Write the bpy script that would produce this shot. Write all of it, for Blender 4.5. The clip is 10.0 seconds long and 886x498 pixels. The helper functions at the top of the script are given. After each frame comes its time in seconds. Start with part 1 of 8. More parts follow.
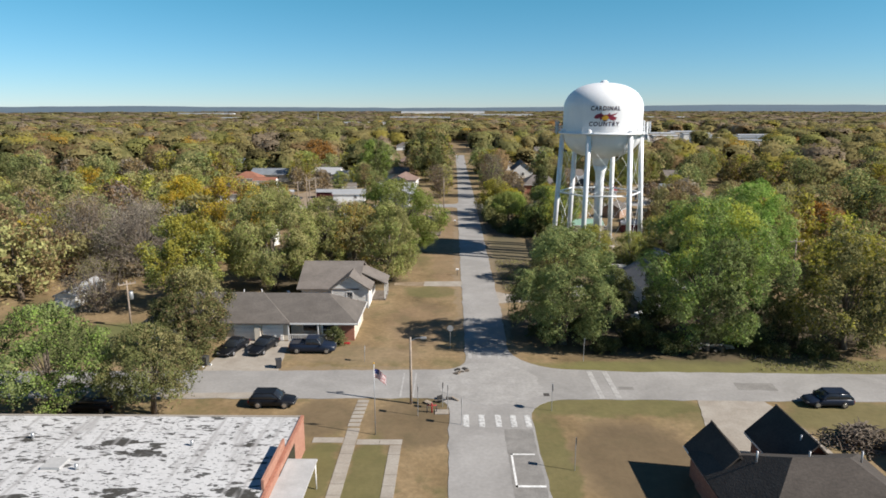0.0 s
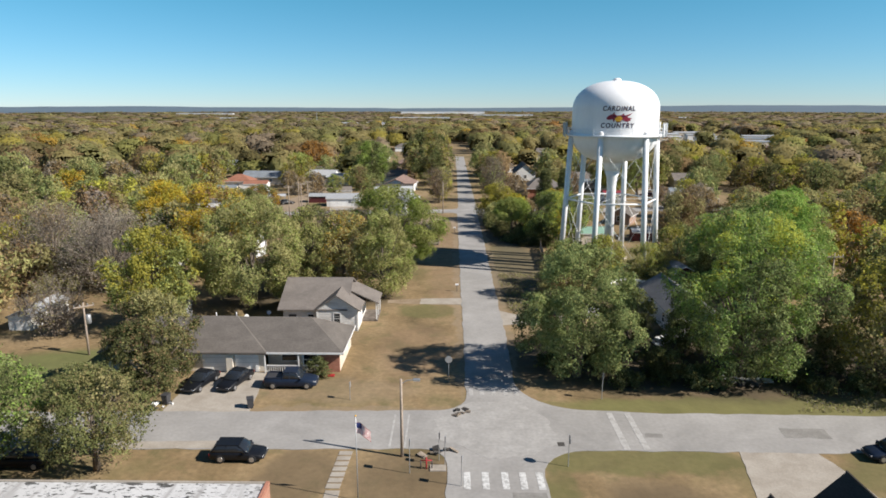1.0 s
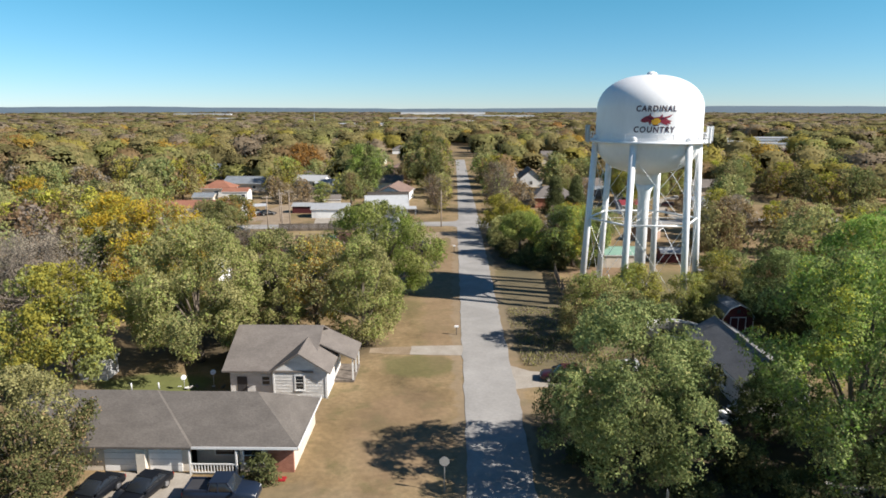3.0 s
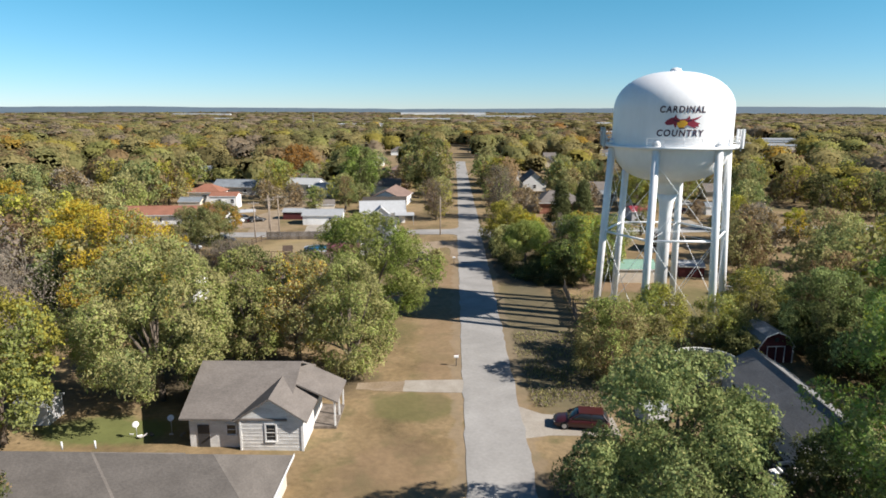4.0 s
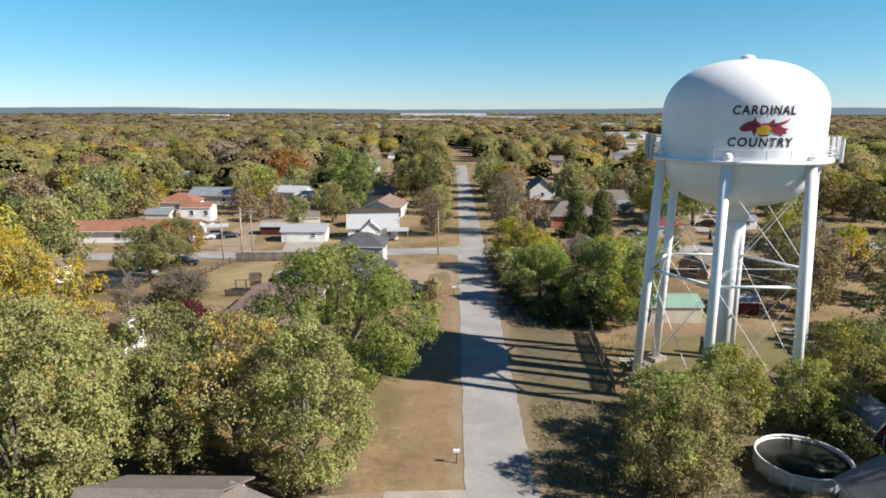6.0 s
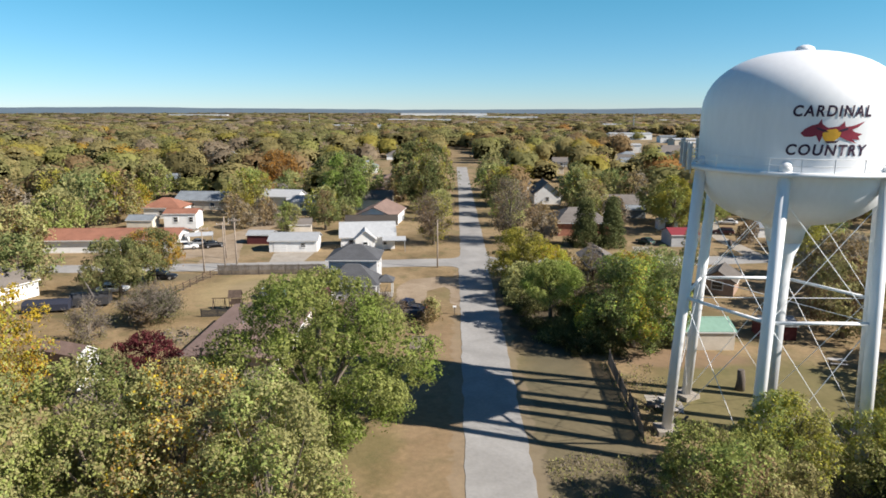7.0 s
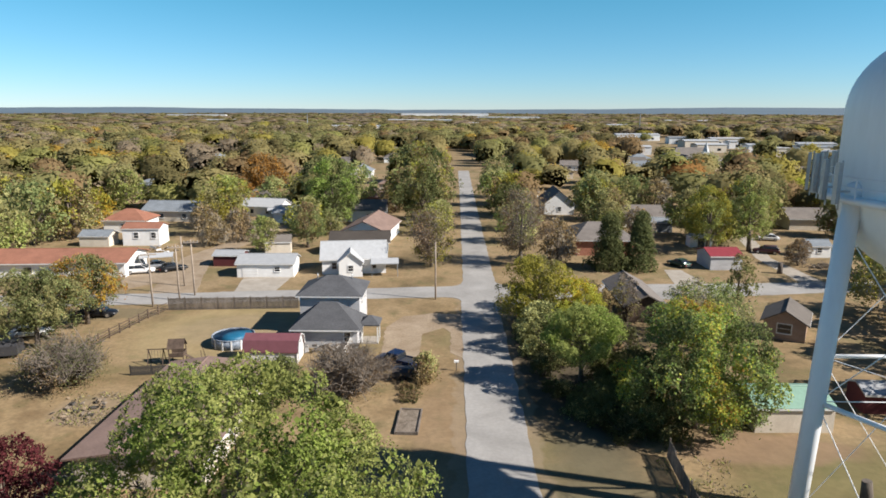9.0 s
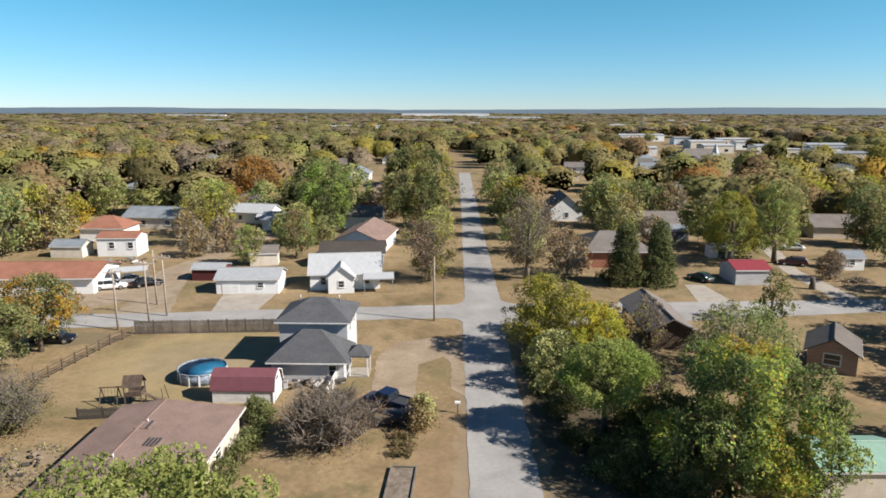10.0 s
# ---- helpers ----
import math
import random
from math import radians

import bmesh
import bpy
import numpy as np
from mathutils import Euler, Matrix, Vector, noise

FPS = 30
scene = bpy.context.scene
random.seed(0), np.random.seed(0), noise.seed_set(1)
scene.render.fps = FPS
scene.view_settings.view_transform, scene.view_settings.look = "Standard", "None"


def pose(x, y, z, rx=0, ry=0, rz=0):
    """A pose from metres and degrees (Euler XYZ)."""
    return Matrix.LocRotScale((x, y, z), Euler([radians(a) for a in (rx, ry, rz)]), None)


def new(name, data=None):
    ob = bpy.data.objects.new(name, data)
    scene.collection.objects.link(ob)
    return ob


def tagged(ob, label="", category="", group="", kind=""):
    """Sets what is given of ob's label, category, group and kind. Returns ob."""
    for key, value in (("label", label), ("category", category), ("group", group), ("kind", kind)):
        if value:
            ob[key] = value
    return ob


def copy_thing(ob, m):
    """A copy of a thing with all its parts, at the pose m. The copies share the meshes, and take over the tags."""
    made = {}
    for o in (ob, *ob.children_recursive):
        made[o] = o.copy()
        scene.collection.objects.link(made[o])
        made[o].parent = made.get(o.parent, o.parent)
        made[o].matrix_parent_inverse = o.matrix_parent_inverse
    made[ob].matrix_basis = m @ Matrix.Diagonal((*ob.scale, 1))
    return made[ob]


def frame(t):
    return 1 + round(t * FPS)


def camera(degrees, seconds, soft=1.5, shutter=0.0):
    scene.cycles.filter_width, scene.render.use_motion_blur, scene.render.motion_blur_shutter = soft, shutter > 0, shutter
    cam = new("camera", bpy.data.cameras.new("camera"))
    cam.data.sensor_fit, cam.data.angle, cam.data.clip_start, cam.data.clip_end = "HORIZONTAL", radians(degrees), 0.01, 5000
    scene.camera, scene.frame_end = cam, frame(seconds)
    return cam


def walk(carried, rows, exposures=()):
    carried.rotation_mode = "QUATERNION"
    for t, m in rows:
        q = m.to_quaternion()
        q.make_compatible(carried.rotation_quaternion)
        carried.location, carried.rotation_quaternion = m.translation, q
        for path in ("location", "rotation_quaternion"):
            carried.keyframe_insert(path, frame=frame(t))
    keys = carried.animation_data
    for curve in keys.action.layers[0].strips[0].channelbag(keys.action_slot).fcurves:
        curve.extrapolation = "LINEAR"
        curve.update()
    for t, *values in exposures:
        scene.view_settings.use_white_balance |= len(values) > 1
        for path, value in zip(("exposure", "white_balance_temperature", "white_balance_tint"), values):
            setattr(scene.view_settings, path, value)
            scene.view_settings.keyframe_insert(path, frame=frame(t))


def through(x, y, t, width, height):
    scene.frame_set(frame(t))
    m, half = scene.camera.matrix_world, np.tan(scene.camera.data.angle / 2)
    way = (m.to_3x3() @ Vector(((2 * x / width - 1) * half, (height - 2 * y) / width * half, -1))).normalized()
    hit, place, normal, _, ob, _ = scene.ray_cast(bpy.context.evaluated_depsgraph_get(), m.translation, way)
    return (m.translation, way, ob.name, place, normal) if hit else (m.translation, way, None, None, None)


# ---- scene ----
cam = camera(68.0, 10.0, soft=1.7)
METRES, EYE, TILT, LEAN, TURN = 102.8, 28.6, -12.22, 0.05, 0.8
ROWS = [
    (0.0, 0.0, 0.0, 0.0, -0.0, 0.0, -0.0),
    (0.5, 0.0013, 0.0479, 0.01, 0.0, 0.01, -0.03),
    (1.0, 0.0026, 0.0959, 0.02, 0.0, 0.03, -0.04),
    (1.5, 0.0042, 0.1448, 0.03, 0.02, 0.04, -0.04),
    (2.0, 0.0054, 0.1938, 0.0403, 0.02, 0.06, -0.06),
    (2.5, 0.0064, 0.2423, 0.0505, 0.02, 0.07, -0.06),
    (4.0, 0.0094, 0.3881, 0.0821, 0.03, 0.1, -0.18),
    (4.5, 0.0105, 0.4375, 0.0926, 0.04, 0.12, -0.17),
    (5.0, 0.0117, 0.4869, 0.1032, 0.04, 0.14, -0.18),
    (5.5, 0.0128, 0.5362, 0.1138, 0.06, 0.15, -0.18),
    (7.0, 0.0142, 0.6813, 0.1456, 0.1, 0.16, -0.2),
    (7.5, 0.0147, 0.7301, 0.1562, 0.13, 0.16, -0.22),
    (8.0, 0.0152, 0.7801, 0.1663, 0.15, 0.17, -0.23),
    (8.5, 0.0155, 0.8299, 0.1766, 0.16, 0.17, -0.22),
    (9.0, 0.0162, 0.8791, 0.1872, 0.18, 0.17, -0.23),
    (9.5, 0.0167, 0.9285, 0.1979, 0.21, 0.17, -0.22),
    (10.0, 0.0173, 0.9779, 0.2083, 0.24, 0.17, -0.22),
]
walk(cam, [(t, pose(0, 0, EYE, TILT, LEAN, TURN) @ pose(METRES * x, METRES * y, METRES * z, 90 + pitch, roll, yaw)) for t, x, y, z, yaw, pitch, roll in ROWS], [(0.0, 0.1), (1.0, 0.16), (2.0, 0.28), (10.0, 0.3)])

# ---- daylight: a clear autumn noon, the sun high on the right and a little behind ----
SUN_X, SUN_Y = 1.28, -0.37          # ground shadow of one metre falls (-1.28, 0.37)
sun_dir = Vector((SUN_X, SUN_Y, 1.0)).normalized()
world = bpy.data.worlds.new("clear_sky")
scene.world = world
world.use_nodes = True
wn = world.node_tree
sky = wn.nodes.new("ShaderNodeTexSky")
sky.sky_type = "NISHITA"
sky.sun_disc = False
sky.sun_elevation = math.asin(sun_dir.z)
sky.sun_rotation = math.atan2(sun_dir.x, sun_dir.y)
sky.air_density, sky.dust_density, sky.ozone_density, sky.altitude = 0.9, 0.0, 5.4, 1200
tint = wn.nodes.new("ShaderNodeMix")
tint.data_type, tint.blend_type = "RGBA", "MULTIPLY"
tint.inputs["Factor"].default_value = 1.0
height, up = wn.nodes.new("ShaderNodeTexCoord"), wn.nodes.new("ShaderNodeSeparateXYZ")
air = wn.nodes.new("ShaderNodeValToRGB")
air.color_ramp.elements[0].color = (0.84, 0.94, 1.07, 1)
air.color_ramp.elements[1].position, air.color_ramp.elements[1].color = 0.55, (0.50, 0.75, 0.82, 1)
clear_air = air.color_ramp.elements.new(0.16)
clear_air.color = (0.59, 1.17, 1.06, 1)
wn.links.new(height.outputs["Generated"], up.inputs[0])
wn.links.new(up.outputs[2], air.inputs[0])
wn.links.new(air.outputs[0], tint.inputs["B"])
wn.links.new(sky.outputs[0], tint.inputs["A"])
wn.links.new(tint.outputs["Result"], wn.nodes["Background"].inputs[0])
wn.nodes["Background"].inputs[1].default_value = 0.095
sun = new("sun", bpy.data.lights.new("sun", "SUN"))
sun.data.energy, sun.data.angle, sun.data.color = 7.2, radians(0.53), (1.0, 0.93, 0.845)
sun.matrix_world = Matrix.Translation((60, -40, 120)) @ sun_dir.to_track_quat("Z", "Y").to_matrix().to_4x4()

# ---- materials ----
def mat(name, stops, scale=1.0, rough=0.85, bump=0.0, bump_scale=None, fine=0.35, fine_scale=None, metal=0.0, stretch=(1, 1, 1), object_random=0.0, island=0.0, distort=0.4, spec=0.3):
    """Procedural surface: a colour ramp over large noise, fine grain on top, relief, and some change from object to object."""
    m = bpy.data.materials.new(name)
    m.use_nodes = True
    nt = m.node_tree
    n, l = nt.nodes, nt.links
    b = n["Principled BSDF"]
    b.inputs["Roughness"].default_value, b.inputs["Metallic"].default_value = rough, metal
    b.inputs["Specular IOR Level"].default_value = spec
    co = n.new("ShaderNodeTexCoord")
    mp = n.new("ShaderNodeMapping")
    mp.inputs["Scale"].default_value = stretch
    l.new(co.outputs["Object"], mp.inputs["Vector"])
    big = n.new("ShaderNodeTexNoise")
    big.inputs["Scale"].default_value, big.inputs["Detail"].default_value, big.inputs["Roughness"].default_value, big.inputs["Distortion"].default_value = scale, 6, 0.62, distort
    l.new(mp.outputs[0], big.inputs["Vector"])
    ramp = n.new("ShaderNodeValToRGB")
    while len(ramp.color_ramp.elements) < len(stops):
        ramp.color_ramp.elements.new(0.5)
    for e, (p, c) in zip(ramp.color_ramp.elements, stops):
        e.position, e.color = p, (*c, 1)
    l.new(big.outputs[0], ramp.inputs[0])
    out = ramp.outputs[0]
    small = n.new("ShaderNodeTexNoise")
    small.inputs["Scale"].default_value, small.inputs["Detail"].default_value = fine_scale or scale * 14, 4
    l.new(mp.outputs[0], small.inputs["Vector"])
    if fine:
        mix = n.new("ShaderNodeMix")
        mix.data_type, mix.blend_type = "RGBA", "MULTIPLY"
        mix.inputs["Factor"].default_value = 1.0
        fr = n.new("ShaderNodeMapRange")
        fr.inputs["From Min"].default_value, fr.inputs["From Max"].default_value = 0.25, 0.75
        fr.inputs["To Min"].default_value, fr.inputs["To Max"].default_value = 1 - fine, 1 + fine
        l.new(small.outputs[0], fr.inputs[0])
        l.new(out, mix.inputs["A"])
        l.new(fr.outputs[0], mix.inputs["B"])
        out = mix.outputs["Result"]
    for amount, kind, socket in ((object_random, "ShaderNodeObjectInfo", "Random"), (island, "ShaderNodeNewGeometry", "Random Per Island")):
        if amount:
            src = n.new(kind)
            r = n.new("ShaderNodeMapRange")
            r.inputs["To Min"].default_value, r.inputs["To Max"].default_value = 1 - amount, 1 + amount
            l.new(src.outputs[socket], r.inputs[0])
            mx = n.new("ShaderNodeMix")
            mx.data_type, mx.blend_type = "RGBA", "MULTIPLY"
            mx.inputs["Factor"].default_value = 1.0
            l.new(out, mx.inputs["A"])
            l.new(r.outputs[0], mx.inputs["B"])
            out = mx.outputs["Result"]
    l.new(out, b.inputs["Base Color"])
    if bump:
        bn = n.new("ShaderNodeBump")
        bn.inputs["Strength"].default_value, bn.inputs["Distance"].default_value = 1.0, bump
        if bump_scale:
            tex = n.new("ShaderNodeTexNoise")
            tex.inputs["Scale"].default_value, tex.inputs["Detail"].default_value = bump_scale, 5
            l.new(mp.outputs[0], tex.inputs["Vector"])
            l.new(tex.outputs[0], bn.inputs["Height"])
        else:
            l.new(small.outputs[0], bn.inputs["Height"])
        l.new(bn.outputs[0], b.inputs["Normal"])
    return m


def plain(name, c, rough=0.6, metal=0.0, fine=0.12, scale=1.5, spec=0.4):
    d = tuple(v * 0.86 for v in c)
    return mat(name, ((0.35, d), (0.65, c)), scale, rough, 0, None, fine, scale * 9, metal, spec=spec)


def leaf_mat(name, dark, light, through=0.36, grain=0.35, own=0.55):
    """Leaves: diffuse with light passing through, each leaf of a slightly different tone."""
    m = bpy.data.materials.new(name)
    m.use_nodes = True
    nt = m.node_tree
    n, l = nt.nodes, nt.links
    n.remove(n["Principled BSDF"])
    geo, info = n.new("ShaderNodeNewGeometry"), n.new("ShaderNodeObjectInfo")
    co = n.new("ShaderNodeTexCoord")
    patch = n.new("ShaderNodeTexNoise")
    patch.inputs["Scale"].default_value, patch.inputs["Detail"].default_value = grain, 3
    l.new(co.outputs["Object"], patch.inputs["Vector"])
    add = n.new("ShaderNodeMath")
    add.operation = "MULTIPLY_ADD"
    add.inputs[1].default_value = own
    l.new(geo.outputs["Random Per Island"], add.inputs[0])
    pr = n.new("ShaderNodeMapRange")
    pr.inputs["From Min"].default_value, pr.inputs["From Max"].default_value = 0.3, 0.7
    pr.inputs["To Min"].default_value, pr.inputs["To Max"].default_value = 0.0, 0.45
    l.new(patch.outputs[0], pr.inputs[0])
    l.new(pr.outputs[0], add.inputs[2])
    ramp = n.new("ShaderNodeValToRGB")
    ramp.color_ramp.elements[0].color, ramp.color_ramp.elements[1].color = (*dark, 1), (*light, 1)
    l.new(add.outputs[0], ramp.inputs[0])
    hsv = n.new("ShaderNodeHueSaturation")
    for sock, lo, hi in (("Value", 0.8, 1.2), ("Hue", 0.485, 0.515)):
        r = n.new("ShaderNodeMapRange")
        r.inputs["To Min"].default_value, r.inputs["To Max"].default_value = lo, hi
        l.new(info.outputs["Random"], r.inputs[0])
        l.new(r.outputs[0], hsv.inputs[sock])
    l.new(ramp.outputs[0], hsv.inputs["Color"])
    dif, tra, mix = n.new("ShaderNodeBsdfDiffuse"), n.new("ShaderNodeBsdfTranslucent"), n.new("ShaderNodeMixShader")
    mix.inputs[0].default_value = through
    l.new(hsv.outputs[0], dif.inputs[0])
    l.new(hsv.outputs[0], tra.inputs[0])
    l.new(dif.outputs[0], mix.inputs[1])
    l.new(tra.outputs[0], mix.inputs[2])
    l.new(mix.outputs[0], n["Material Output"].inputs[0])
    return m


def glass_mat(name, c):
    m = bpy.data.materials.new(name)
    m.use_nodes = True
    b = m.node_tree.nodes["Principled BSDF"]
    b.inputs["Base Color"].default_value, b.inputs["Roughness"].default_value = (*c, 1), 0.06
    b.inputs["Specular IOR Level"].default_value = 0.6
    return m


TONES = {
    "green": ((0.122, 0.148, 0.053), (0.39, 0.43, 0.178)),
    "bright": ((0.105, 0.155, 0.036), (0.43, 0.56, 0.135)),
    "fresh": ((0.175, 0.205, 0.055), (0.53, 0.59, 0.20)),
    "olive": ((0.19, 0.18, 0.074), (0.545, 0.51, 0.23)),
    "yellow": ((0.235, 0.222, 0.040), (0.575, 0.545, 0.11)),
    "gold": ((0.36, 0.245, 0.03), (0.68, 0.47, 0.07)),
    "orange": ((0.27, 0.13, 0.032), (0.50, 0.265, 0.08)),
    "brown": ((0.19, 0.135, 0.072), (0.40, 0.29, 0.16)),
    "red": ((0.075, 0.022, 0.022), (0.26, 0.085, 0.075)),
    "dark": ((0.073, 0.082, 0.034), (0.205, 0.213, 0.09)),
    "grey": ((0.22, 0.185, 0.145), (0.42, 0.365, 0.295)),
}
LEAF = {k: leaf_mat("leaf_" + k, *v, own=0.34) for k, v in TONES.items()}
# whole crowns far away: leaves and twigs run together, haze put into the tones
TWIG_TONE = (0.36, 0.27, 0.13)
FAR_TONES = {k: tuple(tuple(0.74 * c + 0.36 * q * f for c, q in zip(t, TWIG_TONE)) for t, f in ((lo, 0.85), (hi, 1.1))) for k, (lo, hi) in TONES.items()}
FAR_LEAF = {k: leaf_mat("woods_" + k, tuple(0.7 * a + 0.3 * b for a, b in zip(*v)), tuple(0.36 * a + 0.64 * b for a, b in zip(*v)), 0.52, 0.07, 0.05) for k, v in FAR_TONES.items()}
M_BARK = mat("bark", ((0.3, (0.09, 0.07, 0.055)), (0.7, (0.2, 0.165, 0.13))), 2.0, 0.95, 0.03, stretch=(1, 1, 0.25))
M_TWIG = mat("pale_twigs", ((0.3, (0.12, 0.10, 0.082)), (0.7, (0.24, 0.205, 0.17))), 2.0, 0.95)
M_ASPHALT = mat("aged_asphalt", ((0.3, (0.225, 0.217, 0.206)), (0.5, (0.28, 0.27, 0.257)), (0.7, (0.335, 0.324, 0.31))), 0.16, 0.92, 0.004, fine=0.09, fine_scale=3.0)
M_PATCH = mat("asphalt_patch", ((0.35, (0.185, 0.177, 0.165)), (0.65, (0.24, 0.23, 0.215))), 0.8, 0.92, 0.004, fine=0.15)
M_CONCRETE = mat("pale_concrete", ((0.3, (0.265, 0.232, 0.193)), (0.7, (0.365, 0.333, 0.288))), 0.5, 0.9, 0.003, fine=0.12, fine_scale=6)
M_DIRT = mat("packed_dirt", ((0.3, (0.21, 0.155, 0.10)), (0.7, (0.32, 0.255, 0.185))), 0.3, 0.95, 0.01, fine=0.2, fine_scale=4)
M_FAINT_LINE = mat("faded_road_paint", ((0.35, (0.29, 0.28, 0.266)), (0.6, (0.40, 0.39, 0.376))), 2.0, 0.8, fine=0.15)
M_WORN_BAR = mat("scuffed_road_paint", ((0.38, (0.30, 0.295, 0.285)), (0.56, (0.55, 0.55, 0.54))), 3.0, 0.75, fine=0.25)
M_PALE_ASPHALT = mat("dusty_pale_asphalt", ((0.3, (0.265, 0.256, 0.243)), (0.7, (0.35, 0.339, 0.323))), 0.5, 0.92, 0.004, fine=0.12, fine_scale=3.0)
M_PAINT_LINE = mat("worn_road_paint", ((0.3, (0.45, 0.45, 0.44)), (0.6, (0.78, 0.78, 0.76))), 2.0, 0.7, fine=0.15)
M_WHITE = mat("white_paint", ((0.3, (0.70, 0.70, 0.69)), (0.7, (0.82, 0.82, 0.81))), 0.6, 0.6, fine=0.06)
M_TANK = mat("tank_paint", ((0.3, (0.76, 0.77, 0.78)), (0.7, (0.83, 0.835, 0.84))), 0.18, 0.42, fine=0.03, stretch=(1, 1, 0.3), spec=0.45)
M_OLD_WHITE = mat("weathered_white_siding", ((0.3, (0.50, 0.49, 0.47)), (0.6, (0.70, 0.69, 0.67))), 0.7, 0.8, 0.01, fine=0.15, stretch=(1, 1, 3))
M_CREAM = mat("cream_siding", ((0.3, (0.52, 0.46, 0.38)), (0.7, (0.66, 0.60, 0.51))), 0.6, 0.8, fine=0.1)
M_GREY_SIDING = mat("grey_siding", ((0.3, (0.40, 0.40, 0.41)), (0.7, (0.52, 0.52, 0.53))), 0.6, 0.8, fine=0.1, stretch=(1, 1, 4))
M_BRICK = mat("red_brick", ((0.3, (0.26, 0.11, 0.075)), (0.7, (0.40, 0.19, 0.13))), 1.4, 0.9, 0.01, fine=0.25, stretch=(1, 1, 3))
M_ORANGE_BRICK = mat("orange_brick", ((0.3, (0.30, 0.145, 0.10)), (0.7, (0.41, 0.225, 0.165))), 1.4, 0.9, 0.01, fine=0.25, stretch=(1, 1, 3))


def shingle(name, c, fine=0.22):
    return mat(name, ((0.3, tuple(v * 0.8 for v in c)), (0.7, tuple(v * 1.15 for v in c))), 0.45, 0.92, 0.02, fine=fine, fine_scale=5, stretch=(1, 1, 2.5))


M_ROOF_GREY = shingle("grey_shingles", (0.122, 0.109, 0.098), 0.15)
M_ROOF_DARK = shingle("dark_shingles", (0.062, 0.053, 0.046))
M_ROOF_SLATE = shingle("slate_grey_shingles", (0.083, 0.085, 0.092))
M_TARP = plain("navy_tarpaulin", (0.026, 0.03, 0.05), 0.7, fine=0.3, scale=3)
M_ROOF_BROWNGREY = shingle("weathered_brown_shingles", (0.165, 0.146, 0.132), 0.16)
M_ROOF_PALE = shingle("pale_grey_shingles", (0.168, 0.167, 0.168), 0.16)
M_ROOF_BROWN = shingle("red_brown_shingles", (0.205, 0.142, 0.119), 0.1)
M_ROOF_RUST = shingle("rust_red_roof", (0.27, 0.122, 0.08), 0.15)
M_ROOF_RED = plain("red_metal_roof", (0.25, 0.04, 0.05), 0.5)
M_ROOF_MAROON = plain("maroon_metal_roof", (0.175, 0.068, 0.08), 0.5)
M_ROOF_BLUE = shingle("blue_grey_roof", (0.19, 0.212, 0.235))
M_ROOF_METAL = plain("grey_metal_roof", (0.35, 0.36, 0.37), 0.5, 0.0)
M_ROOF_WHITE = plain("white_metal_roof", (0.43, 0.44, 0.45), 0.5, 0.0)
M_ROOF_GREEN = plain("green_metal_roof", (0.22, 0.36, 0.285), 0.55)
M_BARN_RED = plain("dark_red_boards", (0.10, 0.022, 0.024), 0.8)
M_TRIM = plain("white_trim", (0.74, 0.74, 0.73), 0.6, fine=0.05)
M_GLASS = glass_mat("window_glass", (0.02, 0.024, 0.03))
M_WOOD = mat("weathered_fence_wood", ((0.3, (0.085, 0.070, 0.058)), (0.7, (0.20, 0.17, 0.145))), 1.5, 0.9, 0.01, fine=0.25, stretch=(1, 1, 0.3), object_random=0.2)
M_POLE = mat("utility_pole_wood", ((0.3, (0.25, 0.20, 0.155)), (0.7, (0.42, 0.35, 0.29))), 1.5, 0.9, 0.01, stretch=(1, 1, 0.2))
M_STEEL = plain("galvanised_steel", (0.45, 0.46, 0.47), 0.45, 0.6)
M_DARK_STEEL = plain("dark_steel", (0.05, 0.05, 0.055), 0.5)
M_TYRE = plain("tyre_rubber", (0.02, 0.02, 0.021), 0.9)
M_RIM = plain("alloy_rim", (0.5, 0.5, 0.52), 0.3, 0.8)
M_CAR_BLACK = plain("black_car_paint", (0.008, 0.009, 0.012), 0.38, fine=0.03, spec=0.35)
M_CAR_NAVY = plain("navy_car_paint", (0.012, 0.02, 0.04), 0.38, fine=0.03, spec=0.35)
M_CAR_BLUE = plain("blue_car_paint", (0.009, 0.018, 0.055), 0.38, fine=0.03, spec=0.35)
M_CAR_RED = plain("red_car_paint", (0.055, 0.012, 0.013), 0.28, fine=0.03, spec=0.6)
M_CAR_WHITE = plain("white_car_paint", (0.72, 0.72, 0.72), 0.3, fine=0.03, spec=0.5)
M_CAR_SILVER = plain("silver_car_paint", (0.36, 0.37, 0.39), 0.3, 0.4, fine=0.03)
M_CAR_GREEN = plain("dark_green_car_paint", (0.03, 0.07, 0.055), 0.3, fine=0.03)
M_HEADLIGHT = plain("headlight_lens", (0.7, 0.7, 0.7), 0.15)
M_TAIL = plain("tail_light_lens", (0.25, 0.01, 0.01), 0.2)
M_LETTER = plain("dark_maroon_lettering", (0.035, 0.01, 0.035), 0.5, fine=0.05)
M_EMBLEM_RED = plain("emblem_red", (0.28, 0.025, 0.05), 0.5, fine=0.05)
M_EMBLEM_YELLOW = plain("emblem_yellow", (0.75, 0.40, 0.03), 0.5, fine=0.05)
M_RED = plain("red_paint", (0.35, 0.02, 0.025), 0.6)
M_FLAG_BLUE = plain("flag_blue", (0.02, 0.03, 0.12), 0.8)
M_POOL_COVER = plain("blue_pool_cover", (0.015, 0.12, 0.22), 0.5, fine=0.2)
M_POOL_WALL = mat("pool_wall", ((0.35, (0.10, 0.13, 0.18)), (0.6, (0.30, 0.34, 0.40))), 3.0, 0.5, fine=0.3)
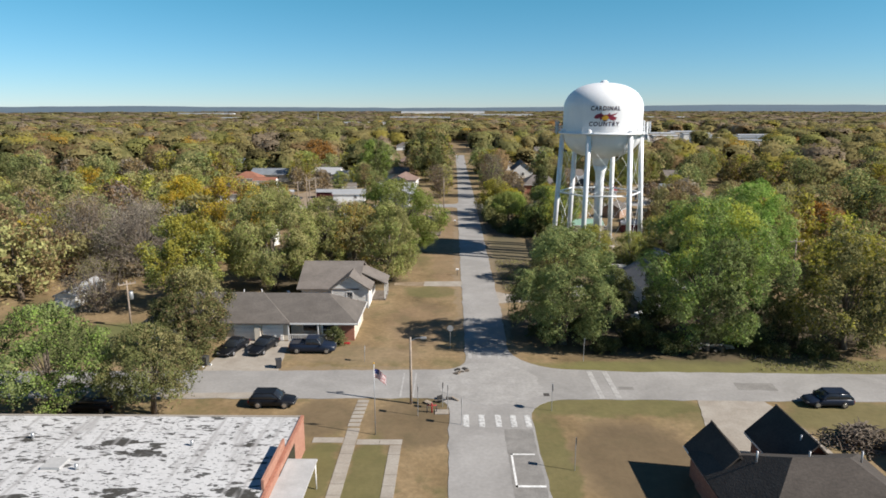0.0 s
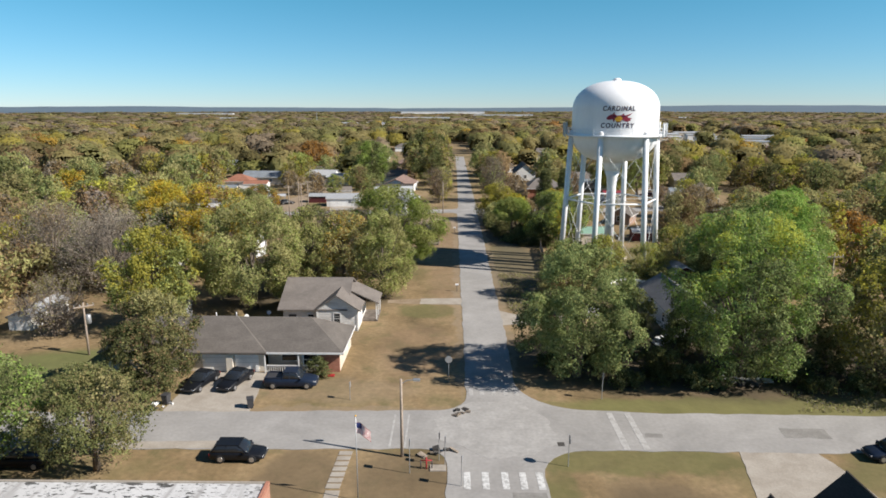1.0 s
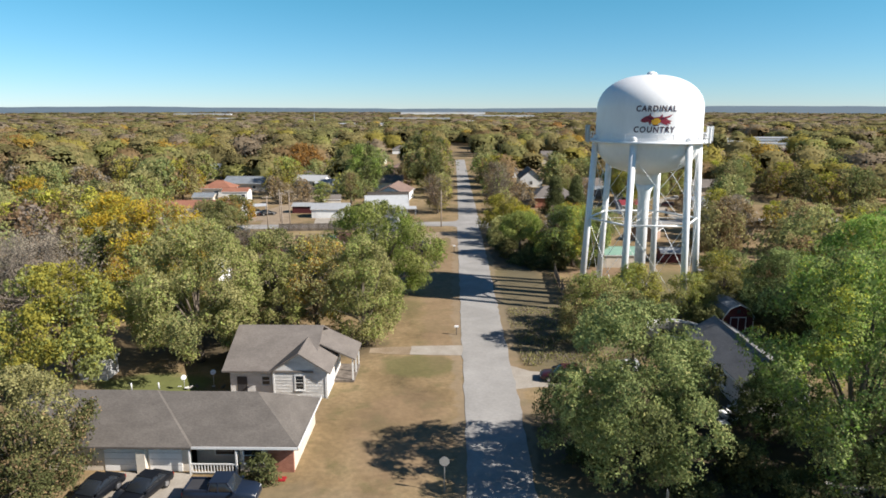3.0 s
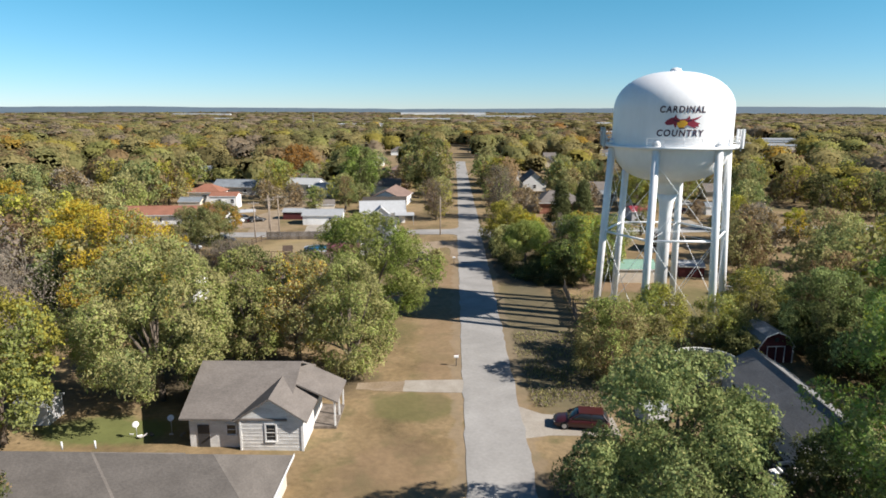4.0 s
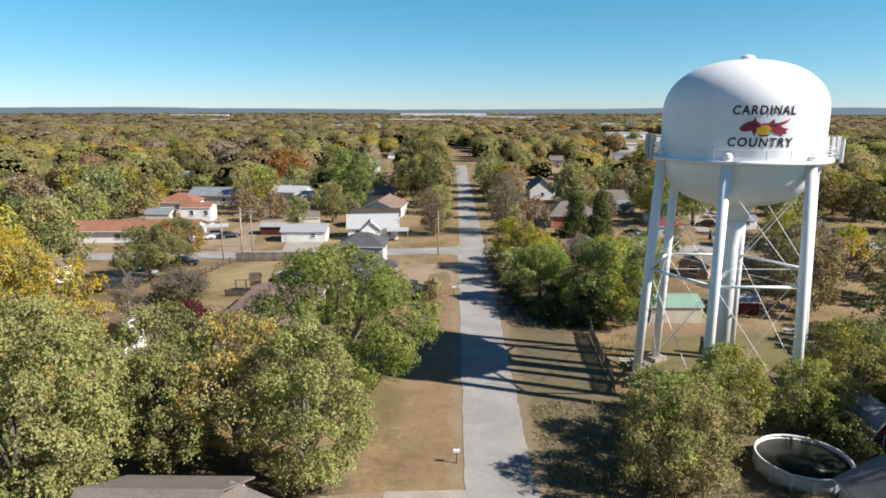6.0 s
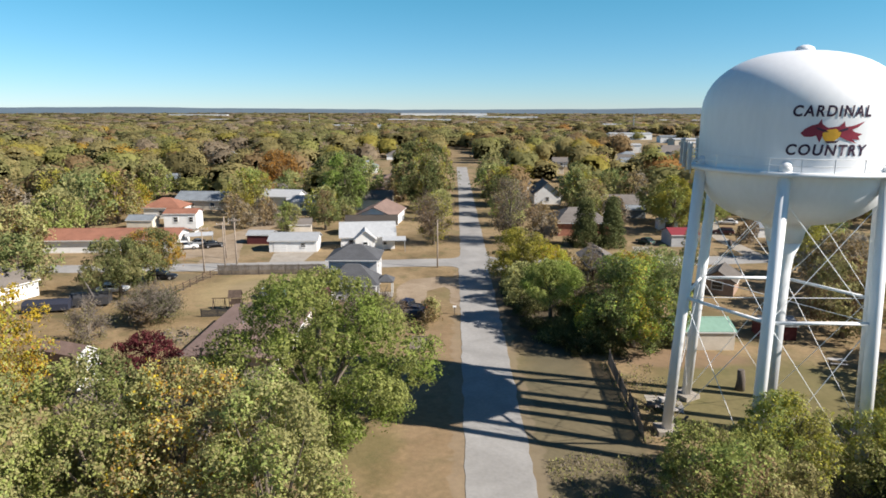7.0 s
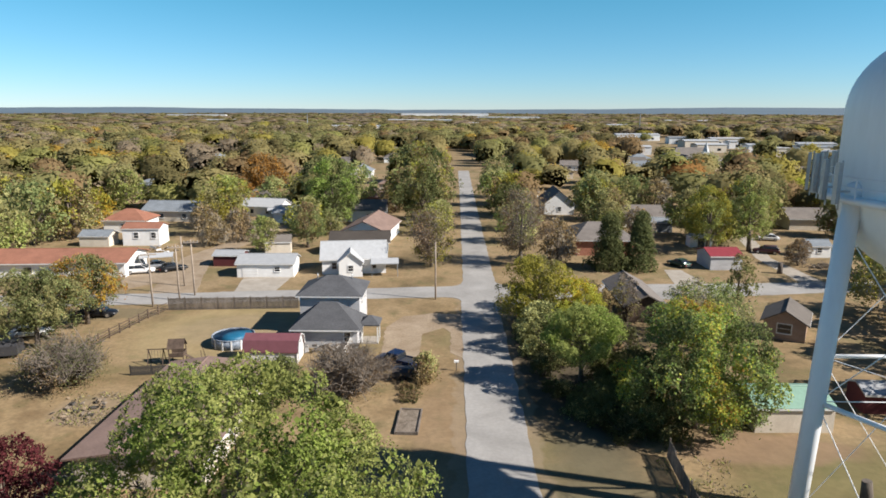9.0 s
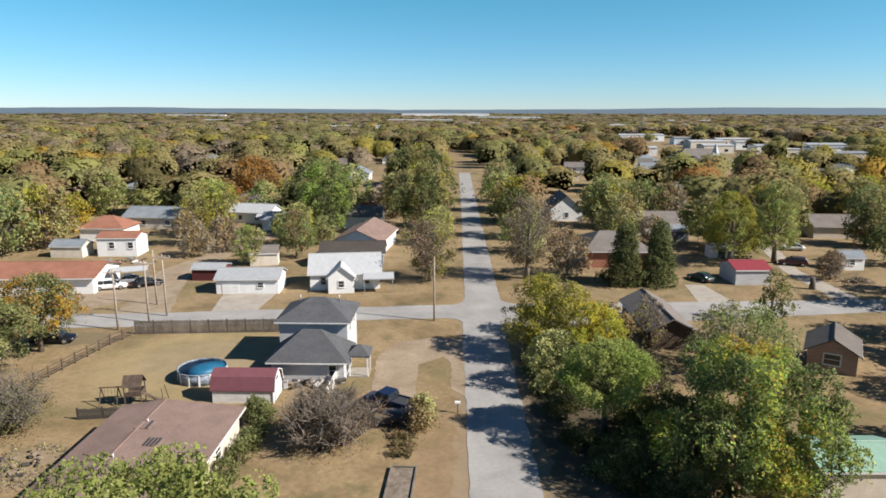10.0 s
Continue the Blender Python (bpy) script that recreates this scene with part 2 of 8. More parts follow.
M_POOL_WATER = plain("dark_pool_water", (0.022, 0.026, 0.018), 0.3, fine=0.4, spec=0.12)
M_MULCH = plain("dark_clutter", (0.06, 0.055, 0.05), 0.9, fine=0.4, scale=4)
M_JUNK = plain("pale_clutter", (0.42, 0.40, 0.38), 0.8, fine=0.4, scale=3)


def roof_membrane():
    """White roof coating, worn through in ragged dark patches, with faint seams."""
    m = mat("worn_white_membrane", ((0.0, (0.44, 0.438, 0.436)), (1.0, (0.58, 0.577, 0.573))), 0.5, 0.75, 0.004, fine=0.06, fine_scale=4)
    nt = m.node_tree
    n, l = nt.nodes, nt.links
    b = n["Principled BSDF"]
    base = b.inputs["Base Color"].links[0].from_socket
    co = n.new("ShaderNodeTexCoord")
    last = base
    for sc, stretch, lo, hi, dark in ((0.42, (0.55, 1.3, 1), 0.60, 0.615, (0.055, 0.052, 0.046)), (1.5, (0.7, 1.7, 1), 0.58, 0.60, (0.08, 0.077, 0.074)), (3.6, (0.6, 1.5, 1), 0.60, 0.62, (0.11, 0.117, 0.113)), (0.5, (3.0, 0.25, 1), 0.54, 0.70, (0.33, 0.322, 0.315))):
        mp = n.new("ShaderNodeMapping")
        mp.inputs["Scale"].default_value = stretch
        mp.inputs["Rotation"].default_value = (0, 0, 0.1)
        l.new(co.outputs["Object"], mp.inputs[0])
        t = n.new("ShaderNodeTexNoise")
        t.inputs["Scale"].default_value, t.inputs["Detail"].default_value, t.inputs["Roughness"].default_value, t.inputs["Distortion"].default_value = sc, 5, 0.55, 0.15
        l.new(mp.outputs[0], t.inputs["Vector"])
        r = n.new("ShaderNodeMapRange")
        r.inputs["From Min"].default_value, r.inputs["From Max"].default_value = lo, hi
        l.new(t.outputs[0], r.inputs[0])
        mx = n.new("ShaderNodeMix")
        mx.data_type = "RGBA"
        l.new(r.outputs[0], mx.inputs["Factor"])
        l.new(last, mx.inputs["A"])
        mx.inputs["B"].default_value = (*dark, 1)
        last = mx.outputs["Result"]
    l.new(last, b.inputs["Base Color"])
    return m


WORN, GREEN, BARE, SHADE_LITTER, ROUGH, CLAY = (0.128, 0.094, 0.055), (0.118, 0.112, 0.042), (0.24, 0.185, 0.125), (0.062, 0.049, 0.031), (0.115, 0.10, 0.06), (0.22, 0.145, 0.092)
PATCHES = (
    (15.5, 49.5, 5.5, 7.5, WORN, 0.85), (15.5, 59.6, 9.5, 2.2, GREEN, 0.8), (8.6, 48.5, 1.7, 10.0, GREEN, 0.75), (38.0, 57.5, 7.0, 4.0, GREEN, 0.7),
    (-3.6, 56.0, 4.5, 5.0, WORN, 0.7), (-12.0, 57.0, 3.4, 4.0, WORN, 0.7), (-6.8, 45.5, 2.0, 8.0, GREEN, 0.8), (-11.0, 47.5, 1.8, 5.5, GREEN, 0.8),
    (36.0, 69.6, 28.0, 2.4, (0.138, 0.134, 0.048), 0.9), (-31.0, 94.6, 6.5, 2.8, (0.125, 0.14, 0.045), 0.95), (-3.4, 100.0, 4.5, 3.4, GREEN, 0.75), (-43.0, 77.0, 11.0, 7.5, (0.11, 0.125, 0.042), 0.85),
    # dark litter under the big trees, their shade put into its colour
    (31.0, 82.5, 27.0, 11.5, SHADE_LITTER, 0.92), (13.0, 163.0, 6.8, 22.0, SHADE_LITTER, 0.95), (-22.0, 106.0, 14.0, 7.0, SHADE_LITTER, 0.85),
    (12.0, 122.0, 5.6, 26.0, ROUGH, 0.8), (26.0, 112.0, 12.0, 10.0, ROUGH, 0.8), (35.0, 132.0, 16.0, 12.5, GREEN, 0.7), (27.0, 144.0, 8.0, 2.8, CLAY, 0.7),
    (-34.0, 150.0, 4.0, 3.4, BARE, 0.6), (-20.6, 172.0, 3.6, 4.2, BARE, 0.8), (-28.0, 172.5, 13.0, 12.0, (0.30, 0.235, 0.122), 0.6), (-28.0, 174.0, 8.0, 6.0, BARE, 0.35), (-1.0, 130.0, 3.0, 30.0, CLAY, 0.4), (1.2, 130.0, 0.9, 60.0, BARE, 0.6), (7.3, 130.0, 0.9, 60.0, BARE, 0.5), (-14.0, 68.6, 14.0, 0.8, BARE, 0.5), (-12.0, 73.0, 9.0, 3.0, BARE, 0.3), (-4.0, 85.0, 5.0, 9.0, CLAY, 0.35), (-50.0, 180.0, 9.0, 3.0, ROUGH, 0.6), (-30.0, 187.0, 11.0, 1.4, ROUGH, 0.5),
)


def ground_mat():
    """Dry autumn lawn: tan thatch, greener patches, bare earth and fine tufts."""
    m = mat("dry_lawn", ((0.30, (0.098, 0.072, 0.033)), (0.44, (0.206, 0.143, 0.073)), (0.56, (0.258, 0.185, 0.101)), (0.70, (0.157, 0.104, 0.053))), 0.09, 0.95, 0.03, fine=0.22, fine_scale=1.8)
    nt = m.node_tree
    n, l = nt.nodes, nt.links
    b = n["Principled BSDF"]
    last = b.inputs["Base Color"].links[0].from_socket
    co = n.new("ShaderNodeTexCoord")
    for sc, lo, hi, col, top in ((0.055, 0.52, 0.64, (0.105, 0.100, 0.036), 0.6), (0.35, 0.53, 0.68, (0.095, 0.092, 0.036), 0.7), (2.6, 0.50, 0.72, (0.12, 0.095, 0.05), 0.5), (9.0, 0.45, 0.75, (0.32, 0.24, 0.138), 0.35)):
        t = n.new("ShaderNodeTexNoise")
        t.inputs["Scale"].default_value, t.inputs["Detail"].default_value, t.inputs["Roughness"].default_value = sc, 6, 0.65
        l.new(co.outputs["Object"], t.inputs["Vector"])
        r = n.new("ShaderNodeMapRange")
        r.inputs["From Min"].default_value, r.inputs["From Max"].default_value, r.inputs["To Max"].default_value = lo, hi, top
        l.new(t.outputs[0], r.inputs[0])
        mx = n.new("ShaderNodeMix")
        mx.data_type = "RGBA"
        l.new(r.outputs[0], mx.inputs["Factor"])
        l.new(last, mx.inputs["A"])
        mx.inputs["B"].default_value = (*col, 1)
        last = mx.outputs["Result"]
    # worn, greener, bare and painted-shade places with soft uneven rims
    wob, wcol = n.new("ShaderNodeTexNoise"), n.new("ShaderNodeVectorMath")
    wob.inputs["Scale"].default_value, wob.inputs["Detail"].default_value = 0.45, 5
    l.new(co.outputs["Object"], wob.inputs["Vector"])
    wcol.operation = "MULTIPLY_ADD"
    wcol.inputs[1].default_value = (3.2, 3.2, 0)
    l.new(wob.outputs["Color"], wcol.inputs[0])
    l.new(co.outputs["Object"], wcol.inputs[2])
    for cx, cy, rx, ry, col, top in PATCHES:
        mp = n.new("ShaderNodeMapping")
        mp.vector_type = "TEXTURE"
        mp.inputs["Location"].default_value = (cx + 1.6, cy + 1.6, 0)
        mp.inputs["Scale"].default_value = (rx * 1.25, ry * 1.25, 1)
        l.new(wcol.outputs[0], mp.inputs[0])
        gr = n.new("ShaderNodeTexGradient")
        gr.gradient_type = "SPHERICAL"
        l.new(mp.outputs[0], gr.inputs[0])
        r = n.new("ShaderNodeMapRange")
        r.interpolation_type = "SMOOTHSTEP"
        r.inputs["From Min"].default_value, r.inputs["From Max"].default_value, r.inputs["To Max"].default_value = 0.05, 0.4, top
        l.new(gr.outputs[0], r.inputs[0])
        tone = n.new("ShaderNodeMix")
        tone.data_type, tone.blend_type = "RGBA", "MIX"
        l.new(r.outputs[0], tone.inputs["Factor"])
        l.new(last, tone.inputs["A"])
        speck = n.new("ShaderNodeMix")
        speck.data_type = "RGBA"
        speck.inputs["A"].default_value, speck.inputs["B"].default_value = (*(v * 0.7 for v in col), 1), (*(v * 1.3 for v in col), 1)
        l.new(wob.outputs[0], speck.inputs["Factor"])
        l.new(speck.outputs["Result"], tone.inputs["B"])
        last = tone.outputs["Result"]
    l.new(last, b.inputs["Base Color"])
    return m


M_MEMBRANE = roof_membrane()
M_LAWN = ground_mat()
# the hills' blue-grey holds the distance haze in its colour
M_HILL = plain("haze_blue_hills", (0.092, 0.13, 0.165), 1.0, fine=0.05, scale=0.002)
M_CANOPY = mat("weathered_canopy_paint", ((0.3, (0.36, 0.36, 0.355)), (0.7, (0.47, 0.465, 0.46))), 0.8, 0.8, fine=0.1)
M_STICK = mat("dry_sticks", ((0.3, (0.12, 0.095, 0.07)), (0.7, (0.30, 0.25, 0.20))), 2.0, 0.95, object_random=0.2)
M_TAN_BRICK = mat("tan_brick", ((0.3, (0.28, 0.19, 0.145)), (0.7, (0.38, 0.275, 0.22))), 1.4, 0.9, 0.01, fine=0.2, stretch=(1, 1, 3))
M_DARK_WOOD = mat("dark_stained_wood", ((0.3, (0.05, 0.036, 0.028)), (0.7, (0.12, 0.085, 0.065))), 1.5, 0.9, 0.01, fine=0.25, stretch=(1, 1, 0.3))

# ---- mesh tools ----
def quad_box(bm, x0, x1, y0, y1, z0, z1, m=None):
    v = [bm.verts.new((m @ Vector((x, y, z))) if m else (x, y, z)) for z in (z0, z1) for y in (y0, y1) for x in (x0, x1)]
    for f in ((0, 2, 3, 1), (4, 5, 7, 6), (0, 1, 5, 4), (2, 6, 7, 3), (0, 4, 6, 2), (1, 3, 7, 5)):
        bm.faces.new([v[i] for i in f])
    return v


def tube(bm, points, radii, sides=8, cap=True):
    """A tapered tube along the points."""
    pts = [Vector(p) for p in points]
    rings = []
    for i, p in enumerate(pts):
        d = (pts[min(i + 1, len(pts) - 1)] - pts[max(i - 1, 0)]).normalized()
        a = d.orthogonal().normalized() if abs(d.z) < 0.98 else Vector((1, 0, 0))
        a = (a - d * a.dot(d)).normalized()
        b = d.cross(a)
        r = radii[i] if hasattr(radii, "__len__") else radii
        rings.append([bm.verts.new(p + (a * math.cos(2 * math.pi * k / sides) + b * math.sin(2 * math.pi * k / sides)) * r) for k in range(sides)])
    for r0, r1 in zip(rings, rings[1:]):
        for k in range(sides):
            f = bm.faces.new((r0[k], r0[(k + 1) % sides], r1[(k + 1) % sides], r1[k]))
            f.smooth = sides > 6
    if cap:
        bm.faces.new(rings[0][::-1])
        bm.faces.new(rings[-1])


def lathe(bm, profile, sides=64):
    """Turn (radius, z) pairs round the z axis."""
    rings = [[bm.verts.new((r * math.cos(2 * math.pi * k / sides), r * math.sin(2 * math.pi * k / sides), z)) for k in range(sides)] for r, z in profile]
    for r0, r1 in zip(rings, rings[1:]):
        for k in range(sides):
            bm.faces.new((r0[k], r0[(k + 1) % sides], r1[(k + 1) % sides], r1[k])).smooth = True
    bm.faces.new(rings[0][::-1])
    bm.faces.new(rings[-1])


def prism(bm, poly, depth, m=None):
    """Extrude a polygon in the xz plane along y from 0 to depth, then move by m."""
    rows = []
    for y in (0.0, depth):
        rows.append([bm.verts.new((m @ Vector((x, y, z))) if m else (x, y, z)) for x, z in poly])
    k = len(poly)
    for i in range(k):
        bm.faces.new((rows[0][i], rows[0][(i + 1) % k], rows[1][(i + 1) % k], rows[1][i]))
    bm.faces.new(rows[0][::-1])
    bm.faces.new(rows[1])


def slab(bm, poly, z0, z1):
    """A flat slab over a ground polygon."""
    low, top = [bm.verts.new((x, y, z0)) for x, y in poly], [bm.verts.new((x, y, z1)) for x, y in poly]
    k = len(poly)
    bm.faces.new(top)
    for i in range(k):
        bm.faces.new((low[i], low[(i + 1) % k], top[(i + 1) % k], top[i]))


def thing(name, m, label="", category="", group="", kind=""):
    ob = new(name)
    ob.empty_display_size = 0.3
    ob.matrix_world = m
    return tagged(ob, label, category, group, kind)


def part(name, bm, material, parent=None, label=""):
    bmesh.ops.recalc_face_normals(bm, faces=bm.faces) if len(bm.faces) < 6000 else None
    me = bpy.data.meshes.new(name)
    bm.to_mesh(me)
    bm.free()
    me.materials.append(material)
    ob = new(name, me)
    if parent:
        ob.parent = parent
    return tagged(ob, label)


def boxes(name, material, parent, *dims, label="", m=None):
    bm = bmesh.new()
    for d in dims:
        quad_box(bm, *d, m=m)
    return part(name, bm, material, parent, label)


def ragged(points, step=1.2, amp=0.12, seed=0):
    """A polygon's outline with uneven edges."""
    rng = random.Random(seed)
    out = []
    for (x0, y0), (x1, y1) in zip(points, points[1:] + points[:1]):
        d = math.hypot(x1 - x0, y1 - y0)
        k = max(1, int(d / step))
        for i in range(k):
            f = i / k
            j = amp if 0 < i else 0
            out.append((x0 + (x1 - x0) * f + rng.uniform(-j, j), y0 + (y1 - y0) * f + rng.uniform(-j, j)))
    return out


def sheet(name, points, material, z, label, kind="structure", category="", step=1.2, amp=0.12, seed=0):
    bm = bmesh.new()
    slab(bm, ragged(points, step, amp, seed) if amp else points, z - 0.06, z)
    ob = part(name, bm, material)
    return tagged(ob, label, category, kind=kind)


def arc(cx, cy, r, a0, a1, k=8):
    return [(cx + r * math.cos(radians(a0 + (a1 - a0) * i / k)), cy + r * math.sin(radians(a0 + (a1 - a0) * i / k))) for i in range(k + 1)]


def mesh_from_arrays(name, verts, faces_per, materials, index=None, normals=None):
    """A mesh of loose quads from an array of corner places (n, 4, 3), shaded along given normals (n, 3) or flat."""
    n = len(verts)
    me = bpy.data.meshes.new(name)
    me.vertices.add(n * 4)
    me.vertices.foreach_set("co", verts.astype(np.float32).ravel())
    me.loops.add(n * 4)
    me.loops.foreach_set("vertex_index", np.arange(n * 4, dtype=np.int32))
    me.polygons.add(n)
    me.polygons.foreach_set("loop_start", np.arange(0, n * 4, 4, dtype=np.int32))
    for mt in materials:
        me.materials.append(mt)
    if index is not None:
        me.polygons.foreach_set("material_index", index.astype(np.int32))
    me.update(calc_edges=True)
    me.validate()
    if normals is not None:
        soft_normals = me.attributes.new("custom_normal", "FLOAT_VECTOR", "POINT")
        soft_normals.data.foreach_set("vector", np.repeat(normals, 4, axis=0).astype(np.float32).ravel())
        me.update()
    return me


def leaf_quads(rng, centres, normals, size, tilt=0.7):
    """Leaf sprays: one bent quad each, roughly facing outwards."""
    n = len(centres)
    nrm = normals + rng.normal(0, tilt, (n, 3))
    nrm /= np.linalg.norm(nrm, axis=1)[:, None] + 1e-9
    ref = rng.normal(0, 1, (n, 3))
    a = np.cross(nrm, ref)
    a /= np.linalg.norm(a, axis=1)[:, None] + 1e-9
    b = np.cross(nrm, a)
    s = size * rng.uniform(0.6, 1.35, n)[:, None]
    asp = rng.uniform(0.45, 0.9, n)[:, None]
    c = centres
    out = np.stack([c - a * s, c - b * s * asp + nrm * s * 0.15, c + a * s, c + b * s * asp - nrm * s * 0.15], 1)
    return out * 1.0


def tufts(rng, centres, out, size):
    """Narrow sprays that point outwards and up, as shoots do."""
    n = len(centres)
    a = out * 0.7 + np.array([0, 0, 0.75]) + rng.normal(0, 0.4, (n, 3))
    a /= np.linalg.norm(a, axis=1)[:, None] + 1e-9
    b = np.cross(a, out + rng.normal(0, 0.6, (n, 3)))
    b /= np.linalg.norm(b, axis=1)[:, None] + 1e-9
    s = size * rng.uniform(0.6, 1.5, n)[:, None]
    w = s * rng.uniform(0.22, 0.42, n)[:, None]
    return np.stack([centres - a * s * 0.8, centres + b * w, centres + a * s * 1.2, centres - b * w], 1)


def lump_faces(n):
    """The faces of a cube, n by n on a side, blown up to a unit ball."""
    out = []
    for axis in range(3):
        for sign in (-1, 1):
            for i in range(n):
                for j in range(n):
                    q = []
                    for u, v in ((i, j), (i + 1, j), (i + 1, j + 1), (i, j + 1)):
                        p = [0.0, 0.0, 0.0]
                        p[axis], p[(axis + 1) % 3], p[(axis + 2) % 3] = sign, 2 * u / n - 1, 2 * v / n - 1
                        q.append(p)
                    out.append(q)
    out = np.array(out)
    return out / np.linalg.norm(out, axis=2)[:, :, None]


def crown_quads(rng, blobs, size, cover, fine, core_share=0.6, tilt=0.45, tuft=0.5, loose=0.18, bunch=1, spread=0.0, inner=40):
    """Leaf sprays on and just inside the shells of many overlapping lumps, in bunches of a common lean, over rough inner masses of leaves."""
    bl = np.array(blobs)
    area = 4 * math.pi * bl[:, 3] ** 2 * 0.8
    n = int(cover * area.sum() / (1.4 * size * size) / bunch)
    pick = rng.choice(len(bl), n, p=area / area.sum())
    d = rng.normal(0, 1, (n, 3))
    d /= np.linalg.norm(d, axis=1)[:, None]
    rad = bl[pick, 3] * (1 - np.abs(rng.normal(0, loose, n))) * np.where(rng.uniform(0, 1, n) < loose * 2.3, rng.uniform(1.0, 1 + loose * 3.2, n), rng.uniform(0.9, 1.12, n))
    pts = bl[pick, :3] + d * np.stack([rad, rad, rad * bl[pick, 4]], 1)
    keep = np.ones(n, bool)
    for c in bl:
        e = (pts - c[:3]) / np.array([c[3], c[3], c[3] * c[4]])
        keep &= (e * e).sum(1) > max(0.42, 0.9 * core_share ** 2)
    keep &= pts[:, 2] > 0.15
    pts, d = pts[keep], d[keep]
    if bunch > 1:
        own = spread * rng.uniform(0.55, 1.4, len(pts))
        lean = d + np.array([0, 0, 0.35]) + rng.normal(0, 0.3, (len(pts), 3))
        lean /= np.linalg.norm(lean, axis=1)[:, None] + 1e-9
        off = rng.normal(0, 1, (len(pts), bunch, 3))
        # flat fans of leaves: thin along the lean, drooping at the rim
        off -= 0.68 * (off * lean[:, None]).sum(2, keepdims=True) * lean[:, None]
        off[:, :, 2] -= 0.16 * (off * off).sum(2)
        pts = np.maximum((pts[:, None] + off * own[:, None, None]).reshape(-1, 3), (-1e9, -1e9, 0.1))
        d = np.repeat(lean, bunch, axis=0)
    flat = rng.uniform(0, 1, len(pts)) > tuft
    leaves = np.concatenate([leaf_quads(rng, pts[flat], d[flat] * 0.9 + np.array([0, 0, 0.25]), size, tilt), tufts(rng, pts[~flat], d[~flat], size * 1.25)])
    if bunch > 1:
        # broader shaded leaves inside each lump
        m = inner * len(bl)
        own = np.repeat(np.arange(len(bl)), inner)
        d = rng.normal(0, 1, (m, 3))
        d /= np.linalg.norm(d, axis=1)[:, None]
        pts = bl[own, :3] + d * bl[own, 3:4] * rng.uniform(0.15, 0.72, (m, 1))
        pts[:, 2] = np.maximum(pts[:, 2], 0.3)
        return np.concatenate([leaves, leaf_quads(rng, pts, d, (1.0 / math.sqrt(inner)) * bl[own, 3:4].mean(), 0.6)])
    ball = lump_faces(fine)
    core = []
    for c in bl:
        w = core_share * c[3] * (1 + (1 - core_share) * 0.22 * rng.normal(0, 1, (len(ball), 1, 1)))
        core.append(c[:3] + ball * w * np.array([1, 1, c[4]]))
    core = np.concatenate(core)
    core[:, :, 2] = np.maximum(core[:, :, 2], 0.12)
    return np.concatenate([leaves, core])


def make_blobs(rng, r, h, base, k, lump=0.33, conical=0.0):
    """Lumps of foliage packed into a crown of radius r from height base to h."""
    out = []
    mid, half = (base + h) / 2, (h - base) / 2
    for i in range(k):
        u = 1 - 2 * (i + 0.5) / k + rng.uniform(-0.1, 0.1)
        ang = i * 2.39996 + rng.uniform(-0.5, 0.5)
        wid = math.sqrt(max(0.06, 1 - abs(u) ** 2.2)) if not conical else max(0.08, (1 - u) / 2)
        s = min(r * lump * rng.uniform(0.45, 1.25) * (0.6 + 0.4 * wid), half * 0.7)
        rr = max(0.0, (r * wid * rng.uniform(0.72, 1.14) - s * 0.8)) * (rng.uniform(0.3, 1) if i % 4 == 0 else 1)
        z = min(max(mid + u * half, base + s * 0.5), h - s * 0.72)
        out.append((rr * math.cos(ang), rr * math.sin(ang), z, s, rng.uniform(0.7, 0.92)))
    return out


def clump_blobs(rng, r, h, base, lump=0.33):
    """An open-grown rounded crown: many small clumps of foliage over an uneven dome, fuller above than below."""
    out = []
    r *= 0.93
    mid, half = base + (h - base) * 0.46, (h - base) / 2
    c = r * lump * 0.52
    k = int(min(170, max(34, 2.6 * r * (half + r) / 2 / (c * c))))
    ph = rng.uniform(0, 6.28, 6)
    for i in range(k):
        u = 1 - 1.86 * (i + 0.5) / k
        a = i * 2.39996 + rng.uniform(-0.35, 0.35)
        wid = math.sqrt(max(0.02, 1 - abs(u) ** (1.75 if u > 0 else 2.4)))
        bulge = 1 + 0.10 * math.sin(2 * a + ph[0] + 2.1 * u) + 0.08 * math.sin(3 * a + ph[1] - 3 * u) + 0.06 * math.sin(5 * a + ph[2] + 5 * u)
        s = c * rng.uniform(0.65, 1.35)
        deep = rng.uniform(0.35, 0.75) if i % 5 == 0 else rng.uniform(0.84, 1.06)
        rr = max(0.0, r * wid * bulge - s * 0.7) * deep
        z = mid + u * (h - mid if u > 0 else mid - base) * (0.9 + 0.1 * bulge) * (deep if i % 5 == 0 else 1)
        z = min(max(z, base + s * 0.5), h - s * 0.5)
        out.append((rr * math.cos(a), rr * math.sin(a), z, s, rng.uniform(0.7, 1.0)))
    return out


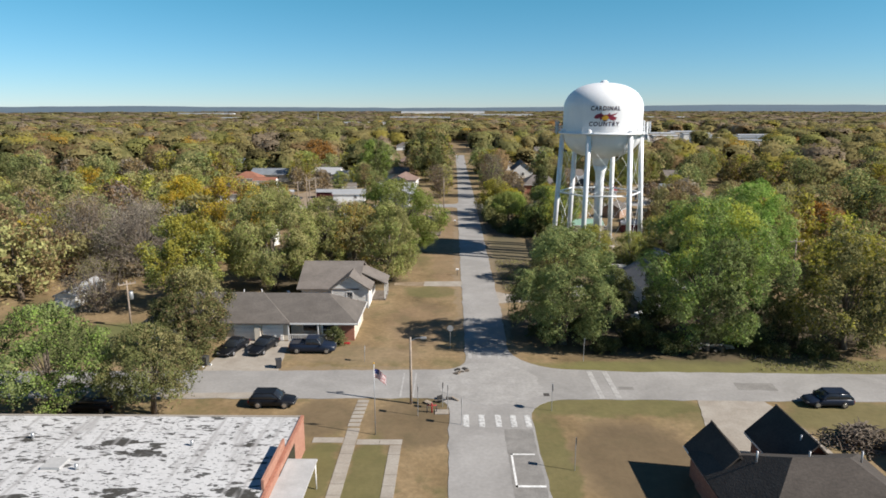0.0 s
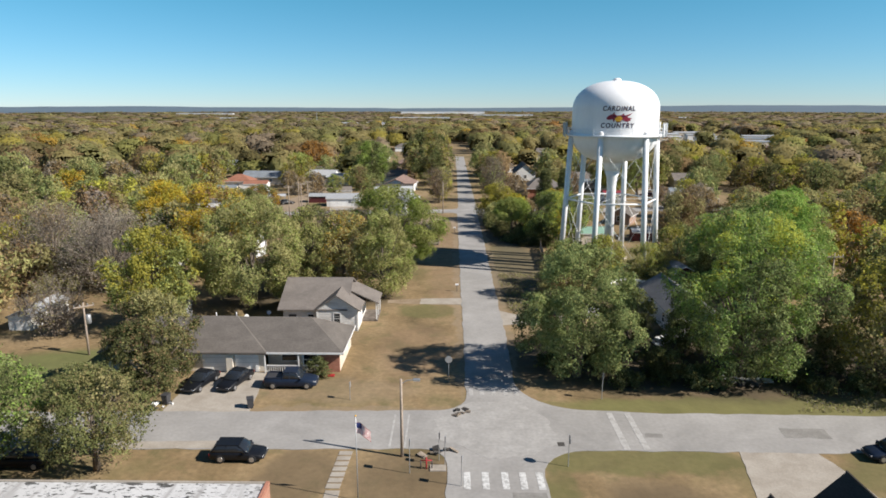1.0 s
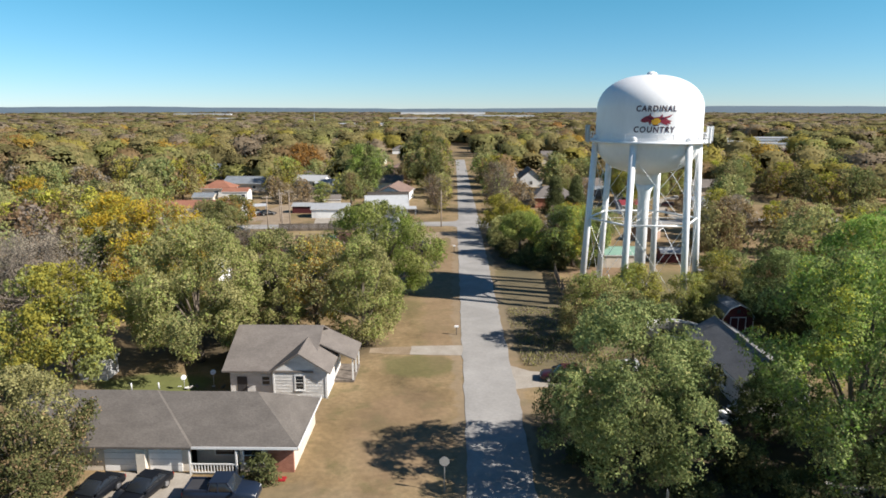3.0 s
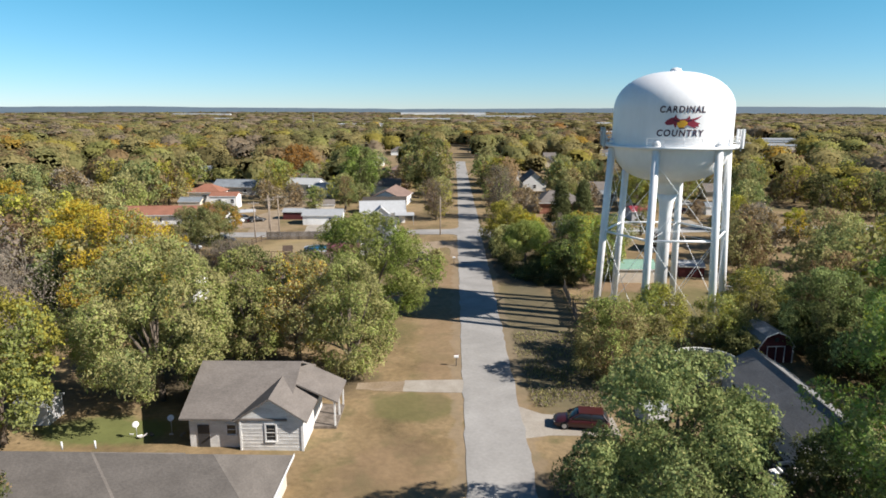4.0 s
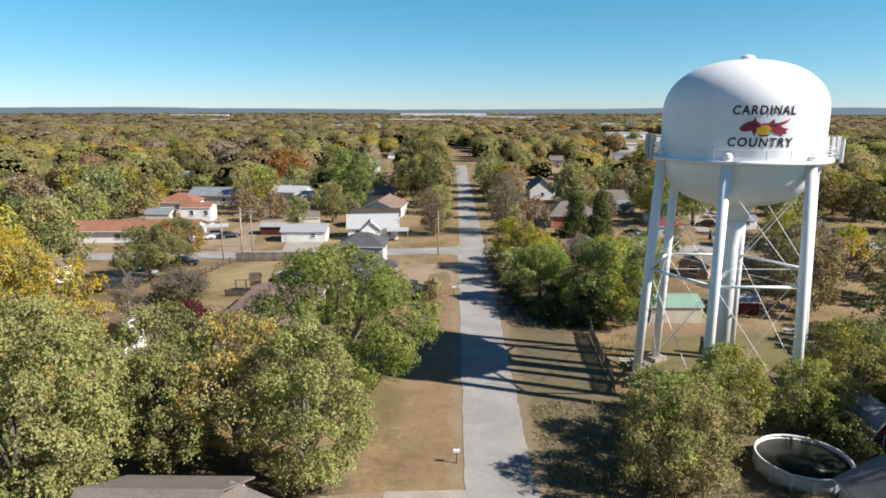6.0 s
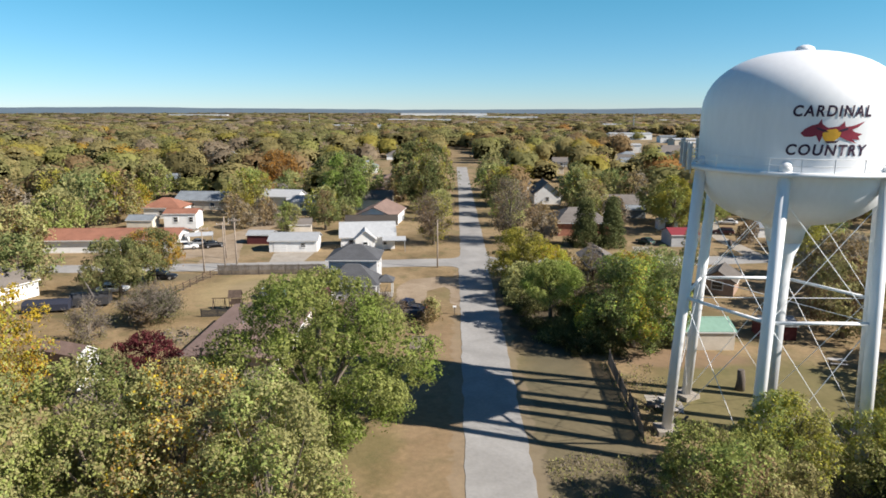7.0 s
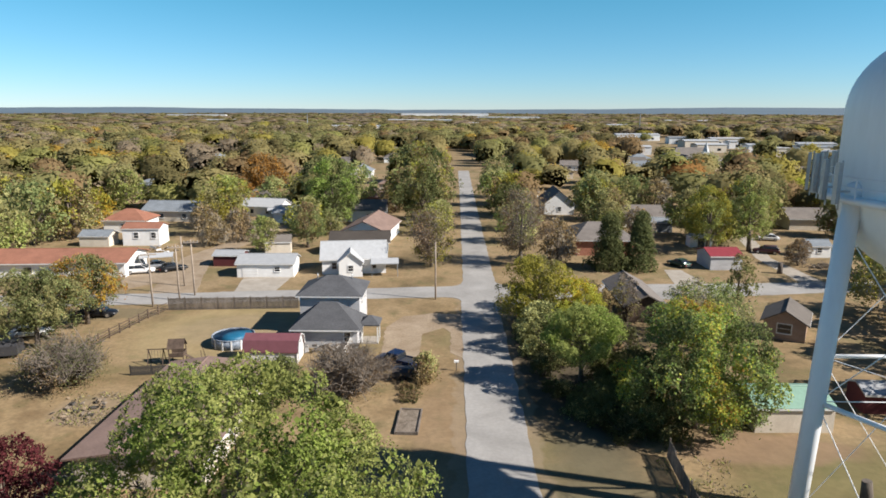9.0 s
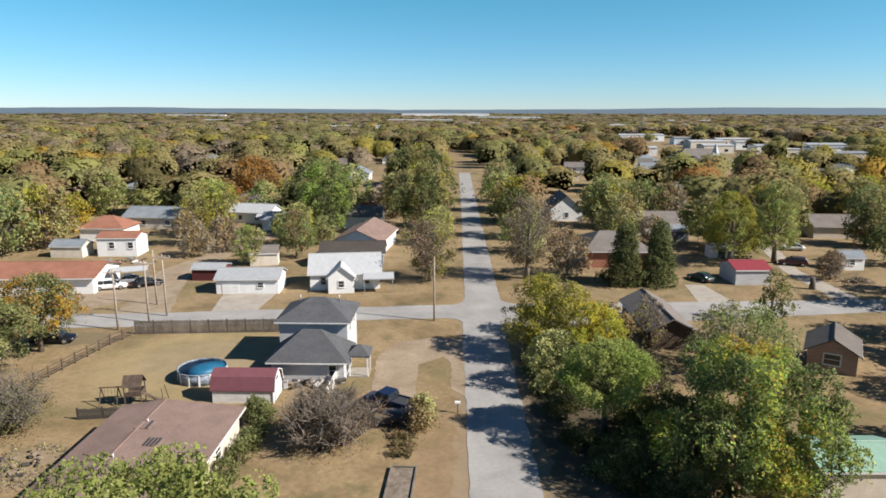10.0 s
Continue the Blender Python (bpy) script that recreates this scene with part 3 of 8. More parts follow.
def tree(kinds, x, y, h, r, seed=1, base=0.2, leaves=1.0, size=0.17, fine=2, label="", category="tree", name="tree", lump=0.33, k=None, bare=False, conical=0.0, shares=None, limbs=True, group=""):
    """A tree of height h and crown radius r: tapered trunk with limbs, and a crown of many leaf sprays."""
    rng = np.random.default_rng(seed)
    ob = thing(name, pose(x, y, 0, 0, 0, 0), label, category, group)
    k = k or (int(10 + r * 2.2) if bare else int(16 + r * 4.5))
    blobs = make_blobs(rng, r, h, h * base, k, lump, conical) if bare or conical or r < 3 else clump_blobs(rng, r, h, h * base, lump)
    bm = bmesh.new()
    tr = max(0.1, 0.028 * h)
    lean = rng.uniform(-0.04, 0.04, 2) * h
    fork = h * (base + 0.12)
    tube(bm, [(0, 0, -0.1), (lean[0] * 0.3, lean[1] * 0.3, fork * 0.5), (lean[0] * 0.6, lean[1] * 0.6, fork), (lean[0], lean[1], h * 0.72)], [tr * 1.35, tr, tr * 0.8, tr * 0.25], 8)
    if limbs:
        for bx, by, bz, bs, _ in blobs[::1 if bare else max(4, len(blobs) // 16)]:
            z0 = fork * rng.uniform(0.75, 1.5)
            tube(bm, [(lean[0] * 0.6, lean[1] * 0.6, min(z0, bz)), (bx * 0.5, by * 0.5, (z0 + bz) / 2 + 0.1 * bs), (bx, by, bz)], [tr * 0.42, tr * 0.25, tr * 0.07], 5, False)
            if bare:
                for _ in range(14):
                    d = Vector(rng.normal(0, 1, 3))
                    d.z = abs(d.z) + 0.3
                    d.normalize()
                    s = Vector((bx, by, bz)) * rng.uniform(0.7, 1.0)
                    e = s + d * bs * rng.uniform(0.7, 1.3)
                    tube(bm, [s, (s + e) / 2 + Vector(rng.normal(0, 0.12, 3)), e], [0.05, 0.035, 0.015], 3, False)
                    for _ in range(3):
                        f = s + (e - s) * rng.uniform(0.4, 0.9)
                        tube(bm, [f, f + Vector(rng.normal(0, 0.45, 3)) + d * 0.5], [0.025, 0.01], 3, False)
    part("trunk", bm, M_TWIG if bare else M_BARK, ob)
    if bare:
        n = int(leaves * 40 * r * r)
        pick = rng.integers(0, len(blobs), n)
        b = np.array(blobs)[pick]
        d = rng.normal(0, 0.6, (n, 3))
        quads = leaf_quads(rng, b[:, :3] + d * b[:, 3:4], d + np.array([0, 0, 0.35]), size)
    else:
        quads = crown_quads(rng, blobs, size * 0.8, 0.5 * leaves, fine, 0.6, 0.36, 0.25, 0.08, 20, 0.03 + 1.75 * size, 44 if size < 0.2 else 9)
    n = len(quads)
    mid = quads.mean(1)
    kinds = kinds if isinstance(kinds, tuple) else (kinds,)
    idx = None
    if len(kinds) > 1:
        # later kinds sit higher in the crown, so dark-first lists darken it below
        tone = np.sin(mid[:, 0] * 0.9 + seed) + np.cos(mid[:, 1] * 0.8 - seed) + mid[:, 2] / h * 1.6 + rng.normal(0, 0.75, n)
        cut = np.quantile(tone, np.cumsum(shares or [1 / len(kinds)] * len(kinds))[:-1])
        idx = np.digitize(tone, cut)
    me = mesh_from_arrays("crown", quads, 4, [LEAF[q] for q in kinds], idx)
    crown = new("crown", me)
    crown.parent = ob
    return ob

# ---- ground, roads ----
def ground_sheet():
    """One sheet to the horizon, with faint swells near by and low haze-blue hills at its rim."""
    bm = bmesh.new()
    rings = [0.0, 40, 80, 140, 220, 340, 520, 800, 1250, 2000, 3000, 4000, 4900]
    rise = {}
    prev = None
    for r in rings:
        ring = []
        for k in range(96):
            a = 2 * math.pi * k / 96
            swell = rise.get(r, 0) * (1 + 0.5 * noise.noise(Vector((math.cos(a) * 9, math.sin(a) * 9, 3.3)))) if r in rise else 0
            ring.append(bm.verts.new((5 + r * math.cos(a), 60 + r * math.sin(a), swell)))
            if r == 0:
                break
        if prev:
            for k in range(96):
                if len(prev) == 1:
                    bm.faces.new((prev[0], ring[k], ring[(k + 1) % 96]))
                else:
                    bm.faces.new((prev[k], ring[k], ring[(k + 1) % 96], prev[(k + 1) % 96]))
        prev = ring
    return tagged(part("ground", bm, M_LAWN), "dry tan autumn lawn with greener patches", "ground", kind="structure")


ground_sheet()


def far_hills():
    """Low wooded rises along the horizon, haze put into their blue-grey."""
    bm = bmesh.new()
    rows = []
    for r, up in ((2900, 0.0), (3500, 0.42), (4200, 0.75), (4880, 1.0)):
        row = []
        for k in range(241):
            a = radians(20 + 140 * k / 240)
            side = math.degrees(a) - 90
            h = 24 + 16 * min(1, max(0, (-side - 3) / 14)) + 9 * min(1, max(0, (side - 12) / 12)) + 9 * noise.noise(Vector((k * 0.055, 1.7, 0))) + 3 * noise.noise(Vector((k * 0.3, 5.2, 0)))
            row.append(bm.verts.new((5 + r * math.cos(a), 60 + r * math.sin(a), h * up - 0.5)))
        rows.append(row)
    for p, q in zip(rows, rows[1:]):
        for k in range(240):
            bm.faces.new((p[k], p[k + 1], q[k + 1], q[k])).smooth = True
    return tagged(part("backdrop_hills", bm, M_HILL), "low wooded hills on the horizon, haze painted blue-grey", "hills", kind="structure")


far_hills()
R0, R1 = 1.55, 7.0                   # edges of the north road
main_road = [(-0.35, -80), (7.4, -80), (7.5, 52)] + arc(11.6, 57.0, 4.1, 180, 90, 6) + [(90, 60.6), (240, 59.5), (240, 66.5), (90, 67.2), (19, 68.2)] + arc(13.5, 75.5, 6.8, 262, 180, 7) + [(R1, 90), (R1, 188.0)] + arc(10.2, 188.2, 2.8, 180, 275, 5) + [(60, 193.6), (110, 198)] + [(110, 204), (60, 199.6), (10.2, 196.4)] + arc(10.0, 199.2, 2.8, 270, 180, 4) + [(6.9, 300), (6.9, 400), (2.0, 400), (2.1, 300), (1.9, 199.5)] + arc(-0.9, 198.2, 2.6, 0, -90, 4) + [(-13, 194.2), (-43, 190.5), (-100, 186)] + [(-100, 180), (-43, 184.6), (-13, 188.2), (-1, 189.4)] + arc(-0.6, 187.2, 2.1, 90, 0, 4) + [(R0, 150), (R0, 76)] + arc(-1.4, 71.5, 3.0, 0, -90, 5) + [(-27, 67.9), (-90, 67.0), (-240, 66.0), (-240, 59.6), (-90, 60.2), (-25, 60.9), (-3.2, 61.2)] + arc(-2.6, 58.9, 2.35, 90, 0, 4)
sheet("road", main_road, M_ASPHALT, 0.035, "worn pale grey asphalt road with a crossing street", category="road", step=1.4, amp=0.13, seed=3)

for name, pts, label in (
    ("road_patch", [(1.2, 61.6), (3.2, 59.6), (7.0, 60.2), (9.6, 62.6), (9.0, 67.0), (6.9, 70.6), (2.0, 70.4), (-1.6, 66.6), (-1.2, 63.0)], "pale dusty worn asphalt at the crossing"),
    ("road_patch", [(4.75, 30), (4.75, 54.8), (7.3, 54.8), (7.3, 30)], "darker asphalt of the parking lane"),
):
    sheet(name, pts, M_PATCH if "darker" in label else M_PALE_ASPHALT, 0.041, label, category="road patch", step=0.5, amp=0.22 if "pale" in label else 0.05, seed=8)

lines = thing("crosswalk_near", Matrix(), "worn white zebra bars painted on asphalt", "crosswalk", kind="structure")
for x in (1.35, 2.8, 4.35, 5.75, 7.1):
    boxes("bar", M_WORN_BAR, lines, (x - 0.27, x + 0.27, 55.2, 57.6, 0.03, 0.046))
far_lines = thing("crosswalk_far", Matrix(), "worn white zebra bars in tree shade", "crosswalk", kind="structure")
for x in (2.1, 3.2, 4.4, 5.6, 6.7):
    boxes("bar", M_FAINT_LINE, far_lines, (x - 0.22, x + 0.22, 71.9, 73.6, 0.03, 0.046))
side_lines = thing("crosswalk_side", Matrix(), "two faded white lines across the side street", "crosswalk", kind="structure")
for x in (15.1, 16.8):
    boxes("bar", M_FAINT_LINE, side_lines, (x - 0.28, x + 0.28, 61.3, 68.2, 0.03, 0.044))
west_lines = thing("crosswalk_west", Matrix(), "two faded white lines across the side street", "crosswalk", kind="structure")
for x in (-5.2, -3.9):
    boxes("bar", M_FAINT_LINE, west_lines, (x - 0.09, x + 0.09, 61.4, 67.6, 0.03, 0.043))
bay = thing("parking_bay", Matrix(), "white painted parking bay outline on the road", "road marking", kind="structure")
for d in ((4.95, 7.3, 45.5, 45.75), (4.95, 7.0, 50.3, 50.5), (4.95, 5.12, 45.5, 50.5)):
    boxes("line", M_PAINT_LINE, bay, (*d, 0.03, 0.046))

for name, pts, m, label, z in (
    ("driveway", [(-27.6, 67.6), (-19.2, 67.6), (-20.2, 77.5), (-27.6, 77.5)], M_CONCRETE, "pale concrete driveway in front of the garages", 0.03),
    ("driveway", [(-4.6, 103.4), (1.8, 103.2), (1.8, 106.5), (-4.6, 106.2)], M_CONCRETE, "short pale gravel driveway", 0.025),
    ("driveway", [(-9.5, 103.8), (-4.4, 103.4), (-4.4, 106.1), (-9.5, 105.4)], M_DIRT, "worn dirt drive to a house", 0.018),
    ("driveway", [(6.6, 93.8), (9.0, 94.4), (15.5, 94.4), (15.5, 98.0), (9.0, 98.6), (6.6, 100.4)], M_CONCRETE, "pale worn gravel driveway beside the road", 0.026),
    ("driveway", [(24.6, 61.6), (30.9, 61.2), (31.8, 57.6), (33.0, 34), (30.9, 34), (30.7, 47), (21.6, 48.5)], M_CONCRETE, "pale concrete driveway of the corner house", 0.03),
    ("pool_terrace", [(-24.6, 166.4), (-20.2, 166.6), (-19.0, 170.0), (-23.6, 170.2)], M_CONCRETE, "pale concrete terrace beside a pool", 0.03),
    ("slab", [(19.6, 131.4), (23.0, 131.0), (23.3, 133.8), (19.9, 134.1)], M_CONCRETE, "pale concrete slab beside the leaning fence", 0.03),
    ("road_patch", [(17.2, 63.5), (18.8, 63.4), (18.9, 64.1), (17.4, 64.2)], M_PATCH, "dark worn hole in the asphalt", 0.041),
    ("road_patch", [(29.6, 63.6), (33.6, 63.4), (33.8, 65.2), (29.8, 65.4)], M_PATCH, "darker asphalt repair", 0.041),
    ("road_patch", [(9.3, 61.8), (9.9, 61.8), (9.9, 62.5), (9.3, 62.5)], M_MULCH, "dark drain cover in the road", 0.043),
    ("road_patch", [(-30, 60.9), (-20, 61.1), (-19, 62.4), (-30, 62.0)], M_CONCRETE, "pale worn apron at the street edge", 0.042),
    ("driveway", [(1.7, 164), (1.7, 181), (-3.0, 181.2), (-6.6, 179.8), (-8.6, 175), (-8.2, 166), (-5.5, 158), (-2, 158), (-3.6, 166), (-3.6, 172.6), (-1, 175.0), (0.0, 173), (0, 166)], M_DIRT, "looping gravel drive beside the house", 0.022),
    ("driveway", [(-27.5, 201), (-35.5, 200.2), (-34, 189.8), (-28, 190.4)], M_CONCRETE, "pale drive to a garage", 0.02),
    ("alley", [(-39.5, 189), (-47, 188.5), (-52, 215), (-44, 250), (-40, 250), (-46, 214)], M_DIRT, "pale gravel lane between back yards", 0.02),
    ("driveway", [(36.6, 196.2), (42.4, 196.4), (41.2, 208), (38.2, 208)], M_CONCRETE, "pale concrete drive to a shed", 0.02),
    ("lane", [(58, 194), (62.5, 193.6), (62, 218), (68, 240), (64.5, 240), (59, 218)], M_CONCRETE, "pale lane beside houses", 0.02),
    ("parking_lot", [(-70, 196), (-52, 193), (-46, 199), (-52, 212), (-70, 206)], M_DIRT, "bare gravel yard", 0.016),
):
    sheet(name, pts, m, z, label, category=name.replace("_", " "), step=0.9, amp=0.05 if m is M_CONCRETE else 0.16, seed=len(pts) + int(abs(pts[0][0])))

# concrete walks in front of the brick building
walks = thing("sidewalk", Matrix(), "cracked pale concrete path with stepping slabs", "path", kind="structure")
for i in range(7):
    y = 55.2 + i * 0.82
    bm = bmesh.new()
    slab(bm, ragged([(-9.55 + i * 0.03, y), (-8.45 + i * 0.03, y), (-8.4 + i * 0.03, y + 0.62), (-9.5 + i * 0.03, y + 0.62)], 0.5, 0.03, i), -0.03, 0.04)
    part("slab", bm, M_CONCRETE, walks)
for k, (x0, x1, y0, y1, sh) in enumerate(((-9.45, -8.35, 20, 54.9, 0.0), (-12.2, -9.5, 52.2, 53.1, 0), (-8.3, -4.3, 51.9, 52.8, 0), (-5.35, -4.35, 30, 51.8, 0.0))):
    n = max(1, int(max(x1 - x0, y1 - y0) / 1.5))
    for i in range(n):
        bm = bmesh.new()
        if y1 - y0 > x1 - x0:
            a, b = y0 + (y1 - y0) * i / n, y0 + (y1 - y0) * (i + 1) / n
            quad_box(bm, x0, x1, a + 0.02, b - 0.02, -0.03, 0.03 + 0.004 * (i % 3))
        else:
            a, b = x0 + (x1 - x0) * i / n, x0 + (x1 - x0) * (i + 1) / n
            quad_box(bm, a + 0.02, b - 0.02, y0, y1, -0.03, 0.03 + 0.004 * (i % 3))
        part("slab", bm, M_CONCRETE, walks)

# ---- water tower ----
TX, TY = 28.26, 126.3
def water_tower():
    ob = thing("water_tower", pose(TX, TY, 0), "white painted steel water tower on six tubular legs", "water tower")
    prof = [(1.35, 17.6), (1.55, 18.6), (2.1, 19.35)]
    for i in range(1, 15):
        a = i / 14 * math.pi / 2
        prof.append((2.1 + 5.2 * math.sin(a), 24.0 - 4.65 * math.cos(a) ** 1.0))
    prof += [(7.31, 24.6), (7.31, 26.5), (7.31, 28.0)]
    for i in range(1, 17):
        u = i / 16
        z = 28.0 + 4.95 * math.sin(u * math.pi / 2)
        prof.append((max(0.35, 7.31 * max(0.0, 1 - ((z - 28.0) / 4.96) ** 2.25) ** (1 / 2.25)), z))
    bm = bmesh.new()
    lathe(bm, prof, 96)
    tank = part("tank", bm, M_TANK, ob)
    bm = bmesh.new()
    lathe(bm, [(0.72, 32.8), (0.72, 33.05), (0.6, 33.25), (0.2, 33.4)], 24)
    part("roof_vent", bm, M_TANK, ob)
    # walkway round the tank
    bm = bmesh.new()
    lathe(bm, [(7.2, 23.62), (8.1, 23.62), (8.1, 23.95), (7.2, 23.95)], 96)
    walkway = part("walkway", bm, M_TANK, ob)
    for z in (24.45, 24.95):
        bm = bmesh.new()
        pts = [(8.05 * math.cos(2 * math.pi * k / 48), 8.05 * math.sin(2 * math.pi * k / 48), z) for k in range(49)]
        tube(bm, pts, 0.035, 5, False)
        part("rail", bm, M_TANK, walkway)
    for k in range(24):
        a = 2 * math.pi * (k + 0.5) / 24
        bm = bmesh.new()
        tube(bm, [(8.05 * math.cos(a), 8.05 * math.sin(a), 23.9), (8.05 * math.cos(a), 8.05 * math.sin(a), 24.98)], 0.035, 5)
        part("baluster", bm, M_TANK, walkway)
    # riser pipe
    bm = bmesh.new()
    lathe(bm, [(0.8, -0.1), (0.8, 15.0), (0.92, 16.4), (1.36, 17.65)], 32)
    part("riser_pipe", bm, M_TANK, ob)
    bot, top = [], []
    for k in range(6):
        a = radians(60 * k)
        bot.append(Vector((8.55 * math.cos(a), 8.55 * math.sin(a), 0.0)))
        top.append(Vector((7.4 * math.cos(a), 7.4 * math.sin(a), 24.0)))
        bm = bmesh.new()
        tube(bm, [bot[-1], bot[-1].lerp(top[-1], 0.5), top[-1]], 0.46, 20)
        leg = part("leg", bm, M_TANK, ob)
        bm = bmesh.new()
        lathe(bm, [(0.46, 0), (0.45, 0.3), (0.34, 0.55), (0.12, 0.68)], 20)
        cap = part("leg_cap", bm, M_TANK, leg)
        cap.location = top[-1]
        bm = bmesh.new()
        quad_box(bm, -0.95, 0.95, -0.95, 0.95, -0.2, 0.45)
        foot = part("footing", bm, M_CONCRETE, leg)
        foot.location = bot[-1]
        foot.rotation_euler = (0, 0, a)
    for k in range(6):
        j = (k + 1) % 6
        zf = 12.6 / 24.0
        a, b = bot[k].lerp(top[k], zf), bot[j].lerp(top[j], zf)
        bm = bmesh.new()
        tube(bm, [a, b], 0.14, 10)
        part("strut", bm, M_TANK, ob)
        for p, q in ((bot[k].lerp(top[k], 0.03), b), (bot[j].lerp(top[j], 0.03), a), (a, top[j].lerp(bot[j], 0.08)), (b, top[k].lerp(bot[k], 0.08))):
            bm = bmesh.new()
            tube(bm, [p, q], 0.03, 5)
            part("tie_rod", bm, M_TANK, ob)
        bm = bmesh.new()
        tube(bm, [a * 1.0, Vector((a.x * 0.1, a.y * 0.1, a.z - 0.0))], 0.03, 5)
        part("spoke_rod", bm, M_TANK, ob)
    # panel antennas on the rail
    for ang, zz in ((-4, 0), (-12, 0.1), (3, 0), (14, 0.2), (-38, 0), (176, 0), (184, -0.1), (168, 0.2), (120, 0), (128, 0), (152, 0.1)):
        a = radians(ang)
        m = pose(8.7 * math.cos(a), 8.7 * math.sin(a), 24.3 + zz, 0, 0, ang)
        bm = bmesh.new()
        quad_box(bm, -0.08, 0.1, -0.16, 0.16, -0.6, 1.5, m)
        antenna = part("panel_antenna", bm, M_STEEL if ang > 100 else M_TANK, ob, "grey panel antenna on the walkway")
        bm = bmesh.new()
        tube(bm, [m @ Vector((-0.18, 0, -0.9)), m @ Vector((-0.18, 0, 1.6))], 0.05, 6)
        quad_box(bm, -0.7, -0.1, -0.05, 0.05, 0.0, 0.1, m)
        part("antenna_bracket", bm, M_STEEL, antenna)
    # lettering bent round the shell
    def bent(words, width, z, centre_deg, material, rise=0.0):
        cu = bpy.data.curves.new("letters", "FONT")
        cu.body, cu.size, cu.align_x = words, 1.0, "CENTER"
        cu.extrude, cu.space_character, cu.offset, cu.shear = 0.0, 1.22, 0.028, 0.12
        tmp = bpy.data.objects.new("letters", cu)
        scene.collection.objects.link(tmp)
        me = bpy.data.meshes.new_from_object(tmp.evaluated_get(bpy.context.evaluated_depsgraph_get()))
        bpy.data.objects.remove(tmp)
        xs = [v.co.x for v in me.vertices]
        ys = [v.co.y for v in me.vertices]
        sx, sy = width / (max(xs) - min(xs)), 0.8 / (max(ys) - min(ys))
        for v in me.vertices:
            s = (v.co.x - (max(xs) + min(xs)) / 2) * sx
            a = radians(centre_deg) + s / 7.31
            v.co = (7.345 * math.cos(a), 7.345 * math.sin(a), z + v.co.y * sy + rise * s * s)
        me.materials.append(material)
        letters = new("lettering", me)
        letters.parent = tank
        tagged(letters, "dark lettering reading " + words)
    bent("CARDINAL", 5.2, 27.95, -99.0, M_LETTER)
    bent("COUNTRY", 5.4, 25.22, -99.9, M_LETTER)
    def emblem(poly, material, off, name):
        bm = bmesh.new()
        vs = []
        for s, z in poly:
            a = radians(-99) + s / 7.31
            vs.append(bm.verts.new(((7.35 + off) * math.cos(a), (7.35 + off) * math.sin(a), z)))
        bmesh.ops.triangle_fill(bm, use_beauty=True, edges=[bm.edges.new((vs[i], vs[(i + 1) % len(vs)])) for i in range(len(vs))])
        part(name, bm, material, tank, "plain painted team emblem shape")
    emblem([(-2.0, 26.75), (-1.75, 27.05), (-1.35, 27.3), (-0.95, 27.4), (-0.75, 27.75), (-0.68, 27.4), (-0.3, 27.15), (0.1, 27.2), (0.45, 27.25), (0.75, 27.6), (0.85, 27.2), (1.4, 27.3), (2.2, 27.6), (1.75, 27.2), (1.3, 27.02), (1.55, 26.85), (2.1, 26.72), (1.8, 26.55), (1.95, 26.3), (1.4, 26.36), (1.75, 26.05), (1.0, 26.3), (0.6, 26.5), (-0.6, 26.55), (-0.75, 26.1), (-1.0, 26.6), (-1.3, 26.5), (-1.75, 26.5)], M_EMBLEM_RED, 0.0, "emblem")
    emblem([(-0.62, 26.75), (-0.3, 27.0), (0.2, 27.08), (0.6, 26.82), (0.5, 26.5), (0.15, 26.2), (-0.35, 26.18), (-0.55, 26.4)], M_EMBLEM_YELLOW, 0.012, "emblem_centre")
    emblem([(-1.1, 27.2), (-0.45, 27.0), (-0.2, 26.82), (-0.6, 26.88), (-0.95, 27.02)], M_LETTER, 0.014, "emblem_brow")
    emblem([(1.05, 27.18), (0.55, 27.02), (0.35, 26.86), (0.7, 26.9), (1.0, 27.0)], M_LETTER, 0.014, "emblem_brow")
    emblem([(-0.4, 26.22), (0.2, 26.22), (0.55, 26.3), (0.3, 26.08), (-0.3, 26.06)], M_LETTER, 0.014, "emblem_jaw")
    return ob


water_tower()

# ---- buildings ----
def window(parent, x, z, w, h, wall_m, frame_mat=None):
    """A window set on a wall: wall_m maps (along, outwards, up)."""
    fm = frame_mat or M_TRIM
    win = part("window", box_frame(x, z, w, h, wall_m), fm, parent)
    boxes("pane", M_GLASS, win, (x - w / 2 + 0.04, x + w / 2 - 0.04, -0.02, 0.02, z, z + h), m=wall_m)
    boxes("sill", fm, win, (x - w / 2 - 0.08, x + w / 2 + 0.08, 0.0, 0.12, z - 0.1, z - 0.04), m=wall_m)
    return win


def box_frame(x, z, w, h, m, t=0.09, d=0.06):
    bm = bmesh.new()
    for a in ((x - w / 2 - t, x - w / 2 + 0.03, z - t, z + h + t), (x + w / 2 - 0.03, x + w / 2 + t, z - t, z + h + t), (x - w / 2, x + w / 2, z + h - 0.03, z + h + t), (x - w / 2, x + w / 2, z - t, z + 0.03), (x - w / 2, x + w / 2, z + h / 2 - 0.025, z + h / 2 + 0.025)):
        quad_box(bm, a[0], a[1], -0.03, d, a[2], a[3], m)
    return bm


def wall_ring(w, d, h, t=0.2):
    """Four walls, butted end to end, as boxes round the origin."""
    return ((-w / 2, w / 2, -d / 2, -d / 2 + t, 0, h), (-w / 2, w / 2, d / 2 - t, d / 2, 0, h), (-w / 2, -w / 2 + t, -d / 2 + t, d / 2 - t, 0, h), (w / 2 - t, w / 2, -d / 2 + t, d / 2 - t, 0, h))


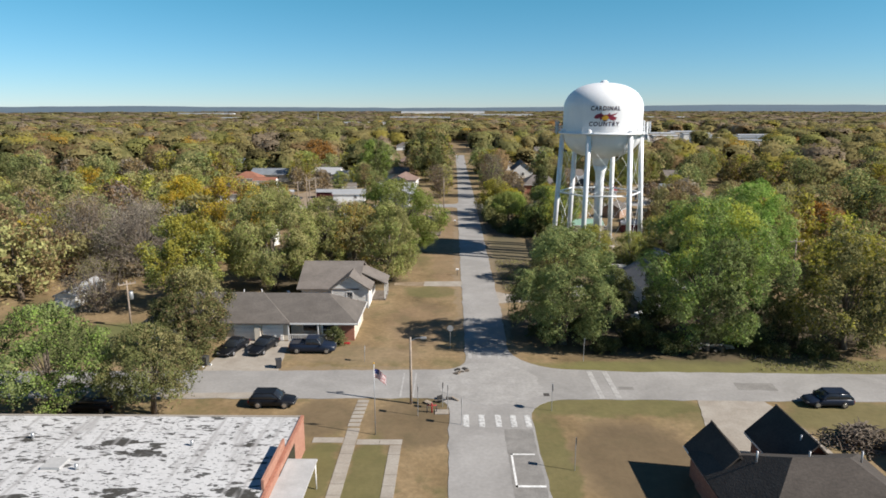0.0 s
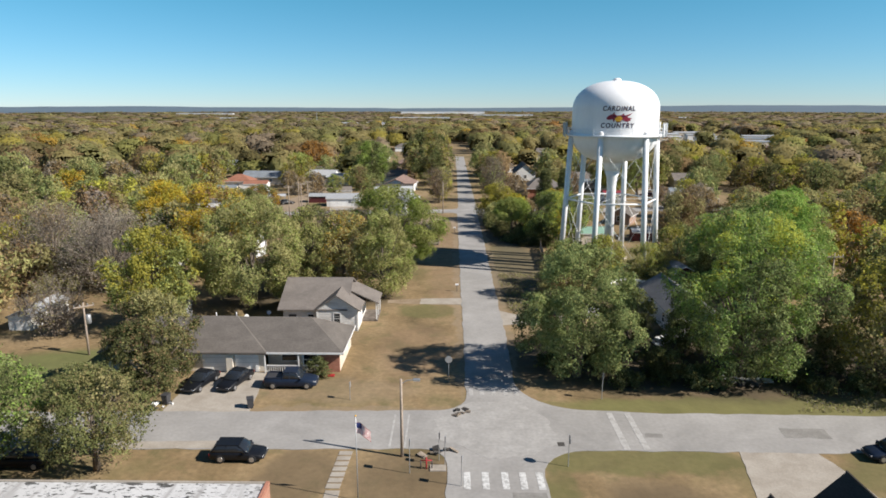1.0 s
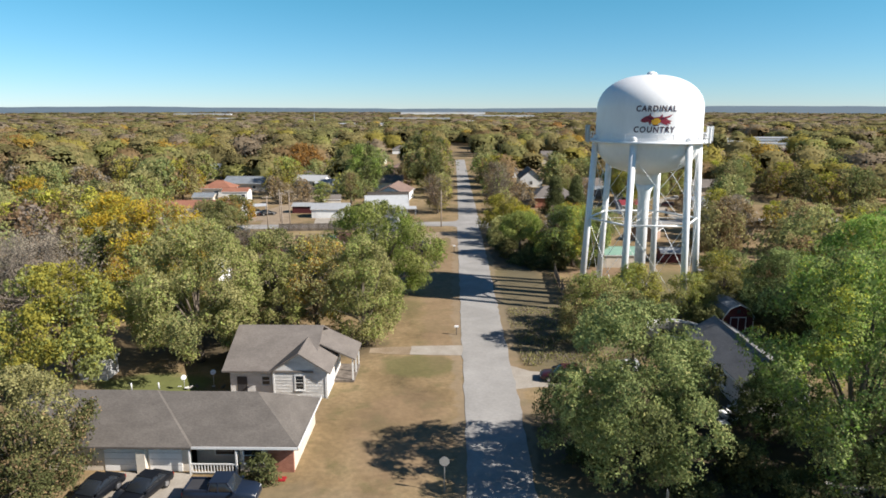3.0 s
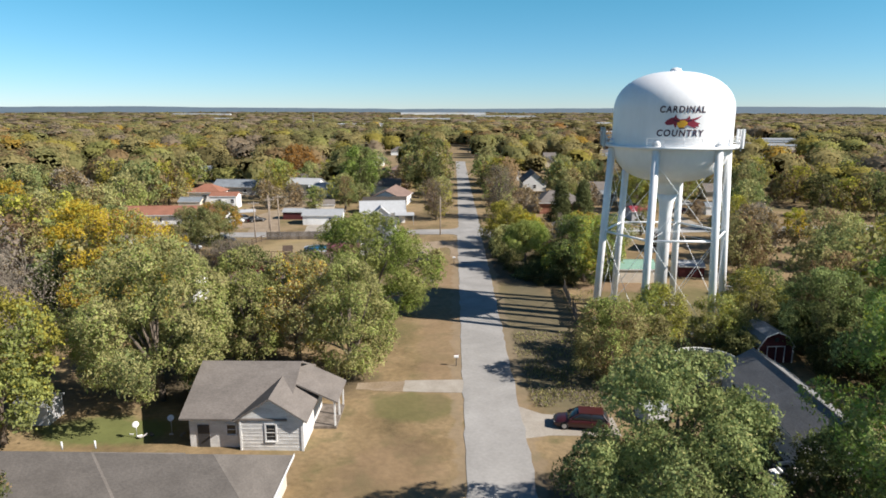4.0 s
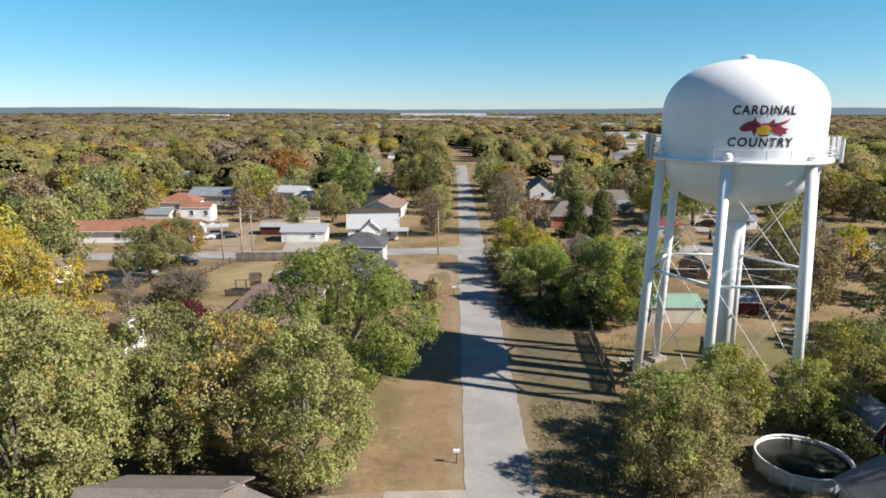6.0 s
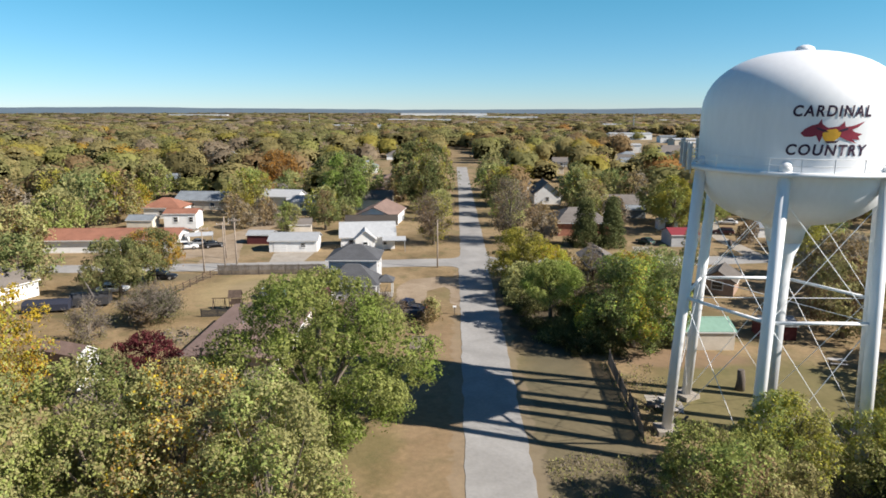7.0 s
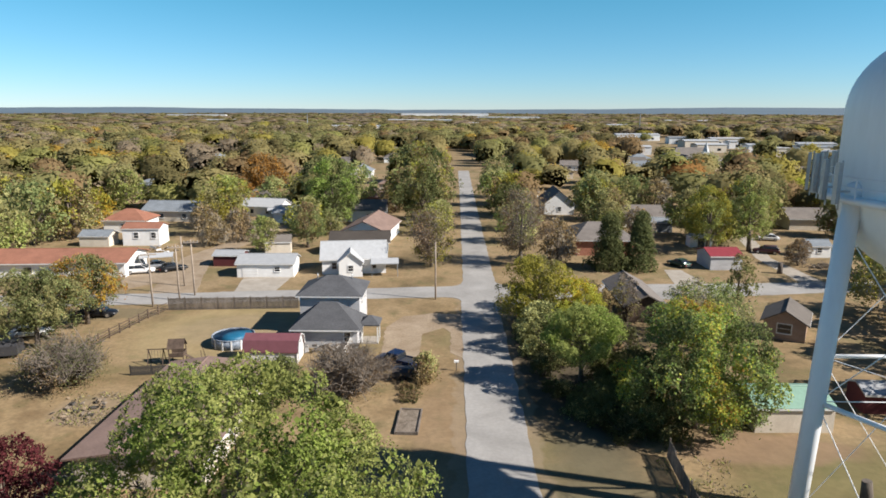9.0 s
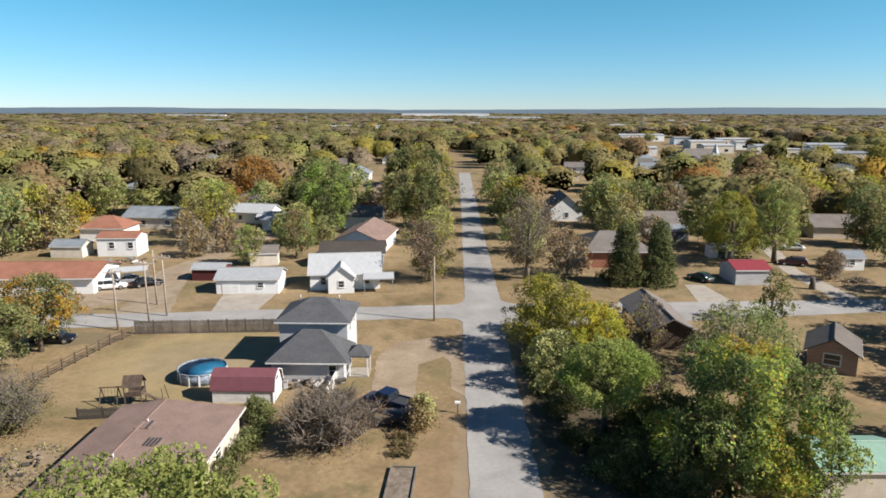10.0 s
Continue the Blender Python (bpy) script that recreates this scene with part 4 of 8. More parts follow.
def roof_mesh(w, d, h, rise, over=0.45, style="gable", t=0.16, hip_in=None):
    """A pitched roof with its ridge along x, as a slab with overhang; gable or hip, open below."""
    bm = bmesh.new()
    W, D = w / 2 + over, d / 2 + over
    drop = rise * over / (d / 2)
    run = hip_in if hip_in is not None else D
    rx = W if style == "gable" else max(0.15, W - run)
    def layer(dz):
        return [bm.verts.new(p) for p in ((-W, -D, h - drop + dz), (W, -D, h - drop + dz), (W, D, h - drop + dz), (-W, D, h - drop + dz), (-rx, 0, h + rise + dz), (rx, 0, h + rise + dz))]
    a, b = layer(t), layer(0)
    for v, flip in ((a, False), (b, True)):
        fs = [(v[0], v[1], v[5], v[4]), (v[2], v[3], v[4], v[5])]
        if style == "hip":
            fs += [(v[1], v[2], v[5]), (v[3], v[0], v[4])]
        for f in fs:
            bm.faces.new(f[::-1] if flip else f)
    rim = [0, 1, 2, 3] if style == "hip" else [0, 1, 5, 2, 3, 4]
    for i, j in zip(rim, rim[1:] + rim[:1]):
        bm.faces.new((a[i], b[i], b[j], a[j]))
    return bm


def gable_end(x, d, h, rise, t=0.2):
    bm = bmesh.new()
    vs = [[bm.verts.new(p) for p in ((xx, -d / 2, h), (xx, d / 2, h), (xx, 0, h + rise))] for xx in (x, x + t)]
    bm.faces.new(vs[0])
    bm.faces.new(vs[1][::-1])
    for i in range(3):
        bm.faces.new((vs[0][i], vs[0][(i + 1) % 3], vs[1][(i + 1) % 3], vs[1][i]))
    return bm


def gables(ob, m, w, d, h, rise, wall):
    for x in (-w / 2, w / 2 - 0.2):
        part("gable_wall", gable_end(x, d, h, rise), wall, ob).matrix_local = m


def house(label, x, y, rot, w, d, h, rise, wall, roof, style="gable", over=0.45, windows=(), doors=(), trim=True, name="house", category="house", chimney=None, hip_in=None, vents=0):
    """A house with its ridge along its own x. windows and doors: (side, along, sill, width, height), side of f, b, l, r."""
    ob = thing(name, pose(x, y, 0, 0, 0, rot), label, category)
    walls = boxes("wall", wall, ob, *wall_ring(w, d, h))
    if style == "gable":
        gables(ob, Matrix(), w, d, h, rise, wall)
    r = part("roof", roof_mesh(w, d, h, rise, over, style, hip_in=hip_in), roof, ob)
    if style == "gable":
        bm = bmesh.new()
        tube(bm, [(-w / 2 - over, 0, h + rise + 0.16), (w / 2 + over, 0, h + rise + 0.16)], 0.09, 6)
        part("ridge_cap", bm, roof, r)
    if trim:
        drop = rise * over / (d / 2)
        for s in (-1, 1):
            boxes("fascia", M_TRIM, ob, (-w / 2 - over, w / 2 + over, s * (d / 2 + over + 0.005) - 0.02, s * (d / 2 + over + 0.005) + 0.02, h - drop - 0.06, h - drop + 0.1))
    sides = {"f": pose(0, -d / 2, 0) @ Matrix.Diagonal((1, -1, 1, 1)), "b": pose(0, d / 2, 0), "l": pose(-w / 2, 0, 0, 0, 0, 90), "r": pose(w / 2, 0, 0, 0, 0, -90)}
    for s, a, z, ww, hh in windows:
        window(ob, a, z, ww, hh, sides[s])
    for s, a, z, ww, hh, *m in doors:
        door = boxes("garage_door" if ww > 1.6 else "door", m[0] if m else M_WHITE, ob, (a - ww / 2, a + ww / 2, -0.02, 0.05, z, z + hh), m=sides[s])
        if ww > 1.6:
            for i in range(1, 4):
                boxes("panel_joint", M_STEEL, door, (a - ww / 2, a + ww / 2, 0.05, 0.058, z + hh * i / 4 - 0.015, z + hh * i / 4 + 0.015), m=sides[s])
        else:
            boxes("door_handle", M_STEEL, door, (a + ww * 0.3, a + ww * 0.38, 0.05, 0.1, z + 0.95, z + 1.05), m=sides[s])
    if chimney:
        cx, cy = chimney
        boxes("chimney", M_BRICK, ob, (cx - 0.35, cx + 0.35, cy - 0.3, cy + 0.3, h, h + rise + 0.7))
    for i in range(vents):
        vx = -w * 0.3 + i * w * 0.6 / max(1, vents - 1)
        bm = bmesh.new()
        tube(bm, [(vx, d * 0.12, h + rise * 0.55), (vx, d * 0.12, h + rise * 0.76 + 0.55)], 0.07, 8)
        part("vent_pipe", bm, M_STEEL, ob)
    return ob


# flat-roofed brick building in the corner lot
def flat_building():
    ob = thing("brick_building", pose(0, 0, 0), "low brick building with a worn white flat roof", "building")
    x0, x1, y0, y1, h = -60.0, -12.5, 22.0, 51.0, 2.95
    boxes("wall", M_ORANGE_BRICK, ob, (x0, x1, y0, y0 + 0.3, 0, h), (x0, x1, y1 - 0.3, y1, 0, h), (x0, x0 + 0.3, y0 + 0.3, y1 - 0.3, 0, h), (x1 - 0.3, x1, y0 + 0.3, y1 - 0.3, 0, h))
    roof = boxes("roof", M_MEMBRANE, ob, (x0 + 0.05, x1 - 0.05, y0 + 0.05, y1 - 0.05, h, h + 0.14))
    boxes("parapet_cap", M_BRICK, ob, (x1 - 0.22, x1 + 0.03, y0, y1, h, h + 0.24))
    boxes("parapet_cap", M_CONCRETE, ob, (x0, x1 - 0.22, y1 - 0.2, y1 + 0.03, h, h + 0.2))
    for i in range(9):
        boxes("roof_seam", M_MEMBRANE, roof, (x0 + 0.1, x1 - 0.3, y0 + 2.0 + i * 3.0, y0 + 2.12 + i * 3.0, h + 0.14, h + 0.165))
    for px, py in ((-20, 46), (-27, 42.5), (-33, 47)):
        bm = bmesh.new()
        tube(bm, [(px, py, h + 0.1), (px, py, h + 0.6)], 0.12, 10)
        part("roof_vent", bm, M_STEEL, roof)
    boxes("window_band", M_GLASS, ob, (x1 - 0.02, x1 + 0.04, 42.8, 47.5, 0.9, 2.5))
    boxes("raised_parapet", M_ORANGE_BRICK, ob, (x1 - 0.42, x1 - 0.24, 40.0, 45.7, h, h + 0.95), label="raised brick parapet along the roof edge")
    canopy = boxes("canopy", M_CANOPY, ob, (x1, x1 + 2.3, 37.0, 45.3, 2.3, 2.44), label="flat pale entrance canopy")
    for py in (40.2, 45.1):
        bm = bmesh.new()
        tube(bm, [(x1 + 2.15, py, 0), (x1 + 2.15, py, 2.31)], 0.06, 8)
        part("post", bm, M_WHITE, canopy)
    hatch = boxes("roof_hatch", M_CANOPY, roof, (-29.6, -28.2, 42.4, 43.8, h + 0.14, h + 0.34))
    return ob


flat_building()

# corner house with dark hip roofs
house("corner house with dark shingled hip roofs", 24.7, 40.3, 0, 12.0, 11.0, 2.7, 2.8, M_BRICK, M_ROOF_DARK, "hip", 0.5, windows=(("f", 2, 0.9, 1.4, 1.2), ("l", 0, 0.9, 1.4, 1.2)), hip_in=4.6, vents=3)
house("dark shingled garage wing of a corner house", 26.5, 46.9, 90, 5.6, 3.8, 2.7, 1.9, M_BRICK, M_ROOF_DARK, "gable", 0.45, doors=(("r", 0, 0, 2.6, 2.2),), name="garage_wing", category="garage", vents=1)
house("dark shingled front wing of a corner house", 20.4, 45.2, 90, 4.4, 3.1, 2.7, 1.6, M_BRICK, M_ROOF_DARK, "gable", 0.45, windows=(("r", 0, 0.9, 1.4, 1.2),), name="house_wing", category="house")
# unseen house, added to cast the dark ground by the brush pile
house("unseen neighbouring house that shades a brush pile", 45.0, 45.6, 90, 9.5, 12.0, 3.0, 2.4, M_BRICK, M_ROOF_DARK, "hip", 0.5)


# duplex with a long grey hip roof
def duplex():
    ob = thing("duplex_house", pose(0, 0, 0), "low duplex with a grey shingled hip roof and white garage doors", "house")
    y0, y1, h = 77.8, 86.0, 2.5
    boxes("wall", M_CREAM, ob, (-38, -12.2, y1 - 0.2, y1, 0, h), (-38, -37.8, y0, y1 - 0.2, 0, h), (-12.4, -12.2, y0, y1 - 0.2, 0, h), (-38, -20.4, y0, y0 + 0.2, 0, h), (-20.4, -16.5, y0 + 1.2, y0 + 1.4, 0, h), (-16.5, -14.2, y0, y0 + 0.2, 0, h))
    boxes("brick_front", M_BRICK, ob, (-14.2, -12.18, y0 - 0.05, y0 + 0.2, 0, h), label="red brick end of the front wall")
    def roof(xa, xb, dz, ya, yb):
        w, d = xb - xa, yb - ya
        bm = roof_mesh(w, d, h, 2.35, 0.55, "hip", hip_in=d / 2 + 0.3)
        r = part("roof", bm, M_ROOF_GREY, ob)
        r.location = ((xa + xb) / 2, (ya + yb) / 2, dz)
        return r
    ra = roof(-30.0, -12.2, 0.0, y0, y1)
    rb = roof(-38.0, -20.6, 0.1, y0 - 0.15, y1)
    bm = bmesh.new()
    tube(bm, [(-20.3, 77.15, 2.55), (-24.9, 81.85, 5.15)], 0.1, 6)
    part("hip_cap", bm, M_ROOF_BROWNGREY, rb)
    boxes("fascia", M_TRIM, ob, (-30, -11.62, 77.2, 77.25, 2.25, 2.45), (-11.68, -11.63, 77.2, 86.6, 2.25, 2.45))
    front = pose(0, y0, 0) @ Matrix.Diagonal((1, -1, 1, 1))
    for a in (-26.0, -22.4):
        g = boxes("garage_door", M_WHITE, ob, (a - 1.3, a + 1.3, -0.02, 0.05, 0, 2.15), m=front, label="white panelled garage door")
        for i in range(1, 4):
            boxes("panel_joint", M_STEEL, g, (a - 1.3, a + 1.3, 0.05, 0.06, 0.53 * i, 0.53 * i + 0.03), m=front)
    boxes("pillar", M_CREAM, ob, (-24.55, -23.85, -0.02, 0.5, 0, 2.3), m=front, label="tan pillar between the garages")
    win = boxes("window", M_TRIM, ob, (-18.9, -17.0, -1.16, -1.1, 0.8, 2.0), m=front)
    boxes("pane", M_GLASS, win, (-18.8, -17.1, -1.1, -1.08, 0.88, 1.92), m=front)
    window(ob, -15.4, 0.8, 1.5, 1.3, front)
    side = pose(-12.2, 0, 0, 0, 0, -90)
    window(ob, -82.5, 1.0, 0.7, 1.1, side)
    rail = boxes("porch_railing", M_TRIM, ob, (-20.2, -16.7, 0.42, 0.5, 0.85, 0.95), (-20.2, -16.7, 0.42, 0.5, 0.15, 0.25), m=front, label="white porch railing")
    for i in range(15):
        x = -20.15 + i * 0.245
        boxes("baluster", M_TRIM, rail, (x, x + 0.06, 0.43, 0.49, 0.25, 0.85), m=front)
    for x in (-20.3, -16.6):
        boxes("porch_post", M_TRIM, ob, (x - 0.06, x + 0.06, 0.4, 0.52, 0, 2.3), m=front)
    for vx, vy, vz in ((-27.5, 83.4, 4.4), (-25.2, 83.6, 4.4), (-14.8, 82.8, 3.6)):
        bm = bmesh.new()
        tube(bm, [(vx, vy, vz), (vx, vy, vz + 0.6)], 0.06, 8)
        part("vent_pipe", bm, M_TRIM, ob)
    return ob


duplex()


# old white house with a cross gable and a side porch
def old_house():
    ob = thing("old_house", pose(0, 0, 0), "old weathered white house with brown-grey shingles", "house")
    boxes("wall", M_OLD_WHITE, ob, (-21.9, -17.4, 91.9, 92.1, 0, 3.0), (-21.9, -14.0, 102.6, 102.8, 0, 3.0), (-21.9, -21.7, 92.1, 102.6, 0, 3.0), (-14.2, -14.0, 99.5, 102.6, 0, 3.0))
    boxes("wing_wall", M_OLD_WHITE, ob, (-17.4, -12.1, 91.4, 91.6, 0, 3.0), (-17.4, -17.2, 91.6, 92.1, 0, 3.0), (-12.3, -12.1, 91.6, 99.5, 0, 3.0), (-14.2, -12.3, 99.3, 99.5, 0, 3.0))
    m = pose(-17.95, 97.35, 0)
    gables(ob, m, 7.9, 10.9, 3.0, 2.5, M_OLD_WHITE)
    part("roof", roof_mesh(7.9, 10.9, 3.0, 2.5, 0.6, "gable"), M_ROOF_BROWNGREY, ob).location = m.translation
    m2 = pose(-14.75, 94.3, 0, 0, 0, 90)
    gables(ob, m2, 5.8, 5.3, 3.0, 1.75, M_OLD_WHITE)
    part("wing_roof", roof_mesh(5.8, 5.3, 3.0, 1.75, 0.45, "gable"), M_ROOF_BROWNGREY, ob).matrix_local = m2
    bm = bmesh.new()
    prism(bm, [(-13.95, 4.45), (-13.95, 4.6), (-9.8, 2.66), (-9.8, 2.5)], 4.9, pose(0, 95.2, 0))
    porch = part("porch_roof", bm, M_ROOF_BROWNGREY, ob)
    for y in (95.4, 97.6, 99.8):
        bm = bmesh.new()
        quad_box(bm, -10.2, -10.06, y, y + 0.14, 0, 2.6)
        part("porch_post", bm, M_TRIM, porch)
    boxes("porch_floor", M_WOOD, ob, (-12.1, -10.0, 95.3, 99.9, 0, 0.25))
    f1 = pose(0, 91.4, 0) @ Matrix.Diagonal((1, -1, 1, 1))
    f0 = pose(0, 91.9, 0) @ Matrix.Diagonal((1, -1, 1, 1))
    window(ob, -14.8, 0.9, 0.85, 1.5, f1)
    window(ob, -18.3, 1.2, 0.8, 0.9, f0)
    boxes("door", M_DARK_STEEL, ob, (-21.2, -20.2, -0.02, 0.05, 0, 2.05), m=f0)
    boxes("gable_trim", M_TRIM, ob, (-17.45, -17.3, 0.0, 0.06, 0, 3.0), (-12.25, -12.05, 0.0, 0.06, 0, 3.0), m=f1)
    for i in range(8):
        boxes("siding_board", M_OLD_WHITE, ob, (-17.3, -12.25, 0.0, 0.025, 0.3 + i * 0.33, 0.32 + i * 0.33), m=f1)
    return ob


old_house()
# white walls in grey siding: the trees' shade is put into the colour
house("long house with a grey ribbed roof among trees", 30.8, 95.9, 90, 15.6, 5.8, 2.9, 1.7, M_GREY_SIDING, M_ROOF_PALE, "gable", 0.35, windows=(("b", 5, 0.9, 0.8, 1.3), ("b", 2.2, 0.9, 0.8, 1.3), ("b", -3, 0.9, 0.8, 1.3)))
def gambrel_barn(x, y, rot, w, d, wall, roof, label, low=2.0, knee=3.1, inset=0.3, top=3.6):
    """A small barn with a two-pitched roof, white corner trim and a framed double door; its front faces -y."""
    ob = thing("storage_barn", pose(x, y, 0, 0, 0, rot), label, "shed")
    prof = [(-w / 2, 0), (w / 2, 0), (w / 2, low), (w * inset, knee), (0, top), (-w * inset, knee), (-w / 2, low)]
    bm = bmesh.new()
    prism(bm, prof, d, pose(0, -d / 2, 0))
    part("wall", bm, wall, ob)
    up = [(w / 2 + 0.12, low - 0.15), (w * inset + 0.06, knee + 0.04), (0, top + 0.06), (-w * inset - 0.06, knee + 0.04), (-w / 2 - 0.12, low - 0.15)]
    bm = bmesh.new()
    prism(bm, up + [(a, b + 0.1) for a, b in up[::-1]], d + 0.4, pose(0, -d / 2 - 0.2, 0))
    part("roof", bm, roof, ob)
    for (a, b), (c, e) in zip(up, up[1:]):
        bm = bmesh.new()
        tube(bm, [(a, -d / 2 - 0.22, b + 0.05), (c, -d / 2 - 0.22, e + 0.05)], 0.06, 4)
        part("gable_trim", bm, M_TRIM, ob)
    for sx in (-1, 1):
        boxes("corner_trim", M_TRIM, ob, (sx * w / 2 - 0.07, sx * w / 2 + 0.07, -d / 2 - 0.04, -d / 2 + 0.05, 0, low))
    boxes("loft_vent", M_DARK_STEEL, ob, (-0.22, 0.22, -d / 2 - 0.06, -d / 2 + 0.02, top - 1.05, top - 0.6))
    dw, dh = min(0.95, w * 0.3), min(1.95, low + 0.5)
    door = boxes("door", wall, ob, (-dw, dw, -d / 2 - 0.05, -d / 2, 0.05, dh))
    for a in ((-dw - 0.1, -dw, 0.05, dh + 0.1), (dw, dw + 0.1, 0.05, dh + 0.1), (-dw, dw, dh, dh + 0.1), (-0.04, 0.04, 0.05, dh)):
        boxes("door_trim", M_TRIM, door, (a[0], a[1], -d / 2 - 0.09, -d / 2 - 0.05, a[2], a[3]))


gambrel_barn(37.1, 114.4, 3, 4.0, 4.8, M_BARN_RED, M_ROOF_BLUE, "dark red storage barn with white trim and grey roof")
gambrel_barn(-40.35, 136.2, 69, 3.1, 6.6, M_WHITE, M_ROOF_BROWN, "tall white storage barn with a brown two-pitched roof", 1.4, 3.55, 0.4, 4.4)
low_house = house("low house with a red-brown shingled roof", -23.4, 146.2, 90, 18.6, 9.9, 2.55, 0.55, M_CREAM, M_ROOF_BROWN, "gable", 0.5, windows=(("f", 4, 0.9, 1.2, 1.1), ("f", -3, 0.9, 1.2, 1.1), ("f", 0.4, 0.9, 1.2, 1.1)), vents=3)
for ob in low_house.children_recursive:
    # the ridge lies nearer to the yard side
    if ob.name.split(".")[0] in ("roof", "gable_wall", "ridge_cap"):
        for v in ob.data.vertices:
            if abs(v.co.y) < 0.3 and v.co.z > 2.6:
                v.co.y += 1.5
for px, py, n in ((2.5, -0.6, 4), (5.0, 1.2, 1)):
    z = 2.55 + 0.55 * (1 - abs(py - 1.5) / (6.4 if py < 1.5 else 3.4)) + 0.15
    vent = boxes("roof_vent", M_ROOF_BROWN, low_house, (px - 0.62, px + 0.62, py - 0.6, py + 0.6, z - 0.1, z + 0.06))
    for i in range(n):
        boxes("slat", M_DARK_STEEL, vent, (px - 0.6, px + 0.6, py - 0.48 + i * 0.3, py - 0.34 + i * 0.3, z + 0.06, z + 0.12))
gambrel_barn(-20.3, 163.7, 90, 3.0, 6.0, M_OLD_WHITE, M_ROOF_MAROON, "white metal storage shed with a rounded maroon roof", 1.4, 2.45, 0.36, 2.95)
# two-storey house with dark roofs
house("upper two-storey block with a dark hip roof", -15.4, 175.7, 0, 7.6, 6.8, 5.2, 1.6, M_GREY_SIDING, M_ROOF_SLATE, "hip", 0.45, windows=(("r", 1.5, 3.4, 0.9, 1.1), ("r", -1.5, 3.4, 0.9, 1.1), ("l", 0, 3.4, 0.9, 1.1)), hip_in=3.4, vents=2, name="two_storey_house")
house("single-storey front block with a dark hip roof", -15.0, 169.7, 0, 7.6, 5.0, 2.75, 2.2, M_GREY_SIDING, M_ROOF_SLATE, "hip", 0.5, windows=(("f", 2.6, 0.8, 0.8, 1.2),), hip_in=3.3, name="house_extension")
def porch(x, y):
    ob = thing("entrance_porch", pose(x, y, 0), "small white entrance porch with a dark roof", "porch")
    part("porch_roof", roof_mesh(2.2, 2.6, 2.5, 0.7, 0.2, "hip", hip_in=1.2), M_ROOF_SLATE, ob)
    for px, py in ((1.0, -1.1), (1.0, 1.1), (-0.9, -1.1)):
        boxes("porch_post", M_TRIM, ob, (px - 0.07, px + 0.07, py - 0.07, py + 0.07, 0, 2.5))
    boxes("porch_floor", M_CONCRETE, ob, (-1.1, 1.1, -1.2, 1.2, 0, 0.18))
porch(-9.95, 169.9)
house("white garage with a pale grey metal roof", -32.0, 203.6, 3, 9.6, 5.6, 2.4, 1.0, M_WHITE, M_ROOF_METAL, "gable", 0.3, doors=(("f", -2.6, 0, 2.6, 2.0, M_WHITE),), windows=(("f", 2.0, 1.0, 0.9, 0.8),), name="garage", category="garage")
house("white house with a white metal roof", -17.6, 207.4, 8, 11.0, 7.5, 2.8, 2.2, M_WHITE, M_ROOF_WHITE, "gable", 0.4, windows=(("f", -3.4, 0.9, 0.9, 1.2), ("f", 0.5, 0.9, 0.9, 1.2), ("f", 3.4, 0.9, 0.9, 1.2)))
house("white gabled front wing with a pale metal roof", -17.6, 203.4, 98, 4.0, 4.0, 2.6, 1.6, M_WHITE, M_ROOF_WHITE, "gable", 0.3, windows=(("l", 0, 1.0, 0.9, 1.0),), name="house_wing")
def carport(x, y, rot, w, d, h, roof, label):
    ob = thing("carport", pose(x, y, 0, 0, 0, rot), label, "carport")
    part("roof", roof_mesh(w, d, h, 0.35, 0.2, "gable"), roof, ob)
    for px in (-w / 2, w / 2):
        for py in (-d / 2, d / 2):
            boxes("post", M_STEEL, ob, (px - 0.05, px + 0.05, py - 0.05, py + 0.05, 0, h))
carport(-11.7, 203.6, 6, 4.4, 4.0, 2.3, M_ROOF_WHITE, "white metal carport beside a house")
carport(-53.0, 206.5, 20, 5.2, 3.2, 2.4, M_ROOF_WHITE, "white metal carport in a gravel yard")
house("long low building with a rust red roof", -69.0, 204.0, 4, 26.0, 9.5, 2.7, 1.3, M_WHITE, M_ROOF_RUST, "gable", 0.6, windows=(("f", 8, 0.9, 1.2, 1.0), ("f", 3, 0.9, 1.2, 1.0), ("f", -3, 0.9, 1.2, 1.0)))
house("tall white house with a red roof", -65.4, 229.0, 3, 7.6, 5.2, 3.6, 0.8, M_WHITE, M_ROOF_RUST, "gable", 0.2, windows=(("f", -1, 1.6, 1.0, 1.2), ("f", 2.6, 1.6, 1.0, 1.2)))
house("small grey shed with a dark roof", -74.5, 227, 0, 6.2, 4.0, 2.2, 0.9, M_CREAM, M_ROOF_BLUE, "gable", 0.2, name="shed", category="shed")
house("house with a red-brown hip roof", -76.0, 244.5, 0, 9.5, 7.5, 3.0, 2.0, M_WHITE, M_ROOF_RUST, "hip", 0.4, windows=(("f", 0, 0.9, 1.4, 1.1),))
house("long house with a blue-grey roof", -71.0, 261.0, -4, 16.0, 9.0, 2.8, 1.8, M_CREAM, M_ROOF_BLUE, "gable", 0.4, windows=(("f", 3, 0.9, 1.2, 1.1), ("f", -3, 0.9, 1.2, 1.1)))
house("red shed with a low grey roof", -41.0, 210.5, 0, 5.2, 4.0, 2.0, 0.5, M_BARN_RED, M_ROOF_METAL, "gable", 0.2, name="shed", category="shed")
house("small wooden shed behind a bush", -35.0, 221.5, 10, 5.0, 4.0, 2.3, 1.0, M_CREAM, M_ROOF_BROWNGREY, "gable", 0.2, name="shed", category="shed")
house("house with a brown shingled roof", -18.0, 236.0, 84, 15.0, 9.5, 2.9, 2.1, M_WHITE, M_ROOF_BROWN, "gable", 0.5, windows=(("l", 2, 1.0, 1.0, 1.2), ("l", -2, 1.0, 1.0, 1.2)))
